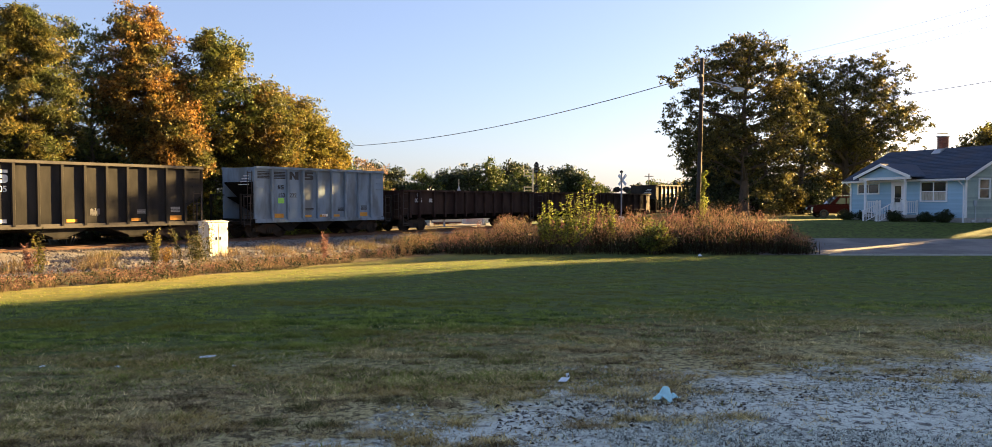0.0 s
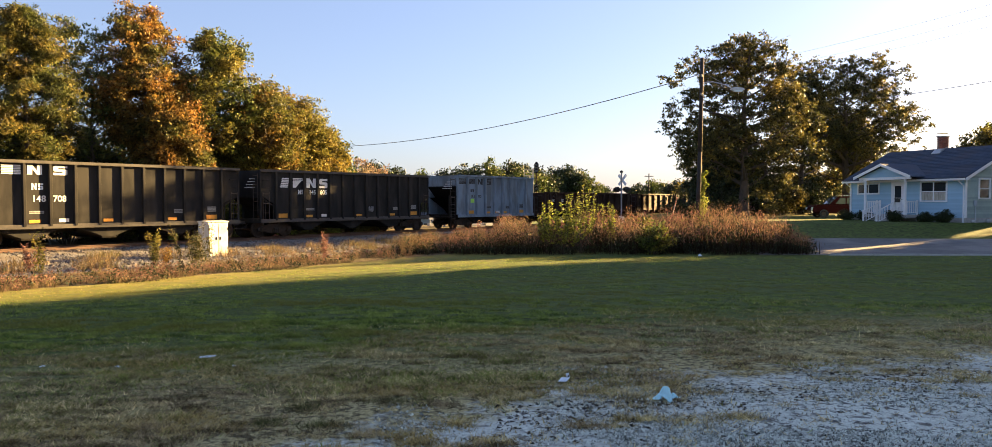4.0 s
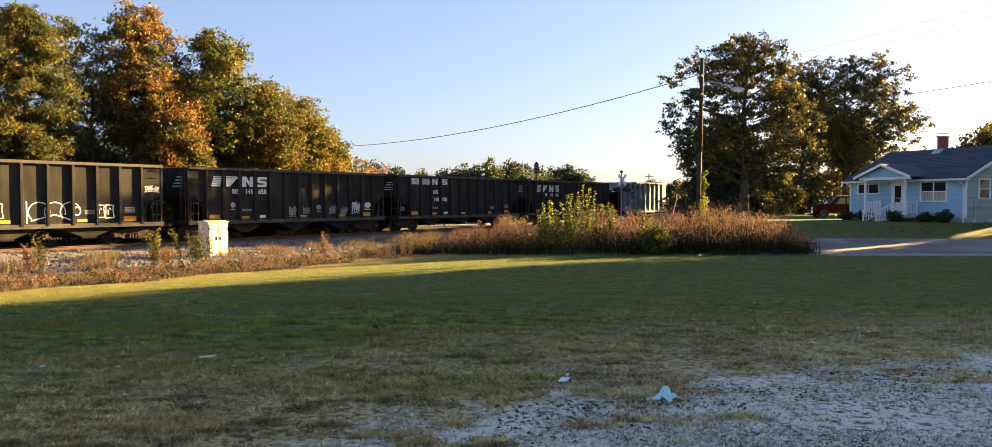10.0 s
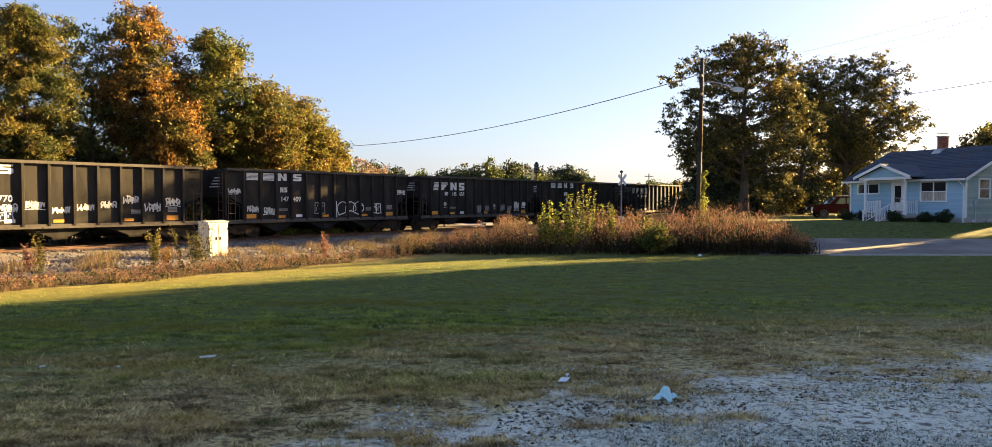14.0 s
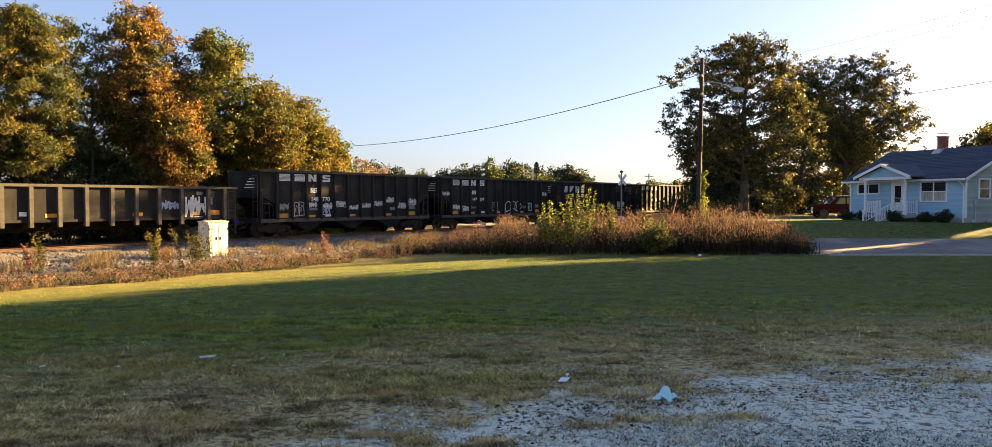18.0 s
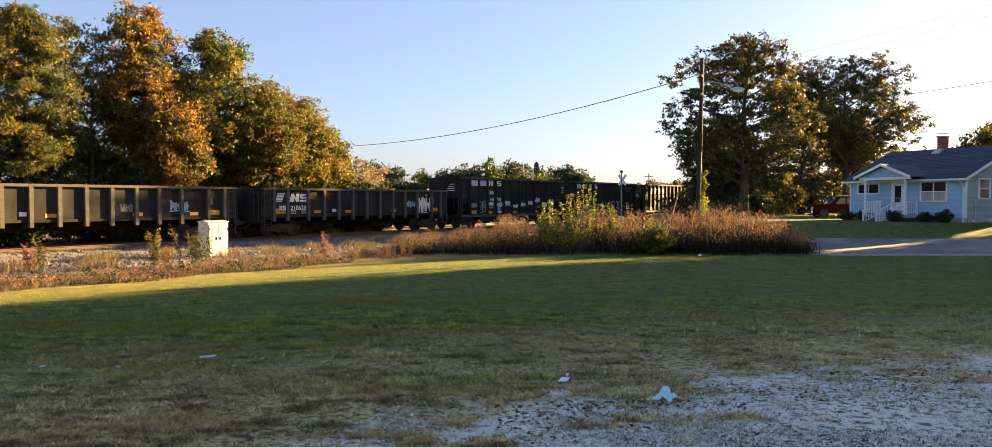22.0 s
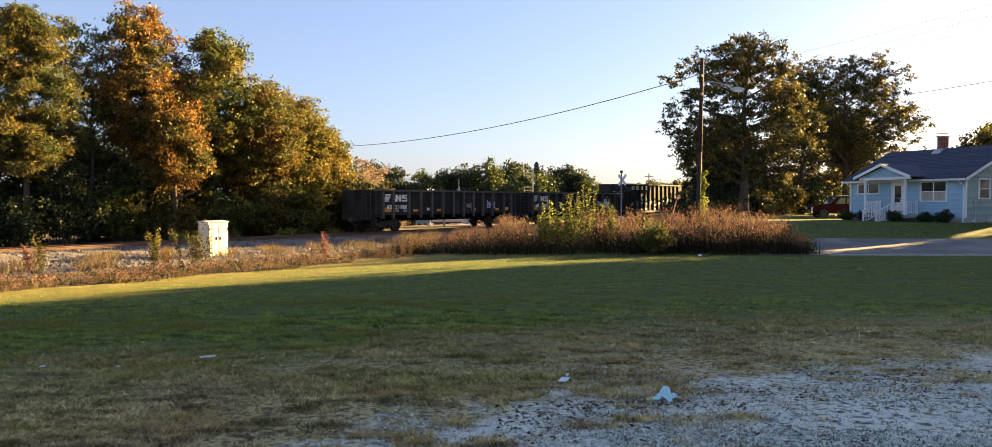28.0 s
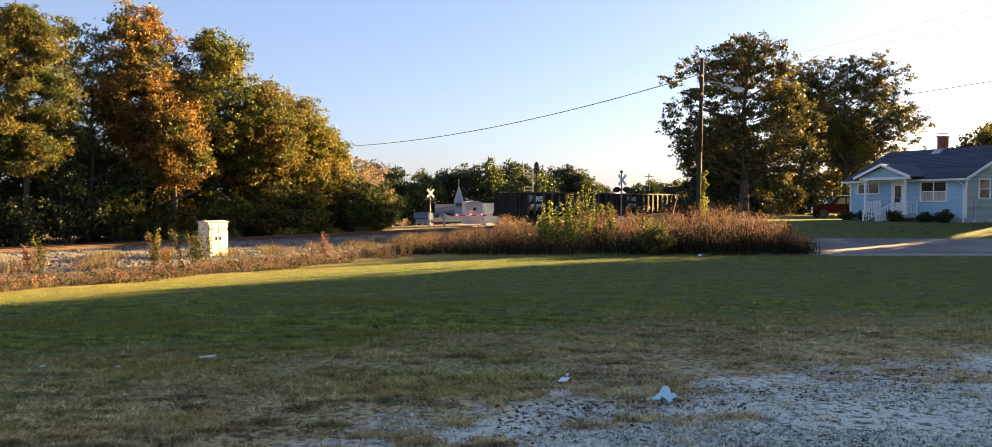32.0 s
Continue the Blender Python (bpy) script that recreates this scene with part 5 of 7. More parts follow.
    # trees that shade the lawn, standing beyond the house
    for i, (x, y, h, w) in enumerate(((47.2, 50.7, 15.0, 11.4), (52.0, 44.5, 22, 12.5), (55, 37.0, 22, 13), (57, 30, 22, 13), (59, 23, 22, 13), (61, 16.0, 22, 13), (63, 9, 21, 13), (65, 2, 21, 13))):
        tree("yard_tree", "large broadleaf yard tree shading the lawn", x, y, h, w, L_OAK, 50 + i, 19000, 0.38, (0.45, 0.16)[i] if i < 2 else 0.06, 150, 1.9, 0.4, kind_group="yard trees beyond the house", skirt=0 if i < 2 else 16)
    # two more unseen trees, added to take the sun off the street
    tree("yard_tree", "large broadleaf yard tree shading the street", 51.0, 48.6, 21, 9, L_OAK, 64, 15000, 0.38, 0.05, 110, 1.8, 0.4, kind_group="yard trees beyond the house", skirt=10)
    tree("yard_tree", "small broadleaf yard tree shading the street", 47.8, 52.8, 10.0, 7.0, L_OAK, 65, 12000, 0.25, 0.05, 90, 1.0, 0.25, kind_group="yard trees beyond the house", skirt=10)
    # unseen and made this tall only to throw shade on the train
    tree("train_shade_tree", "very tall unseen broadleaf tree added to shade the train", 79.0, 109.0, 30, 8.5, L_OAK, 66, 15000, 0.4, 0.55, 110, 1.6, 0.45, kind_group="yard trees beyond the house")
    # far wood
    far = ((-33.3, 179.2, 10.6), (-30.8, 192.0, 13.1), (-23.6, 179.2, 10.6), (-16.6, 172.8, 8.9), (-12.4, 179.2, 10.1), (-7.3, 179.2, 11.5), (-2.0, 179.2, 11.9), (2.6, 192.0, 11.9), (6.5, 217.6, 14.2), (11.5, 211.2, 10.3), (15.2, 192.0, 11.2), (19.2, 192.0, 11.6), (22.4, 192.0, 9.7), (30.0, 217.6, 6.6), (40.7, 217.6, 7.4), (42.6, 204.8, 8.0), (45.4, 192.0, 8.0), (-21.4, 179.2, 7.2), (5.5, 151.0, 8.6), (9.0, 160.0, 9.2))
    for i, (x, y, h) in enumerate(far):
        h = h * 1.06 - 0.72 - float(ground_z(x, y))
        tree("far_tree", "distant green tree behind the crossing", x, y, h, rng.uniform(10, 13), (L_DARK, L_SHRUB, L_SHRUB)[i % 3], 70 + i, 9000, 0.28, 0.06, 75, 1.5, 0.22, kind_group="far trees", skirt=8)


def build_trackside():
    """Weeds and a scrap of rubbish on the far shoulder of the track."""
    for i, (x, y, h) in enumerate(((-13.6, 49.6, 0.75), (-12.6, 50.6, 0.6), (-11.2, 52.8, 0.8), (-16.2, 46.8, 0.6), (-18.6, 44.6, 0.7), (-9.6, 54.6, 0.6))):
        bush("shoulder_weed", "leafy green weeds on the far ballast shoulder", x, y, h, 1.1, L_BUSH if i % 2 == 0 else L_GOLD, 290 + i, 900, 0.06, "weed", 0.16, z=-0.7, group="weeds on the far shoulder")
    rng = np.random.default_rng(12)
    vs = [(0.5 * (i / 6 - 0.5), 0.3 * (j / 6 - 0.5), 0.28 * rng.uniform(0.4, 1) * (1 - (2 * i / 6 - 1) ** 2) ** 0.5) for j in range(7) for i in range(7)]
    fs = [(j * 7 + i, j * 7 + i + 1, j * 7 + i + 8, j * 7 + i + 7) for j in range(6) for i in range(6)]
    ob = solo("rubbish_bag", Mesh().add(vs, fs), REDBAG, "crumpled red and white bag beside the track", "litter", pose(-14.1, 48.9, -0.68))
    ob.modifiers.new("thickness", "SOLIDIFY").thickness = 0.006


build_woods()
build_trackside()


# ---- house ----
def window(parent, x, z, w, h, y, panes=2, cross=1, glass=GLASS, curtain=(), m=None, name="window"):
    """A framed window on the wall's outer face at y (outward is -y); returns it."""
    fr = Mesh()
    t = 0.09
    fr.box(x - t, x, y - 0.05, y + 0.06, z - t, z + h + t).box(x + w, x + w + t, y - 0.05, y + 0.06, z - t, z + h + t)
    fr.box(x, x + w, y - 0.05, y + 0.06, z + h, z + h + t).box(x, x + w, y - 0.07, y + 0.06, z - t, z)
    win = part(name, fr, WHITE, parent, "white framed window")
    if m is not None:
        win.matrix_basis = m
    for i in range(panes):
        a, b = x + w * i / panes, x + w * (i + 1) / panes
        for j in range(cross):
            c, d = z + h * j / cross, z + h * (j + 1) / cross
            pale = curtain and (i, j) not in curtain
            part("pane", Mesh().box(a + 0.02, b - 0.02, y + 0.0, y + 0.012, c + 0.02, d - 0.02), PANEPALE if pale else glass, win)
        if i:
            part("mullion", Mesh().box(a - 0.035, a + 0.035, y - 0.03, y + 0.05, z, z + h), WHITE, win)
    for j in range(1, cross):
        c = z + h * j / cross
        part("transom", Mesh().box(x, x + w, y - 0.03, y + 0.05, c - 0.025, c + 0.025), WHITE, win)
    return win


def build_house():
    house = thing("house", "single-storey pale blue clapboard house with slate-blue roof", "house", pose(26.0, 56.0, 0.33, 0, 0, -69.4))
    LEN, DEP, EAVE, RIDGE = 9.08, 8.0, 2.95, 4.9
    # walls stand on a block foundation
    part("foundation", Mesh().box(-0.02, LEN + 0.02, -0.02, DEP + 0.02, -0.8, 0.35), CONC, house)
    part("front_wall", Mesh().box(0, LEN, 0, 0.16, 0.35, EAVE), SIDING, house)
    part("back_wall", Mesh().box(0, LEN, DEP - 0.16, DEP, 0.35, EAVE), SIDING, house)
    for x0, x1, mt in ((0, 0.16, SIDING), (LEN - 0.16, LEN, SIDEGRN)):
        part("gable_wall", Mesh().prism([(0.16, 0.35), (DEP - 0.16, 0.35), (DEP - 0.16, EAVE), (DEP / 2, RIDGE - 0.12), (0.16, EAVE)], "x", x0, x1), mt, house)
    # overlapping boards
    board = Mesh().prism([(0.0, 0.0), (-0.03, 0.0), (-0.012, 0.118), (0.0, 0.118)], "x", 0, LEN).data("clapboard", SIDING)
    for i in range(22):
        part("clapboard", board, SIDING, house, m=pose(0, 0, 0.35 + i * 0.118))
    for i in range(30):
        z = 0.35 + i * 0.118
        a, b = 0.0, DEP
        if z > EAVE - 0.1:
            k = (z + 0.118 - EAVE) / (RIDGE - EAVE) * DEP / 2
            a, b = k, DEP - k
        if b - a < 0.3:
            continue
        m = Mesh().prism([(LEN + 0.0, z), (LEN + 0.03, z), (LEN + 0.012, z + 0.118), (LEN, z + 0.118)], "y", 0, 1)
        m = Mesh().add([(p[0], a + (b - a) * p[1], p[2]) for p in m.v], m.f)
        part("clapboard", m, SIDEGRN, house)
    for x in (0.0, LEN):
        part("corner_board", Mesh().box(x - 0.05, x + 0.06, -0.05, 0.06, 0.35, EAVE), WHITE, house)
    # roof
    ov = 0.45
    k = (RIDGE - EAVE) / (DEP / 2)
    for sgn, y0 in ((1, -ov), (-1, DEP + ov)):
        ye, ze = y0, EAVE - k * ov
        slab = Mesh().prism([(ye, ze), (ye, ze + 0.12), (DEP / 2, RIDGE + 0.12), (DEP / 2, RIDGE)], "x", -0.35, LEN + 0.35)
        roof = part("roof_slope", slab, SHINGLE, house)
        if sgn == 1:
            n = 20
            for j in range(n):
                f0, f1 = j / n, (j + 1) / n
                ya, yb = ye + (DEP / 2 - ye) * f0, ye + (DEP / 2 - ye) * f1
                za, zb = ze + 0.12 + (RIDGE - ze) * f0, ze + 0.12 + (RIDGE - ze) * f1
                part("shingle_course", Mesh().prism([(ya - 0.02, za + 0.002), (ya - 0.02, za + 0.022), (yb, zb + 0.008), (yb, zb + 0.002)], "x", -0.36, LEN + 0.36), SHINGLE, roof)
    part("ridge_cap", Mesh().tube((-0.36, DEP / 2, RIDGE + 0.1), (LEN + 0.36, DEP / 2, RIDGE + 0.1), 0.06, None, 8), SHINGLE, house)
    for x in (-0.37, LEN + 0.33):
        for y0, y1 in ((-ov, DEP / 2), (DEP + ov, DEP / 2)):
            m = Mesh().prism([(y0, EAVE - k * ov - 0.1), (y0, EAVE - k * ov + 0.1), (y1, RIDGE + 0.1), (y1, RIDGE - 0.1)], "x", x, x + 0.04)
            part("rake_board", m, WHITE, house)
    part("gutter", Mesh().prism([(-ov - 0.12, EAVE - k * ov + 0.08), (-ov - 0.1, EAVE - k * ov - 0.04), (-ov, EAVE - k * ov - 0.04), (-ov, EAVE - k * ov + 0.02)], "x", -0.35, LEN + 0.35), WHITE, house, "white gutter")
    part("soffit", Mesh().box(-0.3, LEN + 0.3, -ov, 0, EAVE - k * ov - 0.04, EAVE - k * ov), WHITE, house)
    for x in (LEN - 0.1, 0.1):
        part("downspout", Mesh().path([(x, -ov - 0.05, EAVE - k * ov - 0.02), (x, -ov - 0.02, EAVE - 0.35), (x, -0.07, EAVE - 0.6), (x, -0.07, 0.05), (x, -0.25, -0.05)], 0.04, 6), WHITE, house)
    # chimney
    ch = part("chimney", Mesh().box(3.96, 4.4, DEP / 2 - 0.27, DEP / 2 + 0.27, RIDGE - 0.6, RIDGE + 0.95), MORTAR, house, "red brick chimney with a metal cap")
    for r in range(17):
        z = RIDGE - 0.27 + r * 0.073
        for q in range(2):
            x = 3.955 + q * 0.225 + (0.11 if r % 2 else 0)
            part("brick", Mesh().box(x, min(4.41, x + 0.205), DEP / 2 - 0.285, DEP / 2 - 0.26, z, z + 0.06), BRICK, ch)
            y = DEP / 2 - 0.28 + q * 0.28
            part("brick", Mesh().box(4.395, 4.42, y, y + 0.262, z, z + 0.06), BRICK, ch)
    part("chimney_cap", Mesh().box(3.9, 4.46, DEP / 2 - 0.33, DEP / 2 + 0.33, RIDGE + 0.97, RIDGE + 1.03), CONC, ch)
    part("rain_cover", Mesh().box(3.93, 4.43, DEP / 2 - 0.3, DEP / 2 + 0.3, RIDGE + 1.2, RIDGE + 1.23).box(4.0, 4.02, DEP / 2 - 0.2, DEP / 2 - 0.18, RIDGE + 1.03, RIDGE + 1.2).box(4.34, 4.36, DEP / 2 + 0.18, DEP / 2 + 0.2, RIDGE + 1.03, RIDGE + 1.2), ALU, ch)
    part("flashing", Mesh().prism([(DEP / 2 - 0.7, RIDGE - 0.22), (DEP / 2 - 0.29, RIDGE - 0.02), (DEP / 2 - 0.29, RIDGE + 0.15), (DEP / 2 - 0.7, RIDGE - 0.18)], "x", 3.85, 4.5), ALU, ch)
    part("flashing", Mesh().prism([(DEP / 2 - 0.5, RIDGE - 0.1), (DEP / 2 + 0.2, RIDGE + 0.1), (DEP / 2 + 0.2, RIDGE + 0.3), (DEP / 2 - 0.5, RIDGE + 0.05)], "x", 4.422, 4.45), ALU, ch)
    # windows and door
    window(house, 0.75, 1.95, 1.75, 0.62, -0.03, 2, 1, curtain=())
    window(house, 5.95, 1.42, 1.8, 1.2, -0.03, 2, 2, curtain=((0, 1), (1, 1)))
    gable = Matrix.Translation((LEN, 0, 0)) @ pose(0, 0, 0, 0, 0, 90)
    window(house, 1.15, 1.6, 0.85, 1.15, -0.03, 1, 2, m=gable)
    window(house, 5.2, 1.35, 0.85, 1.35, -0.03, 1, 2, m=gable)
    door = part("front_door", Mesh().box(3.72, 4.58, -0.06, 0.0, 0.55, 2.58), WHITE, house, "white panelled front door with a window")
    part("door_pane", Mesh().box(3.9, 4.4, -0.075, -0.06, 1.62, 2.42), GLASS, door)
    for z in (0.7, 1.14):
        part("door_panel", Mesh().box(3.9, 4.4, -0.072, -0.06, z, z + 0.36), WHITE, door, bevel=0.006)
    part("door_handle", Mesh().tube((4.48, -0.06, 1.5), (4.48, -0.13, 1.5), 0.035, 0.03, 8), CHROME, door)
    part("door_frame", Mesh().box(3.6, 3.72, -0.07, 0.0, 0.5, 2.68).box(4.58, 4.7, -0.07, 0.0, 0.5, 2.68).box(3.72, 4.58, -0.07, 0.0, 2.58, 2.68), WHITE, house)
    # porch with its little gable
    P = 1.25
    part("porch_floor", Mesh().box(2.35, 5.8, -P, -0.03, 0.3, 0.5), CONC, house)
    for x in (2.45, 5.7):
        part("porch_post", Mesh().box(x - 0.06, x + 0.06, -P, -P + 0.12, 0.5, 2.85), WHITE, house)
    part("porch_beam", Mesh().box(1.95, 6.1, -P - 0.02, -P + 0.14, 2.82, 3.0), WHITE, house)
    part("pediment", Mesh().prism([(1.95, 3.0), (6.1, 3.0), (4.02, 3.75)], "y", -P, -P + 0.08), SIDING, house)
    for x0, x1 in ((1.7, 4.02), (6.35, 4.02)):
        part("porch_roof", Mesh().prism([(x0, 2.95), (x0, 3.05), (x1, 3.92), (x1, 3.82)], "y", -P - 0.25, 1.9), SHINGLE, house)
        part("porch_rake", Mesh().prism([(x0, 2.87), (x0, 3.06), (x1, 3.93), (x1, 3.75)], "y", -P - 0.3, -P - 0.25), WHITE, house)
    # railings: along the front with a gap for the steps
    def railing(x0, y0, z0, x1, y1, z1, n):
        r = part("railing", Mesh().tube((x0, y0, z0 + 0.85), (x1, y1, z1 + 0.85), 0.035, None, 6).tube((x0, y0, z0 + 0.12), (x1, y1, z1 + 0.12), 0.025, None, 6), WHITE, house, "white wooden porch railing")
        for i in range(n + 1):
            f = i / n
            x, y, z = x0 + (x1 - x0) * f, y0 + (y1 - y0) * f, z0 + (z1 - z0) * f
            w = 0.045 if i in (0, n) else 0.018
            part("baluster", Mesh().box(x - w, x + w, y - w, y + w, z - (0.1 if w > 0.03 else -0.1), z + (0.95 if w > 0.03 else 0.85)), WHITE, r)
    railing(4.95, -P + 0.06, 0.5, 5.64, -P + 0.06, 0.5, 6)
    railing(2.5, -P + 0.06, 0.5, 3.72, -P + 0.06, 0.5, 7)
    railing(5.7, -P + 0.16, 0.5, 5.7, -0.1, 0.5, 6)
    railing(2.45, -P + 0.16, 0.5, 2.45, -0.1, 0.5, 6)
    railing(3.8, -P - 0.05, 0.45, 3.8, -P - 1.5, -0.15, 6)
    railing(4.88, -P - 0.05, 0.45, 4.88, -P - 1.5, -0.15, 6)
    for i in range(4):
        part("step", Mesh().box(3.84, 4.84, -P - 0.3 * (i + 1), -P - 0.3 * i, -0.3, 0.38 - i * 0.16), CONC, house, bevel=0.01)
    # things at the house
    def at(x, y):
        return house.matrix_basis @ Vector((x, y, 0))
    for i, (x, y, h, w) in enumerate(((0.5, -0.8, 0.9, 1.0), (2.2, -0.9, 0.8, 0.95), (5.4, -1.8, 0.85, 1.0), (7.0, -0.9, 0.75, 0.95), (8.35, -0.9, 0.85, 1.0))):
        p = at(x, y)
        bush("clipped_shrub", "rounded dark clipped shrub against the house", p.x, p.y, h, w, L_SHRUB, 200 + i, 6000, 0.04, "shrub", 0.17, group="shrubs along the house")
    post_box = thing("mailbox", "black metal mailbox on the white porch railing", "mailbox", house.matrix_basis @ pose(5.2, -P + 0.02, 1.36))
    part("case", Mesh().box(-0.17, 0.17, -0.14, 0.04, -0.05, 0.17), LETTERD, post_box, bevel=0.02)
    part("lid", Mesh().prism([(-0.15, 0.17), (-0.1, 0.23), (0.04, 0.23), (0.04, 0.17)], "x", -0.18, 0.18), LETTERD, post_box)
    part("bracket", Mesh().box(-0.15, 0.15, 0.0, 0.03, -0.35, -0.05), WHITE, post_box, "white mounting board")
    for i, (x, y, r) in enumerate(((LEN + 0.35, 0.3, 0.16), (LEN + 0.4, 1.6, 0.2), (LEN + 0.45, 2.1, 0.14))):
        q = at(x, y)
        rock = bmesh.new()
        bmesh.ops.create_icosphere(rock, subdivisions=2, radius=r)
        for v in rock.verts:
            v.co *= 1 + 0.18 * math.sin(v.co.x * 23 + i) * math.cos(v.co.y * 19 + v.co.z * 11)
            v.co.z *= 0.7
        me = bpy.data.meshes.new("garden_stone")
        rock.to_mesh(me)
        rock.free()
        me.materials.append(CONC)
        ob = new("garden_stone", me)
        ob.matrix_basis = pose(q.x, q.y, float(ground_z(q.x, q.y)) + r * 0.4)
        tagged(ob, "pale rounded stone at the foot of the side wall", "stone", group="stones by the side wall")
    box = thing("meter_box", "grey electricity meter on the side wall", "meter", house.matrix_basis @ pose(LEN + 0.03, 0.75, 1.1, 0, 0, 90))
    part("case", Mesh().box(-0.12, 0.12, -0.1, 0.0, 0, 0.34), SILVER, box, bevel=0.015)
    part("conduit", Mesh().tube((0, -0.05, -0.9), (0, -0.05, 0), 0.025, None, 6), SILVER, box)


build_house()


# ---- things by the railway and the street ----
def build_cabinet():
    p = Vector((-12.45, 33.6, 0))
    z = -0.7
    cab = thing("signal_cabinet", "cream-white steel railway signal cabinet with double doors", "signal cabinet", pose(p.x, p.y, z, 0, 0, 90 - math.degrees(THETA)))
    w, d, h = 0.49, 0.38, 1.56
    part("body", Mesh().box(-w, w, -d, d, 0.06, h - 0.05), CABIN, cab, bevel=0.012)
    part("roof_cap", Mesh().prism([(-d - 0.04, h - 0.05), (d + 0.04, h - 0.05), (d + 0.04, h - 0.02), (0, h + 0.02), (-d - 0.04, h - 0.02)], "x", -w - 0.04, w + 0.04), CABIN, cab, bevel=0.006)
    part("plinth", Mesh().box(-w - 0.05, w + 0.05, -d - 0.05, d + 0.05, -0.2, 0.06), CONC, cab, "concrete plinth", bevel=0.01)
    for x0, x1, hx in ((-w + 0.03, -0.01, -0.1), (0.01, w - 0.03, 0.1)):
        dr = part("door", Mesh().box(x0, x1, -d - 0.03, -d - 0.002, 0.14, h - 0.12), CABIN, cab, bevel=0.008)
        part("handle", Mesh().box(hx - 0.012, hx + 0.012, -d - 0.06, -d - 0.03, 0.74, 0.88), DARKST, dr, "dark latch handle")
        hinge = x0 + 0.01 if hx < 0 else x1 - 0.01
        for hz in (0.3, 1.15):
            part("hinge", Mesh().tube((hinge, -d - 0.035, hz), (hinge, -d - 0.035, hz + 0.12), 0.016, None, 6), STEEL, dr)
        part("vent", bars_mesh(0.5 * (x0 + x1) - 0.08, h - 0.36, 0.16, 0.14, -d - 0.034), SILVER, dr)
    for x in (-w + 0.12, w - 0.12):
        part("lifting_eye", Mesh().ring((x, 0, h + 0.03), (0, 1, 0), 0.05, 0.02, 0.03, 12), STEEL, cab)


def bars_mesh(x, z, w, h, y, rows=4):
    m = Mesh()
    for i in range(rows):
        m.box(x, x + w, y - 0.006, y, z + h * i / rows, z + h * (i + 0.55) / rows)
    return m


def crossing_signal(x, y, turn, height, label):
    z = float(ground_z(x, y))
    s = thing("crossing_signal", label, "railway crossing signal", pose(x, y, z, 0, 0, turn))
    part("mast", Mesh().tube((0, 0, 0), (0, 0, height), 0.06, 0.055, 10), MASTG, s)
    part("base", Mesh().box(-0.25, 0.25, -0.25, 0.25, -0.1, 0.25), CONC, s, bevel=0.02)
    for a in (45, -45):
        m = Mesh().box(-0.55, 0.55, -0.012, 0.012, -0.11, 0.11).data("crossbuck_blade", SIGNW)
        part("crossbuck_blade", m, SIGNW, s, m=pose(0, -0.08 - 0.015 * (a > 0), height - 0.55, 0, a, 0))
    part("bell", Mesh().tube((0, 0, height), (0, 0, height + 0.12), 0.1, 0.14, 10).tube((0, 0, height + 0.12), (0, 0, height + 0.2), 0.14, 0.03, 10), DARKST, s)
    part("lamp_arm", Mesh().tube((-0.5, -0.06, height - 1.3), (0.5, -0.06, height - 1.3), 0.03, None, 6), DARKST, s)
    for lx in (-0.5, 0.5):
        for yy, dy in ((-0.12, -0.28), (0.06, 0.22)):
            disc = part("lamp_disc", Mesh().tube((lx, yy, height - 1.3), (lx, yy + 0.02, height - 1.3), 0.22, None, 18), LETTERD, s)
            part("hood", Mesh().tube((lx, yy, height - 1.3), (lx, yy + dy, height - 1.3), 0.13, 0.14, 12, False), LETTERD, disc)
            part("lens", Mesh().tube((lx, yy - 0.03, height - 1.3), (lx, yy - 0.01, height - 1.3), 0.11, None, 12), REDST, disc)
    part("relay_box", Mesh().box(-0.2, 0.2, -0.15, 0.15, 0.6, 1.25), SILVER, s, bevel=0.015)
    return s


def gate(x, y, turn, raise_deg, label):
    z = float(ground_z(x, y))
    g = thing("crossing_gate", label, "crossing gate", pose(x, y, z, 0, 0, turn))
    part("gate_stand", Mesh().tube((0, 0, 0), (0, 0, 1.3), 0.09, None, 10).box(-0.25, 0.25, -0.2, 0.2, 0.75, 1.25), SILVER, g, bevel=0.01)
    arm = part("gate_arm", Mesh().box(0, 0.5, -0.03, 0.03, -0.06, 0.06), SIGNW, g, m=pose(0, -0.25, 1.05, 0, -raise_deg, 0))
    for i in range(9):
        part("stripe", Mesh().box(0.5 + i * 0.5, 1.0 + i * 0.5, -0.03, 0.03, -0.055, 0.055), REDST if i % 2 == 0 else SIGNW, arm)
    for i in (1.2, 2.5, 3.55):
        part("gate_lamp", Mesh().tube((i, -0.05, 0.1), (i, 0.05, 0.1), 0.06, None, 10), REDGLOW, arm)
    part("counterweight", Mesh().box(-0.9, -0.5, -0.1, 0.1, -0.15, 0.15).box(-0.5, 0, -0.03, 0.03, -0.04, 0.04), STEEL, arm)
    return g


def guy_marker():
    """The slanting striped guard on the pole's guy wire."""
    g = thing("guy_wire_marker", "slanting orange and white guy wire guard in the weeds", "marker post", pose(9.55, 43.0, float(ground_z(9.55, 43.0))))
    a, b = Vector((0, 0, 0.0)), Vector((0.62, -0.1, 2.7))
    for i in range(6):
        part("guard_sleeve", Mesh().tube(a.lerp(b, i / 6), a.lerp(b, (i + 1) / 6), 0.032, None, 8), GUYRED if i % 2 else GUYPALE, g)


def sag(a, b, drop, n=24):
    a, b = Vector(a), Vector(b)
    return [a + (b - a) * (i / n) - Vector((0, 0, 4 * drop * (i / n) * (1 - i / n))) for i in range(n + 1)]


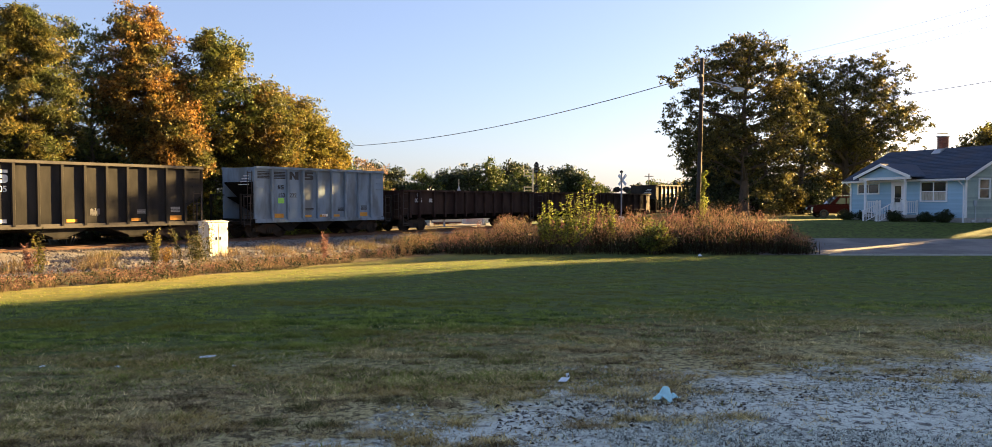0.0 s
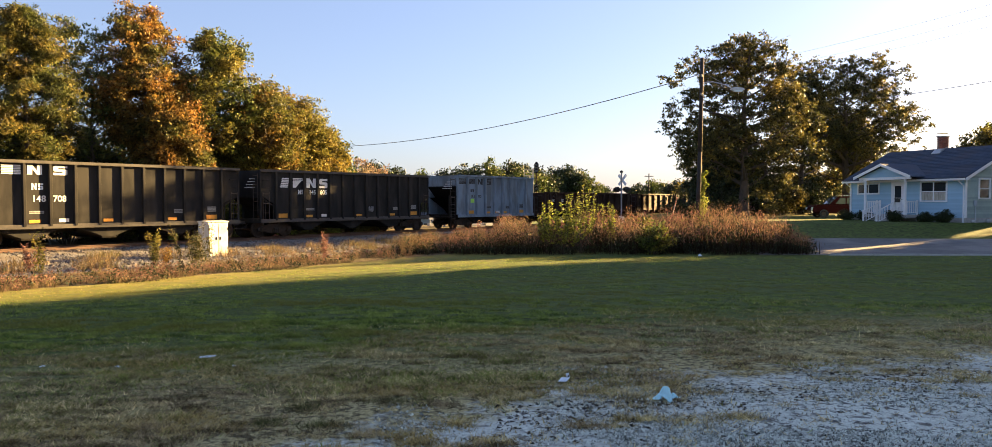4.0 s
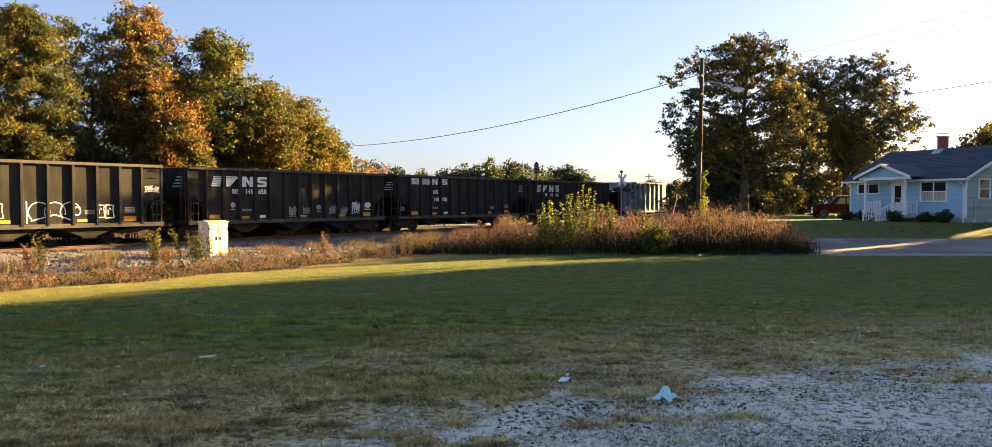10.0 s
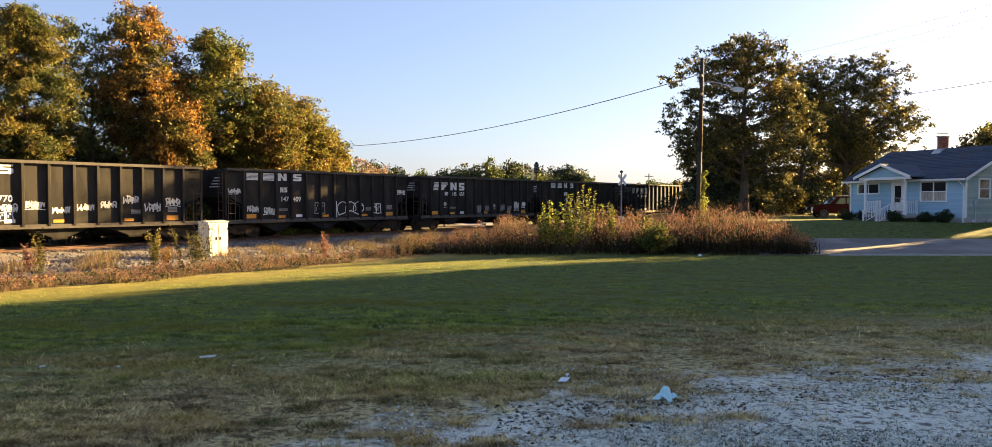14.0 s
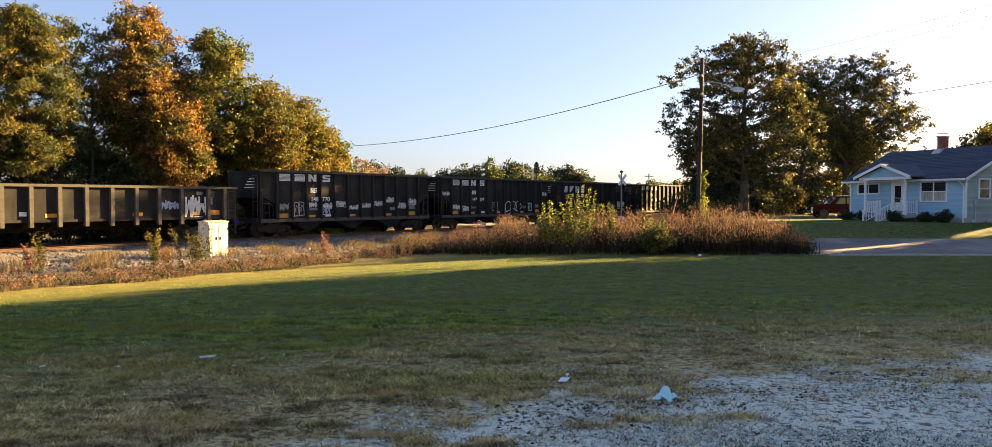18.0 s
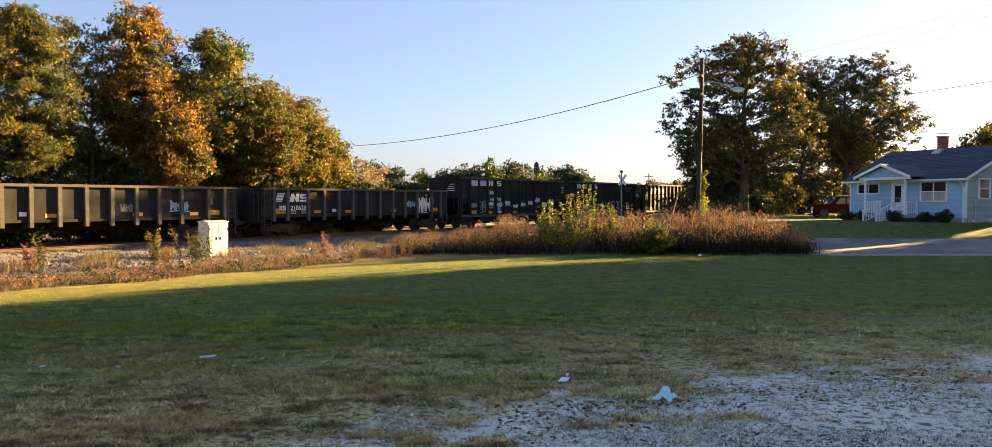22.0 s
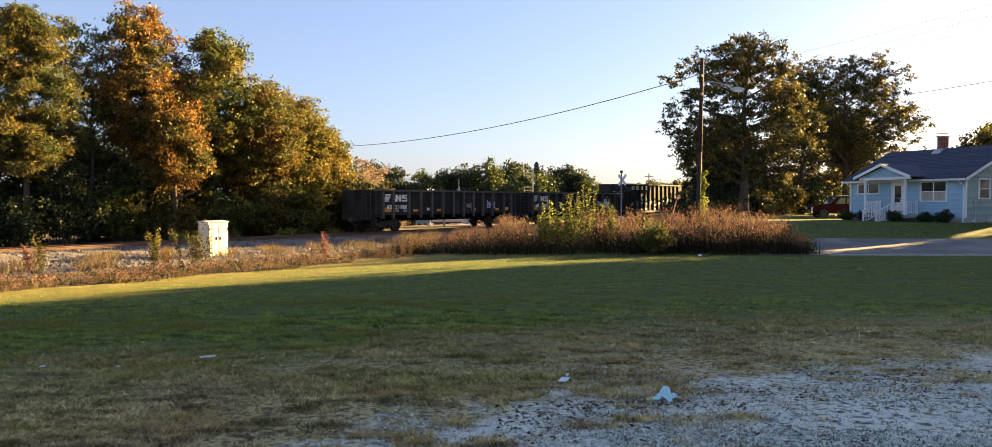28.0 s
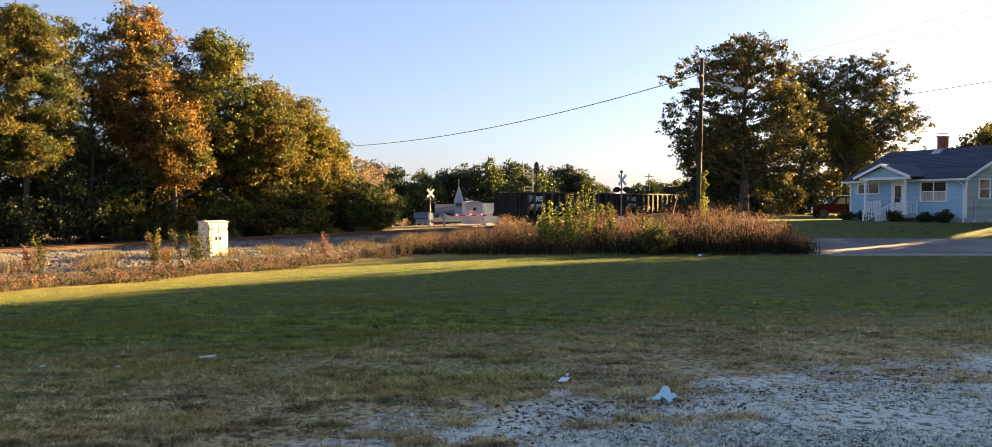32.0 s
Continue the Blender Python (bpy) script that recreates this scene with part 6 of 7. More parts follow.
def build_pole():
    x, y = 11.17, 42.0
    z = float(ground_z(x, y))
    pole = thing("utility_pole", "leaning dark wooden utility pole with vines at its foot", "utility pole", pose(x, y, z))
    H = 9.55 - z
    part("shaft", Mesh().tube((-0.12, 0, -0.3), (0.02, 0, H * 0.5), 0.13, 0.115, 12).tube((0.02, 0, H * 0.5), (0.1, 0, H), 0.115, 0.1, 12), POLEW, pole, smooth=True)
    part("lamp_bracket", Mesh().path([(0.08, 0, 8.9), (0.7, 0, 8.95), (1.5, -0.05, 8.75), (1.75, -0.05, 8.55)], 0.03, 8), ALU, pole)
    part("bracket_stay", Mesh().tube((0.1, 0, 9.5), (1.2, 0, 8.9), 0.008, None, 5), WIREM, pole)
    lamp = part("lamp_head", Mesh().prism([(1.65, 8.5), (1.68, 8.6), (1.95, 8.66), (2.35, 8.6), (2.42, 8.5)], "y", -0.17, 0.07), ALU, pole, "grey street lamp head", bevel=0.02)
    part("lens", Mesh().prism([(1.75, 8.5), (2.35, 8.5), (2.25, 8.4), (1.85, 8.4)], "y", -0.15, 0.05), LENSM, lamp)
    for zz in (8.2, 9.2):
        part("insulator", Mesh().tube((0.02, -0.2, zz), (0.02, -0.2, zz + 0.12), 0.04, 0.05, 8).tube((0.02, -0.1, zz + 0.05), (0.02, -0.2, zz + 0.05), 0.02, None, 6), CABIN, pole)
    rng = np.random.default_rng(77)
    cs = [(rng.normal(-0.1 + 0.012 * k, 0.1), rng.normal(-0.1, 0.12), 0.2 + k * 0.115) for k in range(34)]
    part("vine", leaves(rng, "vine", cs, [0.28 if c[2] < 2.6 else 0.12 for c in cs], 2600, 0.06, L_BUSH), L_BUSH, pole, "climbing green vine")
    w1 = Mesh().path(sag((-23.9, 75.0, 7.28), (x + 0.05, y, 8.68), 1.62), 0.026, 5)
    solo("overhead_cable", w1, WIREM, "thick grey overhead cable sagging across the sky", "cable")
    w2 = Mesh().path(sag((36.7, 95.0, 13.4), (42.5, 60.0, 11.75), 0.35), 0.03, 5)
    solo("overhead_cable", w2, WIREM, "grey overhead cable running past the house", "cable")
    tall = thing("power_line_pole", "tall wooden power pole beyond the house", "utility pole", pose(42.5, 60.0, 0.3))
    part("shaft", Mesh().tube((0, 0, -0.4), (0, 0, 18.3), 0.22, 0.14, 10), POLEW, tall)
    for i, (za, zb) in enumerate(((18.1, 18.15), (17.0, 17.26), (16.4, 16.3))):
        w = Mesh().path(sag((31.0, 90.0, za), (42.5, 60.0, zb), 0.25), 0.012, 4)
        solo("power_line", w, WIREPALE, "thin power line high over the house", "cable", group="power lines")


def build_signal():
    """The railway signal mast far along the line, with its beige ladder frame."""
    x, y = 5.6, 106.0
    z = float(ground_z(x, y))
    s = thing("signal_mast", "tall railway signal with a dark head and beige frame", "railway signal", pose(x, y, z))
    part("mast", Mesh().tube((0, 0, 0), (0, 0, 8.3), 0.1, None, 10), DARKST, s)
    for z0, z1 in ((6.75, 8.25), (4.3, 5.3)):
        head = part("signal_head", Mesh().prism([(-0.3, z0 + 0.2), (-0.2, z0), (0.2, z0), (0.3, z0 + 0.2), (0.3, z1 - 0.25), (0.15, z1), (-0.15, z1), (-0.3, z1 - 0.25)], "y", -0.06, 0.06), LETTERD, s, "dark rounded signal head", bevel=0.02)
        for zz in np.arange(z0 + 0.3, z1 - 0.1, 0.42):
            part("hood", Mesh().tube((0, -0.06, zz), (0, -0.34, zz), 0.15, 0.16, 12, False), LETTERD, head)
            part("lens", Mesh().tube((0, -0.09, zz), (0, -0.06, zz), 0.12, None, 12), LENSM, head)
    part("frame_post", Mesh().box(-0.62, -0.36, -0.1, 0.1, 0, 7.4), BEIGE, s)
    for z0, z1 in ((6.3, 7.3), (3.9, 4.9)):
        part("platform_frame", Mesh().box(-1.75, -1.6, -0.1, 0.1, z0, z1).box(-1.6, -0.62, -0.1, 0.1, z1 - 0.15, z1).box(-1.6, -0.62, -0.1, 0.1, z0, z0 + 0.15).box(-1.6, -0.62, -0.1, 0.1, (z0 + z1) / 2 - 0.05, (z0 + z1) / 2 + 0.05), BEIGE, s)
        part("bracket", Mesh().box(-0.36, -0.1, -0.06, 0.06, z1 - 0.25, z1 - 0.1), DARKST, s)


def vehicle(name, label, m, paint):
    """A boxy estate car; x is forward."""
    c = thing(name, label, "car", m)
    body = Mesh().prism([(-2.35, 0.4), (-2.38, 0.85), (-2.3, 1.05), (2.0, 1.05), (2.32, 0.85), (2.35, 0.45), (1.9, 0.36), (-1.9, 0.36)], "y", -0.9, 0.9)
    part("body", body, paint, c, bevel=0.06)
    part("cabin", Mesh().prism([(-2.28, 1.04), (-2.1, 1.68), (0.35, 1.7), (1.0, 1.04)], "y", -0.8, 0.8), paint, c, bevel=0.05)
    for y in (-0.805, 0.805):
        for x0, x1 in ((-2.0, -1.2), (-1.1, -0.3), (-0.2, 0.55)):
            k = 0.35 if x1 > 0 else 0
            part("side_window", Mesh().prism([(x0, 1.12), (x1, 1.12), (x1 - k, 1.6), (x0, 1.6)], "y", y - 0.01, y + 0.01), GLASS, c)
    part("windscreen", Mesh().prism([(0.98, 1.1), (1.0, 1.12), (0.47, 1.64), (0.43, 1.62)], "y", -0.7, 0.7), GLASS, c)
    part("rear_window", Mesh().prism([(-2.27, 1.12), (-2.24, 1.12), (-2.12, 1.6), (-2.15, 1.6)], "y", -0.68, 0.68), GLASS, c)
    for x in (-1.45, 1.45):
        for y in (-0.86, 0.86):
            w = part("wheel", Mesh().ring((0, 0, 0), (0, 1, 0), 0.34, 0.22, 0.2, 20), RUBBER, c, m=pose(x, y, 0.34))
            part("hubcap", Mesh().tube((0, -0.09, 0), (0, 0.09, 0), 0.16, None, 16), STEEL, w)
    part("bumper", Mesh().box(2.3, 2.42, -0.88, 0.88, 0.42, 0.6), CHROME, c, bevel=0.02)
    part("bumper", Mesh().box(-2.44, -2.34, -0.88, 0.88, 0.42, 0.6), CHROME, c, bevel=0.02)
    for y in (-0.7, 0.7):
        part("headlight", Mesh().box(2.28, 2.36, y - 0.15, y + 0.15, 0.66, 0.84), LENSM, c)
        part("tail_light", Mesh().box(-2.4, -2.34, y - 0.12, y + 0.12, 0.66, 0.95), REDST, c)
    part("roof_rack", Mesh().tube((-1.9, -0.6, 1.76), (0.1, -0.6, 1.76), 0.02, None, 6).tube((-1.9, 0.6, 1.76), (0.1, 0.6, 1.76), 0.02, None, 6), CHROME, c)
    return c


def build_far_side():
    """The bungalow, church and low buildings beyond the crossing."""
    b = thing("relay_bungalow", "silver steel railway relay house by the crossing", "relay house", pose(-2.35, 74.0, -0.7, 0, 0, 14))
    part("body", Mesh().box(-0.75, 0.75, -1.1, 1.1, 0.2, 2.3), SILVER, b, bevel=0.02)
    part("roof_cap", Mesh().prism([(-0.82, 2.3), (0.82, 2.3), (0.0, 2.45)], "y", -1.2, 1.2), SILVER, b)
    part("door", Mesh().box(-0.4, 0.45, -1.14, -1.1, 0.35, 2.1), ALU, b, bevel=0.01)
    part("door_plate", Mesh().box(-0.1, 0.2, -1.16, -1.14, 1.5, 1.8), LETTERD, b)
    b2 = thing("relay_cabinet", "silver steel equipment cabinet beside the relay house", "signal cabinet", pose(-0.55, 76.0, -0.85, 0, 0, 14))
    part("body", Mesh().box(-0.7, 0.7, -0.6, 0.6, 0.4, 2.35), SILVER, b2, bevel=0.02)
    part("legs", Mesh().box(-0.8, -0.6, -0.5, 0.5, 0, 0.4).box(0.6, 0.8, -0.5, 0.5, 0, 0.4), CONC, b2)
    for x in (-0.35, 0.35):
        part("door", Mesh().box(x - 0.33, x + 0.33, -0.63, -0.6, 0.5, 2.25), SILVER, b2, bevel=0.01)
    # church
    gz = float(ground_z(-8.5, 150.0))
    c = thing("church", "small white church with a slim steeple", "church", pose(-8.7, 150.0, gz, 0, 0, 4))
    part("nave_wall", Mesh().prism([(0, 0), (9, 0), (9, 4.2), (4.5, 5.7), (0, 4.2)], "x", -3.0, 2.6), FARROOF, c)
    for y0, y1 in ((-0.4, 4.5), (9.4, 4.5)):
        part("roof_slope", Mesh().prism([(y0, 4.05), (y0, 4.25), (y1, 5.95), (y1, 5.75)], "x", -3.3, 2.9), FARROOF, c)
    part("tower", Mesh().box(0.45, 2.35, -1.6, 0.0, 0, 5.4), FARWALL, c)
    part("belfry", Mesh().box(0.4, 2.4, -1.65, 0.05, 5.4, 6.6), FARWALL, c)
    part("louvre", Mesh().box(0.8, 2.0, -1.7, -1.65, 5.55, 6.2), SHINGLE, c)
    part("spire", Mesh().tube((1.4, -0.8, 6.6), (1.4, -0.8, 9.6), 0.95, 0.05, 8), FARWALL, c)
    part("finial", Mesh().tube((1.4, -0.8, 9.5), (1.4, -0.8, 10.9), 0.06, None, 5), BEIGE, c)
    for x in (-2.2, -0.9):
        part("church_window", Mesh().box(x - 0.35, x + 0.35, -0.05, 0.0, 1.6, 3.2), GLASS, c)
    # low houses
    for x, y, w, h, lab in ((-12.2, 140.0, 5.0, 3.6, "low house with a pale metal roof beyond the crossing"), (-8.4, 132.0, 4.6, 2.9, "small brick-red shed with a pale roof beyond the crossing")):
        s = thing("far_house", lab, "house", pose(x, y, float(ground_z(x, y)), 0, 0, 6))
        part("wall", Mesh().box(-w / 2, w / 2, 0, 6, 0, h - 0.1), SIDEGRN if y > 135 else BRICK, s)
        for y0, y1 in ((-0.5, 3), (6.5, 3)):
            part("roof", Mesh().prism([(y0, h - 0.25), (y0, h - 0.1), (y1, h + 0.9), (y1, h + 0.75)], "x", -w / 2 - 0.4, w / 2 + 0.4), FARROOF, s)
        for k in range(4):
            xx = -w / 2 + (k + 0.5) * w / 4
            part("window", Mesh().box(xx - 0.35, xx + 0.35, -0.04, 0.0, 1.4, 2.5), GLASS if k != 2 else FARWALL, s)
        part("porch_rail", Mesh().box(-w / 2, w / 2, -1.2, -1.15, 0.6, 1.5), FARROOF, s)
    pole2 = thing("far_utility_pole", "distant utility pole with a short crossarm", "utility pole", pose(31.0, 155.0, float(ground_z(31.0, 155.0))))
    part("shaft", Mesh().tube((0, 0, 0), (0, 0, 9.6), 0.14, 0.1, 8), POLEW, pole2)
    part("crossarm", Mesh().box(-0.9, 0.9, -0.06, 0.06, 9.0, 9.15), POLEW, pole2)


def litter():
    rng = np.random.default_rng(9)

    def rag(name, label, x, y, w, h, hgt, material, n=9, category="litter"):
        z = float(ground_z(x, y))
        vs, fs = [], []
        for j in range(n):
            for i in range(n):
                a, b = i / (n - 1) - 0.5, j / (n - 1) - 0.5
                k = max(0.0, 1 - (2 * math.hypot(a, b)) ** 2)
                lump = float(value_noise(i + x * 7, j + y * 3, 2.6, 4))
                vs.append((a * w * (1 + rng.normal(0, 0.12)), b * h * (1 + rng.normal(0, 0.12)), 0.006 + hgt * k * lump ** 1.3 * 1.5 + abs(rng.normal(0, hgt * 0.06))))
        for j in range(n - 1):
            for i in range(n - 1):
                fs.append((j * n + i, j * n + i + 1, (j + 1) * n + i + 1, (j + 1) * n + i))
        m = Mesh().add(vs, fs)
        ob = solo(name, m, material, label, category, pose(x, y, z, 0, 0, rng.uniform(-30, 30)), smooth=False)
        so = ob.modifiers.new("thickness", "SOLIDIFY")
        so.thickness = 0.004
        return ob
    # a cloth dropped in a soft peak with lobes round its foot
    vs, fs, rings, spokes = [(0.0, 0.0, 0.128)], [], 12, 40
    for j in range(1, rings + 1):
        k = j / rings
        for i in range(spokes):
            a = 2 * math.pi * i / spokes
            reach = 0.07 + 0.05 * abs(math.cos(a)) ** 2 + 0.022 * math.sin(3 * a + 0.4) + 0.012 * math.sin(7 * a)
            x, y = reach * k * math.cos(a), reach * k * 0.85 * math.sin(a)
            hump = 0.105 * math.exp(-((x + 0.012) / 0.04) ** 4 - (y / 0.05) ** 4)
            wing = 0.03 * math.exp(-((abs(x) - 0.075) / 0.03) ** 2) * (1 + 0.5 * math.sin(9 * y * 10))
            z = 0.006 + hump + wing + 0.018 * (1 - k) + 0.012 * k * max(0.0, math.sin(5 * a + 1)) + rng.normal(0, 0.0025)
            vs.append((x + rng.normal(0, 0.002), y, max(0.004, z)))
    for i in range(spokes):
        fs.append((0, 1 + i, 1 + (i + 1) % spokes))
        for j in range(rings - 1):
            p, q = 1 + j * spokes, 1 + (j + 1) * spokes
            fs.append((p + i, q + i, q + (i + 1) % spokes, p + (i + 1) % spokes))
    cloth = solo("crumpled_cloth", Mesh().add(vs, fs), CLOTH, "crumpled pale blue cloth on the gravel", "litter", pose(1.545, 6.85, float(ground_z(1.545, 6.85)), 0, 0, 15), smooth=True)
    cloth.modifiers.new("thickness", "SOLIDIFY").thickness = 0.003
    scrap = thing("torn_paper", "folded white paper scrap with dark print", "litter", pose(0.68, 7.6, float(ground_z(0.68, 7.6)) + 0.012, 0, 0, -14))
    part("flat_fold", Mesh().add([(-0.055, -0.03, 0.004), (0.03, -0.05, 0.01), (0.055, 0.03, 0.035), (-0.03, 0.05, 0.03)], [(0, 1, 2), (0, 2, 3)]), PAPER, scrap).modifiers.new("thickness", "SOLIDIFY").thickness = 0.003
    part("raised_fold", Mesh().add([(0.025, 0.02, 0.03), (0.055, 0.03, 0.035), (0.042, 0.045, 0.08), (0.015, 0.035, 0.075)], [(0, 1, 2, 3)]), PAPER, scrap).modifiers.new("thickness", "SOLIDIFY").thickness = 0.003
    part("dark_print", Mesh().add([(0.035, 0.016, 0.04), (0.05, 0.021, 0.042), (0.046, 0.026, 0.06), (0.036, 0.022, 0.058)], [(0, 1, 2, 3)]), LETTERD, scrap, "dark printing on the paper").modifiers.new("thickness", "SOLIDIFY").thickness = 0.002
    rag("flat_paper", "flat pale paper scrap in the grass", -3.49, 9.2, 0.17, 0.1, 0.015, PAPER, 5)
    rag("paper_scrap", "tiny white scrap in the grass", -4.28, 8.6, 0.06, 0.05, 0.02, PAPER, 4)
    rag("paper_scrap", "tiny white scrap in the grass", -5.2, 8.7, 0.06, 0.05, 0.015, PAPER, 4)
    rag("paper_scrap", "tiny white scrap in the grass", -2.95, 8.55, 0.05, 0.05, 0.02, PAPER, 4)
    rag("white_bag", "small white bag at the foot of the weeds", 9.1, 34.0, 0.2, 0.15, 0.1, PAPER, 5)


build_cabinet()
crossing_signal(9.85, 60.0, 128, 4.65, "silver crossing signal with white crossbuck and black lamps")
crossing_signal(-6.46, 75.0, 38, 3.75, "silver crossing signal with white crossbuck beyond the track")
guy_marker()
gate(-4.85, 71.5, 0, 1, "red and white crossing gate, lowered, with red lamps")
build_pole()
build_signal()
vehicle("parked_estate_car", "dark red estate car parked beside the house", pose(27.5, 61.2, float(ground_z(27.5, 61.2)), 0, 0, 174), CARRED)
build_far_side()
litter()


# ---- weeds and grass ----
def blades(rng, name, x, y, z, h, lean, wid, material):
    """One tapered blade per point, three corners each, bent over by lean."""
    n = len(x)
    a = rng.uniform(0, 2 * np.pi, n)
    dx, dy = np.cos(a), np.sin(a)
    b = rng.uniform(0, 2 * np.pi, n)
    p = np.stack([x, y, z], -1)
    side = np.stack([dx, dy, np.zeros(n)], -1) * (wid / 2)[:, None]
    tip = p + np.stack([np.cos(b) * lean * h, np.sin(b) * lean * h, h], -1)
    return quads(name, np.stack([p - side, p + side, tip], 1).reshape(-1, 3), material, 3)


def build_weed_patch():
    rng = np.random.default_rng(21)
    # stalks with seed heads over a long strip before the street
    n = 1900
    k = rng.uniform(0, 1, n)
    x = -4.6 + k * 19.4
    y = 34.6 + rng.uniform(0, 1, n) ** 0.8 * (2.5 + 7 * np.sin(np.pi * np.clip(k, 0.02, 0.98)) ** 0.5)
    z = ground_z(x, y)
    h = (0.75 + 0.85 * smooth01(0.0, 0.3, k)) * rng.uniform(0.6, 1.28, n) + 0.35 * np.exp(-((x - 11.8) / 1.6) ** 2)
    h = h * (1 - 0.45 * smooth01(0.9, 1.0, k))
    lump = 0.75 + 0.25 * np.sin(x * 2.1) * np.sin(x * 0.83 + 1) + 0.15 * np.sin(x * 5.3)
    h = (h * lump + 0.4 * smooth01(0.35, 0.6, k) * (1 - smooth01(0.93, 1.0, k))) * 0.94
    m9 = n * 9
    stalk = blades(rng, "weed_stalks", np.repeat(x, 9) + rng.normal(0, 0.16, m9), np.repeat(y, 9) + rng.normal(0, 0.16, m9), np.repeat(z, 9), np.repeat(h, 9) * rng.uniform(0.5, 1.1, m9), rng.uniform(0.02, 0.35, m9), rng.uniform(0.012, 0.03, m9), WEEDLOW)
    patch = tagged(new("weed_patch", stalk), "tall rusty dry weeds and seed heads beside the street", "weeds", kind="stuff")
    cs = np.stack([x + rng.normal(0, 0.1, n), y, z + h * rng.uniform(0.66, 1.0, n)], -1)
    part("seed_heads", leaves(rng, "seed_heads", cs, 0.24, 34000, 0.05, WEED, 1.5, narrow=0.3), WEED, patch)
    m6 = n * 10
    ph = np.repeat(h, 10)
    plume = blades(rng, "plumes", np.repeat(x, 10) + rng.normal(0, 0.2, m6), np.repeat(y, 10) + rng.normal(0, 0.2, m6), np.repeat(z, 10) + ph * rng.uniform(0.38, 0.86, m6), ph * rng.uniform(0.06, 0.2, m6), rng.uniform(0.0, 1.6, m6), rng.uniform(0.02, 0.05, m6), PLUME)
    part("plumes", plume, PLUME, patch)
    # near-black leaves low down paint in the shade beneath the seed heads
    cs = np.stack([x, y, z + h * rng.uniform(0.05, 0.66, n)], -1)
    part("shade_dark_leaves", leaves(rng, "shade_dark_leaves", cs, 0.33, 60000, 0.06, L_SHRUB, 1.2, narrow=0.35), L_SHRUB, patch)
    # green saplings in the patch
    for i, (sx_, sy_, hh, ww, shoots) in enumerate(((2.4, 35.7, 2.4, 1.0, 8), (3.1, 35.6, 2.7, 1.2, 11), (4.0, 35.7, 3.05, 1.3, 11), (5.5, 36.2, 2.35, 0.8, 6), (3.2, 35.2, 1.8, 1.9, 12))):
        r2 = np.random.default_rng(300 + i)
        ob = thing("sapling", "leafy bright green sapling shoots above the weeds", "sapling", pose(sx_, sy_, float(ground_z(sx_, sy_))), group="saplings in the weeds")
        pairs = []
        for q in range(shoots):
            a = r2.uniform(0, 6.28)
            lean = r2.uniform(0.15, 1.0)
            tip = Vector((math.cos(a) * ww * 0.75 * lean, math.sin(a) * ww * 0.3 * lean, hh * r2.uniform(0.55, 1.03)))
            bend = tip * 0.5 + Vector((tip.x * 0.25, 0, -hh * 0.04))
            stem = [Vector((r2.normal(0, 0.08), r2.normal(0, 0.08), 0)), bend, tip]
            part("shoot", Mesh().path(stem, 0.011, 5), BARK, ob)
            for g in np.linspace(0.42, 1.0, 20):
                p_ = stem[0] * (1 - g) ** 2 + bend * 2 * g * (1 - g) + tip * g * g
                for _ in range(4):
                    out = Vector((r2.normal(), r2.normal(), r2.uniform(-0.2, 0.9))).normalized() * r2.uniform(0.13, 0.25) * (1.15 - 0.55 * g)
                    side = out.cross(Vector((r2.normal(), r2.normal(), r2.normal()))).normalized() * out.length * 0.24
                    pairs += [p_, p_ + out * 0.45 + side, p_ + out, p_ + out * 0.45 - side]
        part("foliage", quads("foliage", [tuple(v) for v in pairs], L_BUSH), L_BUSH, ob)
    bush("dark_bush", "dark green bush standing in the weeds", 7.3, 35.0, 1.85, 1.7, L_GREEN, 310, 3500, 0.06, "bush", 0.25)
    # straw-coloured fringe along the gravel
    n = 56000
    s = rng.uniform(-22, 30, n)
    o = 15.0 - 4.4 * rng.uniform(0, 1, n) ** 0.8 + 0.25 * np.sin(s * 1.9)
    x, y = T0.x + TDIR.x * s + TNRM.x * o, T0.y + TDIR.y * s + TNRM.y * o
    keep = (x > -22) & (x < -3.6) & (rng.uniform(0, 1, n) < 0.1 + 0.9 * smooth01(0.42, 0.68, value_noise(s, o, 1.1, 16))) & (rng.uniform(0, 1, n) < 0.15 + 0.85 * smooth01(10.6, 13.4, o))
    x, y, s = x[keep], y[keep], s[keep]
    n = len(x)
    tall = 0.5 + 0.5 * np.clip(np.sin(s * 1.7) + np.sin(s * 0.63 + 1), -0.6, 1.6)
    fr = blades(rng, "straw_fringe", x, y, ground_z(x, y) - 0.05, rng.uniform(0.05, 0.29, n) * tall, rng.uniform(0.15, 1.1, n), rng.uniform(0.01, 0.028, n), STRAW)
    tagged(new("straw_fringe", fr), "straw-coloured dry grass along the gravel edge", "grass", kind="stuff")
    # low weeds scattered over the gravel shelf
    n = 11000
    s = -22 + 44 * rng.uniform(0, 1, n) ** 1.5
    c = np.round(s * 0.8) * 37.7 % 5.0
    o = 4.8 + c + rng.normal(0, 0.35, n)
    x, y = T0.x + TDIR.x * s + TNRM.x * o, T0.y + TDIR.y * s + TNRM.y * o
    fr = blades(rng, "gravel_weeds", x, y, np.full(n, -0.72), rng.uniform(0.08, 0.5, n), rng.uniform(0.1, 0.7, n), rng.uniform(0.015, 0.035, n), STRAW)
    tagged(new("gravel_weeds", fr), "sparse dry weeds growing through the gravel", "weeds", kind="stuff")
    # a band of low brown weeds between the gravel and the lawn
    n = 34000
    s = rng.uniform(-22, 16, n)
    o = rng.uniform(9.8, 15.0, n) + 0.3 * np.sin(s * 1.3)
    thick = value_noise(s, o * 1.5, 1.1, 15)
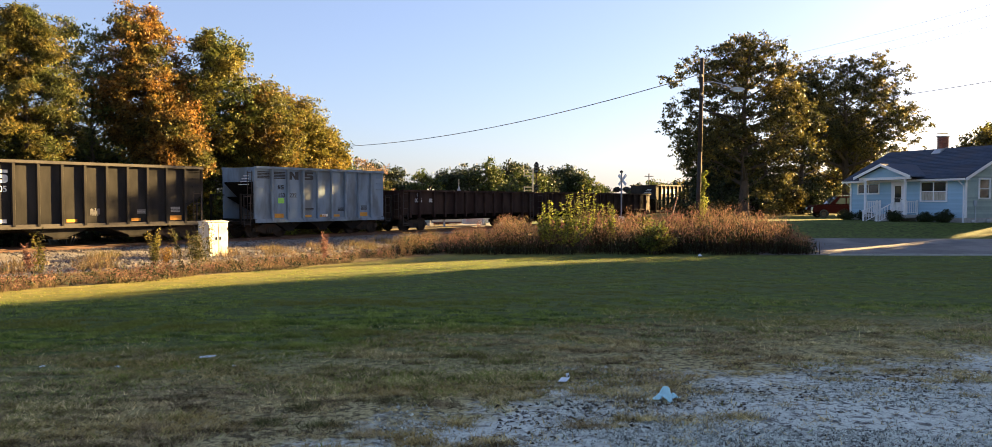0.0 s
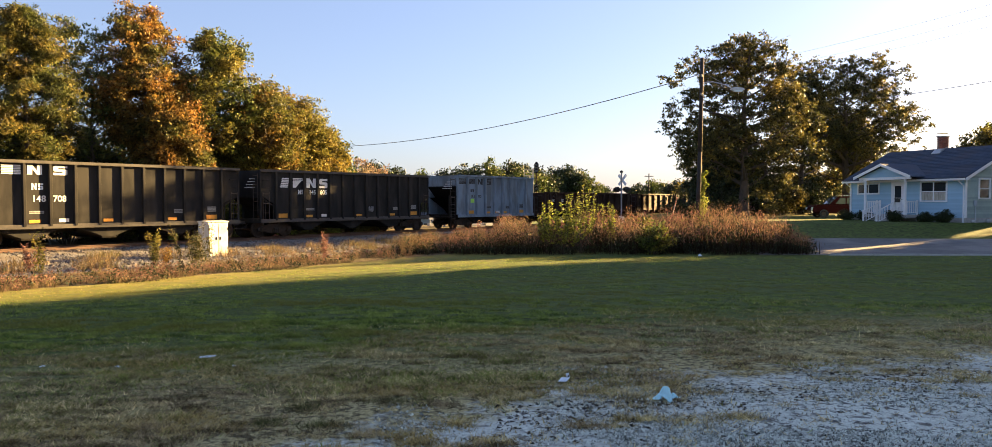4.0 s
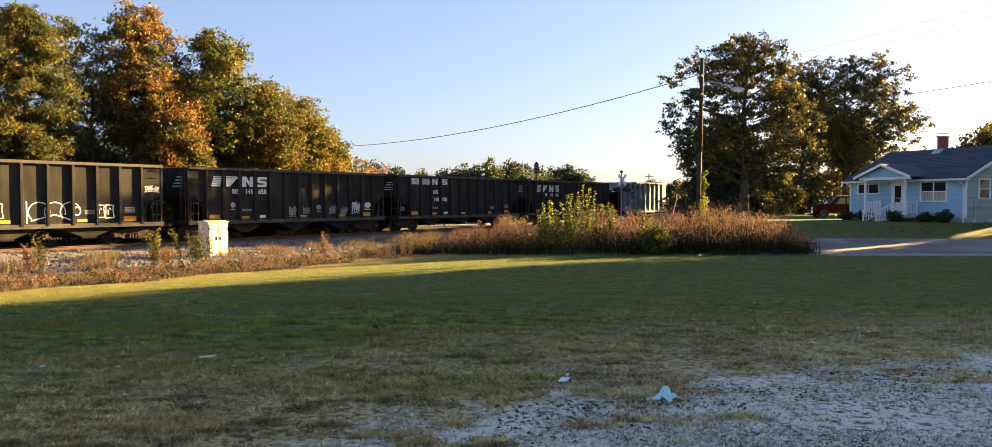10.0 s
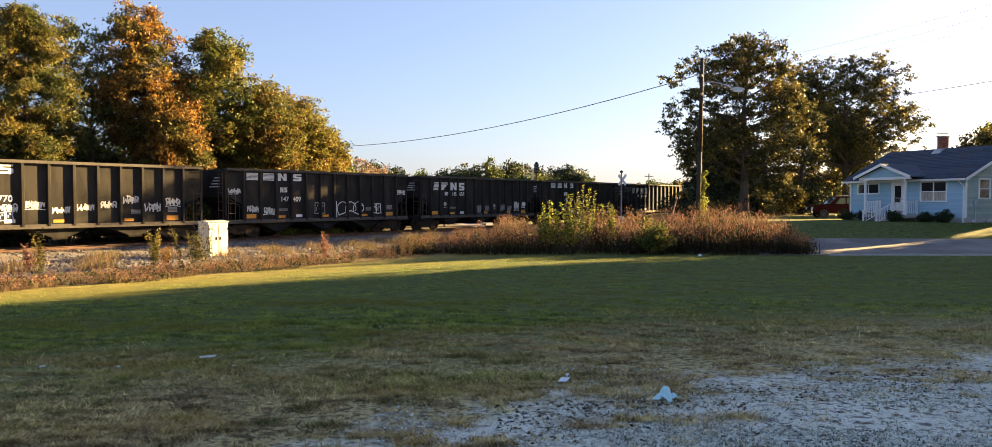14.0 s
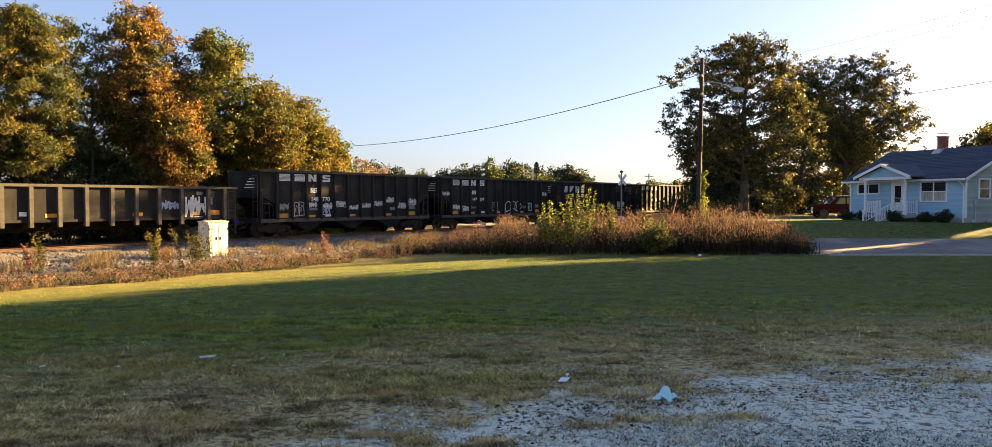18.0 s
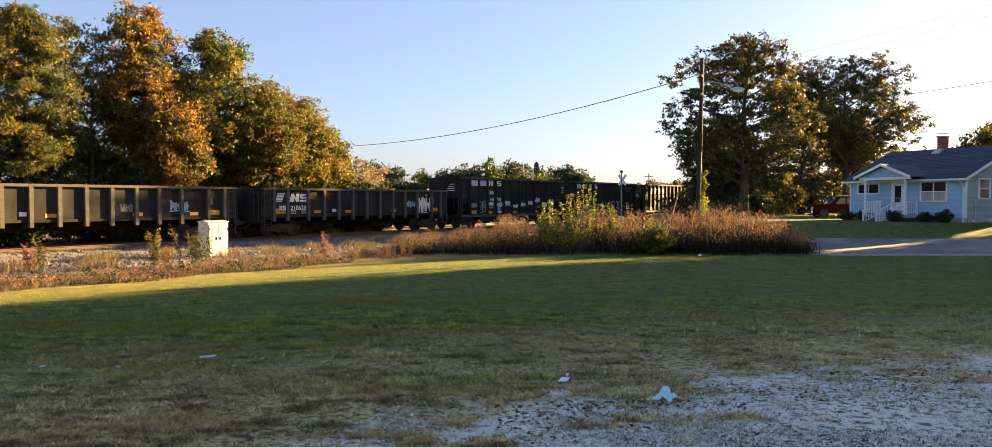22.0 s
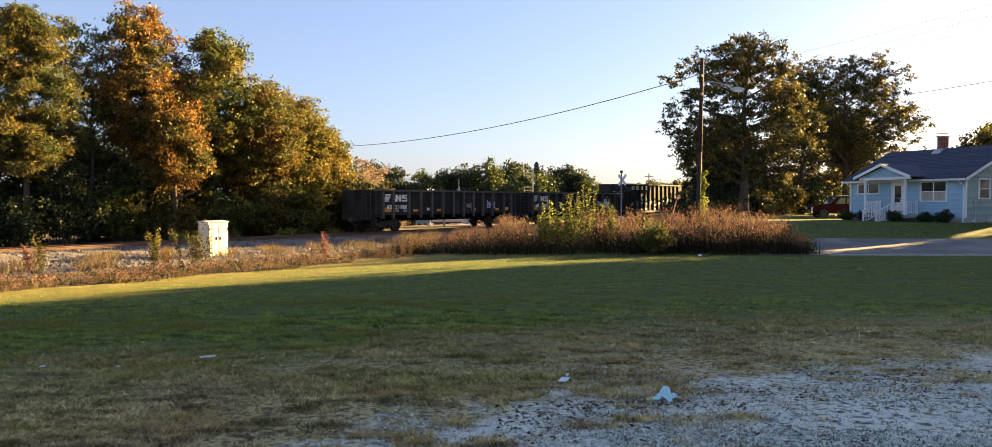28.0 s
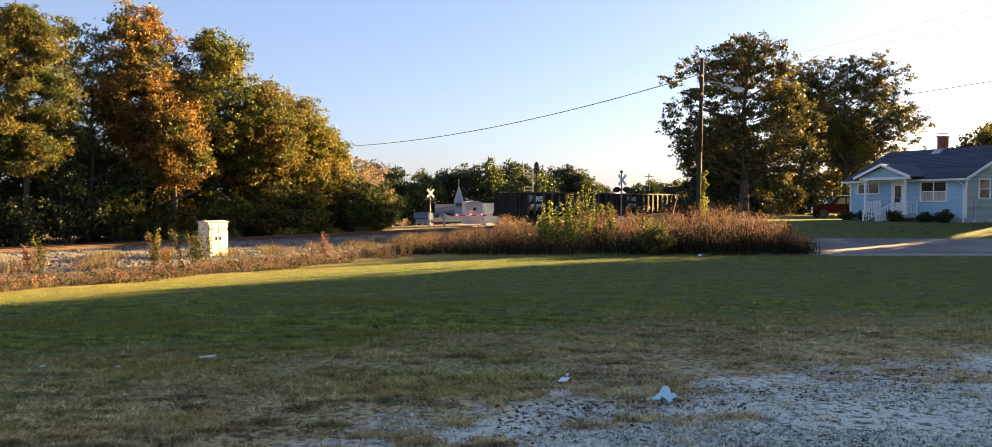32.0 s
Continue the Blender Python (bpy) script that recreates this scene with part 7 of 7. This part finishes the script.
    keep = rng.uniform(0, 1, n) < (0.12 + 0.88 * smooth01(0.35, 0.6, thick)) * (0.15 + 0.85 * smooth01(10.4, 13.2, o)) * (T0.x + TDIR.x * s + TNRM.x * o < -3.6)
    s, o = s[keep], o[keep]
    n = len(s)
    x, y = T0.x + TDIR.x * s + TNRM.x * o, T0.y + TDIR.y * s + TNRM.y * o
    fr = blades(rng, "low_brown_weeds", x, y, ground_z(x, y) - 0.04, rng.uniform(0.06, 0.28, n) * (0.3 + 1.0 * thick[keep]), rng.uniform(0.2, 1.3, n), rng.uniform(0.012, 0.035, n), LOWWEED)
    band = tagged(new("low_brown_weeds", fr), "low dull brown weeds between the gravel and the lawn", "weeds", kind="stuff")
    pick = rng.permutation(n)[:min(n, 1500)]
    cs = np.stack([x[pick], y[pick], ground_z(x[pick], y[pick]) + rng.uniform(0.02, 0.3, len(pick)) * thick[keep][pick] * 1.3], -1)
    part("seed_heads", leaves(rng, "seed_heads", cs[:1000], 0.17, 15000, 0.034, PLUME, 1.0, narrow=0.4), PLUME, band)
    part("leaves", leaves(rng, "leaves", cs[1000:], 0.15, 6000, 0.045, L_SHRUB, 1.0, narrow=0.45), L_SHRUB, band)
    # single plants before the track: x, y, height, spread, leaf, stalks
    spots = (
        (-16.0, 26.1, 1.15, 0.35, WEED, 4, "brown umbel weed gone to seed"),
        (-15.0, 25.2, 1.55, 0.35, L_GOLD, 4, "tall yellowing weed by the gravel"),
        (-12.6, 28.0, 1.35, 0.4, L_GOLD, 6, "leaning yellow-green goldenrod by the gravel"),
        (-12.45, 28.6, 0.9, 0.5, L_ORANGE, 3, "short yellowing weed by the gravel"),
        (-11.35, 28.9, 1.6, 1.4, L_OAK, 15, "leafy dark green weed bush by the cabinet"),
        (-7.2, 32.0, 1.25, 0.25, WEED, 4, "rust-coloured dry dock stalk"),
        (-8.9, 30.6, 0.7, 1.4, STRAW, 12, "pale dry grass clump on the gravel"),
        (-6.1, 31.6, 0.85, 1.6, STRAW, 14, "pale dry grass clump on the gravel"),
        (-5.0, 33.2, 0.95, 1.3, STRAW, 12, "pale dry grass clump on the gravel"),
        (-4.0, 33.8, 1.1, 1.3, STRAW, 12, "pale dry grass clump on the gravel"),
        (-13.2, 25.6, 0.6, 2.0, STRAW, 14, "pale dry weed clump at the lawn's edge"),
        (-9.6, 28.9, 0.6, 1.9, STRAW, 12, "pale dry weed clump at the lawn's edge"),
        (-7.7, 30.8, 0.65, 1.6, STRAW, 12, "pale dry weed clump at the lawn's edge"))
    for i, (px_, py_, hh, ww, mt, k, lab) in enumerate(spots):
        r2 = np.random.default_rng(400 + i)
        ob = thing("roadside_weed", lab, "weed", pose(px_, py_, -0.75), group="weeds by the track")
        cs = []
        for q in range(k):
            a, f = r2.uniform(0, 6.28), r2.uniform(0.2, 1)
            foot = Vector((math.cos(a) * ww * 0.4 * f, math.sin(a) * ww * 0.4 * f, 0))
            tip = foot * 1.6 + Vector((r2.normal(0, 0.12), r2.normal(0, 0.12), hh * r2.uniform(0.6, 1.0)))
            part("stalk", Mesh().path([foot, foot.lerp(tip, 0.5) + Vector((0, 0, 0.08)), tip], 0.005, 4), WEED if mt is WEED else STRAW, ob)
            cs += [tuple(foot.lerp(tip, g)) for g in (np.linspace(0.25, 1.0, 8) if mt is not STRAW else np.linspace(0.15, 1.05, 9))]
        part("foliage", leaves(r2, "foliage", cs, 0.1 if mt is STRAW else 0.14, k * (50 if mt is STRAW else 110), 0.05 if mt is not STRAW else 0.03, mt, 1.2, narrow=0.35), mt, ob)


def build_lawn():
    """Short grass blades, thick near the camera and thinning outwards; ragged and dry towards the drive."""
    rng = np.random.default_rng(33)
    n = 760000
    d = np.where(rng.uniform(0, 1, n) < 0.66, 5.2 * (13 / 5.2) ** rng.uniform(0, 1, n), 13 * (36 / 13) ** rng.uniform(0, 1, n))
    x, y = d * np.tan(rng.uniform(-0.61, 0.61, n)), d
    q = 0.42 * x - y + 6.85 + 0.6 * np.minimum(x - 0.5, 0)
    c1, c2, c3 = value_noise(x, y, 1.3, 1), value_noise(x, y * 1.3, 0.3, 2), value_noise(x, y, 2.6, 3)
    c4 = value_noise(x, y * 1.2, 0.11, 5)
    c5 = value_noise(x, y * 1.4, 0.55, 6)
    bare = smooth01(-1.2, 1.4, q + 4.0 * (c1 - 0.5) + 4.0 * (c2 - 0.5) + 1.5 * (c5 - 0.5))
    dryp = smooth01(-5.6, 1.4, 0.42 * x - y + 8.6 + 3.2 * (c3 - 0.5) + 3.5 * (c1 - 0.5)) * 0.93 + np.where(y > 12, 0.012, 0.05)
    dryp = np.where((c5 > 0.68) & (c1 > 0.4), dryp * 0.8, dryp)
    edge = (x - T0.x) * TNRM.x + (y - T0.y) * TNRM.y
    # more straw blades on the railway edge, in step with its painted sunlit gold
    dryp = np.maximum(dryp, 0.2 * (1 - smooth01(15.5, 20, edge)) * (x < 0))
    clump = np.where(y < 14, 0.25 + 0.75 * smooth01(0.3, 0.7, 0.4 * c2 + 0.6 * c4), 1.0)
    keep = rng.uniform(0, 1, n) < (1 - 0.97 * bare) * (1 - dryp * (1 - clump))
    tuft = smooth01(0.36, 0.64, value_noise(x * 0.6, y * 1.2, 0.26, 12))
    keep &= rng.uniform(0, 1, n) < np.where(y > 8, 0.2 + 0.8 * tuft, 1.0)
    track = (x - T0.x) * TNRM.x + (y - T0.y) * TNRM.y
    keep &= rng.uniform(0, 1, n) < np.where(y > 15, 0.45 + 0.55 * smooth01(15, 20, track), 1.0)
    keep &= (track > 14.9 + 0.25 * np.sin(x * 0.9)) & ~((y > 34) & (x > -5))
    pick = rng.uniform(0, 1, n)
    c6 = value_noise(x * 0.6, y * 1.2, 0.8, 9)
    sort = np.where(pick > dryp, 0, np.where(pick < dryp * (0.22 + 0.6 * smooth01(0.42, 0.58, 0.3 * c2 + 0.25 * c4 + 0.45 * c6)), 2, 1))
    for k, (mt, nm, lab, lo, hi, bend) in enumerate(((BLADE, "lawn_grass", "short green mown grass", 0.014, 0.046, 1.7), (BLADEDRY, "dry_grass", "dry straw-coloured blades in the lawn", 0.01, 0.046, 2.8), (BLADEBROWN, "dead_grass", "dead brown thatch in the lawn", 0.01, 0.035, 2.4))):
        w = keep & (sort == k)
        m = int(w.sum())
        wid = 0.004 + 0.0007 * y[w]
        h = rng.uniform(lo, hi, m) * np.where(y[w] > 17, 0.75, 1.0 + 0.015 * y[w]) * (0.7 + 0.6 * tuft[w])
        me = blades(rng, nm, x[w], y[w], ground_z(x[w], y[w]) - 0.003, h, rng.uniform(0.3, bend, m) * np.where(y[w] > 16, 0.45, 1.0), wid, mt)
        tagged(new(nm, me), lab, "grass", kind="stuff")
    # ragged tufts at the drive's edge
    tx = rng.uniform(-5, 7, 90)
    ty = 6.9 + 0.42 * tx + rng.normal(0, 1.1, 90)
    ok = ty > 5.4
    tx, ty = tx[ok], ty[ok]
    m = len(tx) * 60
    bx, by = np.repeat(tx, 60) + rng.normal(0, 0.06, m), np.repeat(ty, 60) + rng.normal(0, 0.05, m)
    me = blades(rng, "tufts", bx, by, ground_z(bx, by), rng.uniform(0.015, 0.05, m), rng.uniform(0.3, 2.0, m), rng.uniform(0.003, 0.008, m), BLADEDRY)
    tagged(new("grass_tufts", me), "ragged straw tufts at the edge of the drive", "grass", kind="stuff")
    # dark green and brown tufts left standing in the worn grass
    for gx, gy, rx_, ry_, mt, nm, lab in ((-1.65, 6.55, 0.2, 0.16, TUFTG, "green_tuft", "dark green grass tuft in the worn lawn"), (-0.92, 6.76, 0.22, 0.14, TUFTG, "green_tuft", "dark green grass tuft at the drive's edge"),
                                          (-1.84, 6.05, 0.16, 0.12, TUFTG, "green_tuft", "dark green grass tuft in the worn lawn"), (-1.36, 5.98, 0.2, 0.1, TUFTG, "green_tuft", "dark green grass tuft in the worn lawn"),
                                          (-0.5, 6.62, 0.26, 0.12, BLADEBROWN, "brown_tuft", "matted brown grass tuft at the drive's edge"), (0.72, 5.95, 0.2, 0.08, BLADEBROWN, "brown_tuft", "matted brown grass tuft on the drive"),
                                          (1.12, 6.15, 0.24, 0.07, BLADEDRY, "brown_tuft", "flat straw tuft on the drive")):
        m = 380
        bx, by = gx + rng.normal(0, rx_ * 0.55, m), gy + rng.normal(0, ry_ * 0.55, m)
        k = np.exp(-((bx - gx) / rx_) ** 2 - ((by - gy) / ry_) ** 2)
        me = blades(rng, nm, bx, by, ground_z(bx, by) - 0.003, rng.uniform(0.02, 0.06, m) * (0.5 + k), rng.uniform(0.3, 1.6, m), rng.uniform(0.003, 0.008, m), mt)
        tagged(new(nm, me), lab, "grass", kind="stuff")
    # loose stones on the bare drive
    n = 75000
    d = 5.3 * (13 / 5.3) ** rng.uniform(0, 1, n)
    x = d * np.tan(rng.uniform(-0.16, 0.61, n))
    q = 0.42 * x - d + 6.5 + 0.6 * np.minimum(x - 0.5, 0)
    keep = rng.uniform(0, 1, n) < np.clip((q + 1.2 + 5 * (value_noise(x, d, 0.9, 7) - 0.5)) * 0.3, 0, 1) * (0.25 + 0.75 * (value_noise(x * 0.3, d, 0.8, 8) < 0.55))
    x, y = x[keep], d[keep]
    n = len(x)
    base = np.array([[1, 0, -0.3], [-0.5, 0.9, -0.3], [-0.5, -0.9, -0.3], [0, 0, 0.7]])
    size = 0.004 + 0.02 * rng.uniform(0, 1, n) ** 3.5
    P = np.stack([x, y, ground_z(x, y) + 0.002], -1)[:, None, :] + (base[None] + rng.normal(0, 0.3, (n, 4, 3))) * size[:, None, None]
    tri = P[:, [0, 1, 3, 1, 2, 3, 2, 0, 3], :].reshape(-1, 3)
    pick = rng.uniform(0, 1, n) < 0.1
    big = P[pick]
    mid_ = big.mean(axis=1, keepdims=True)
    big = mid_ + (big - mid_) * rng.uniform(0.7, 1.3, (len(big), 1, 1)) * np.array([1.4, 1, 0.6])
    m = 1700
    cx = rng.uniform(0.0, 5.5, m)
    cy = 6.2 + 0.42 * cx + rng.normal(0, 0.45, m)
    ok = (value_noise(cx, cy * 1.5, 0.5, 11) > 0.5) & (cy > 5.4)
    cx, cy = cx[ok], cy[ok]
    lump = np.stack([cx, cy, ground_z(cx, cy) + 0.003], -1)[:, None, :] + (base[None] + rng.normal(0, 0.3, (len(cx), 4, 3))) * (0.006 + 0.02 * rng.uniform(0, 1, len(cx)) ** 2)[:, None, None] * np.array([1.3, 1, 0.7])
    big = np.concatenate([big, lump])
    tagged(new("soil_clods", quads("soil_clods", big[:, [0, 1, 3, 1, 2, 3, 2, 0, 3], :].reshape(-1, 3), CLOD, 3)), "dark clods of soil on the drive", "soil", kind="stuff")
    tagged(new("gravel", quads("gravel", tri, GRAVEL, 3)), "loose pale gravel on the drive", "gravel", kind="stuff")


build_weed_patch()
build_lawn()


motions()
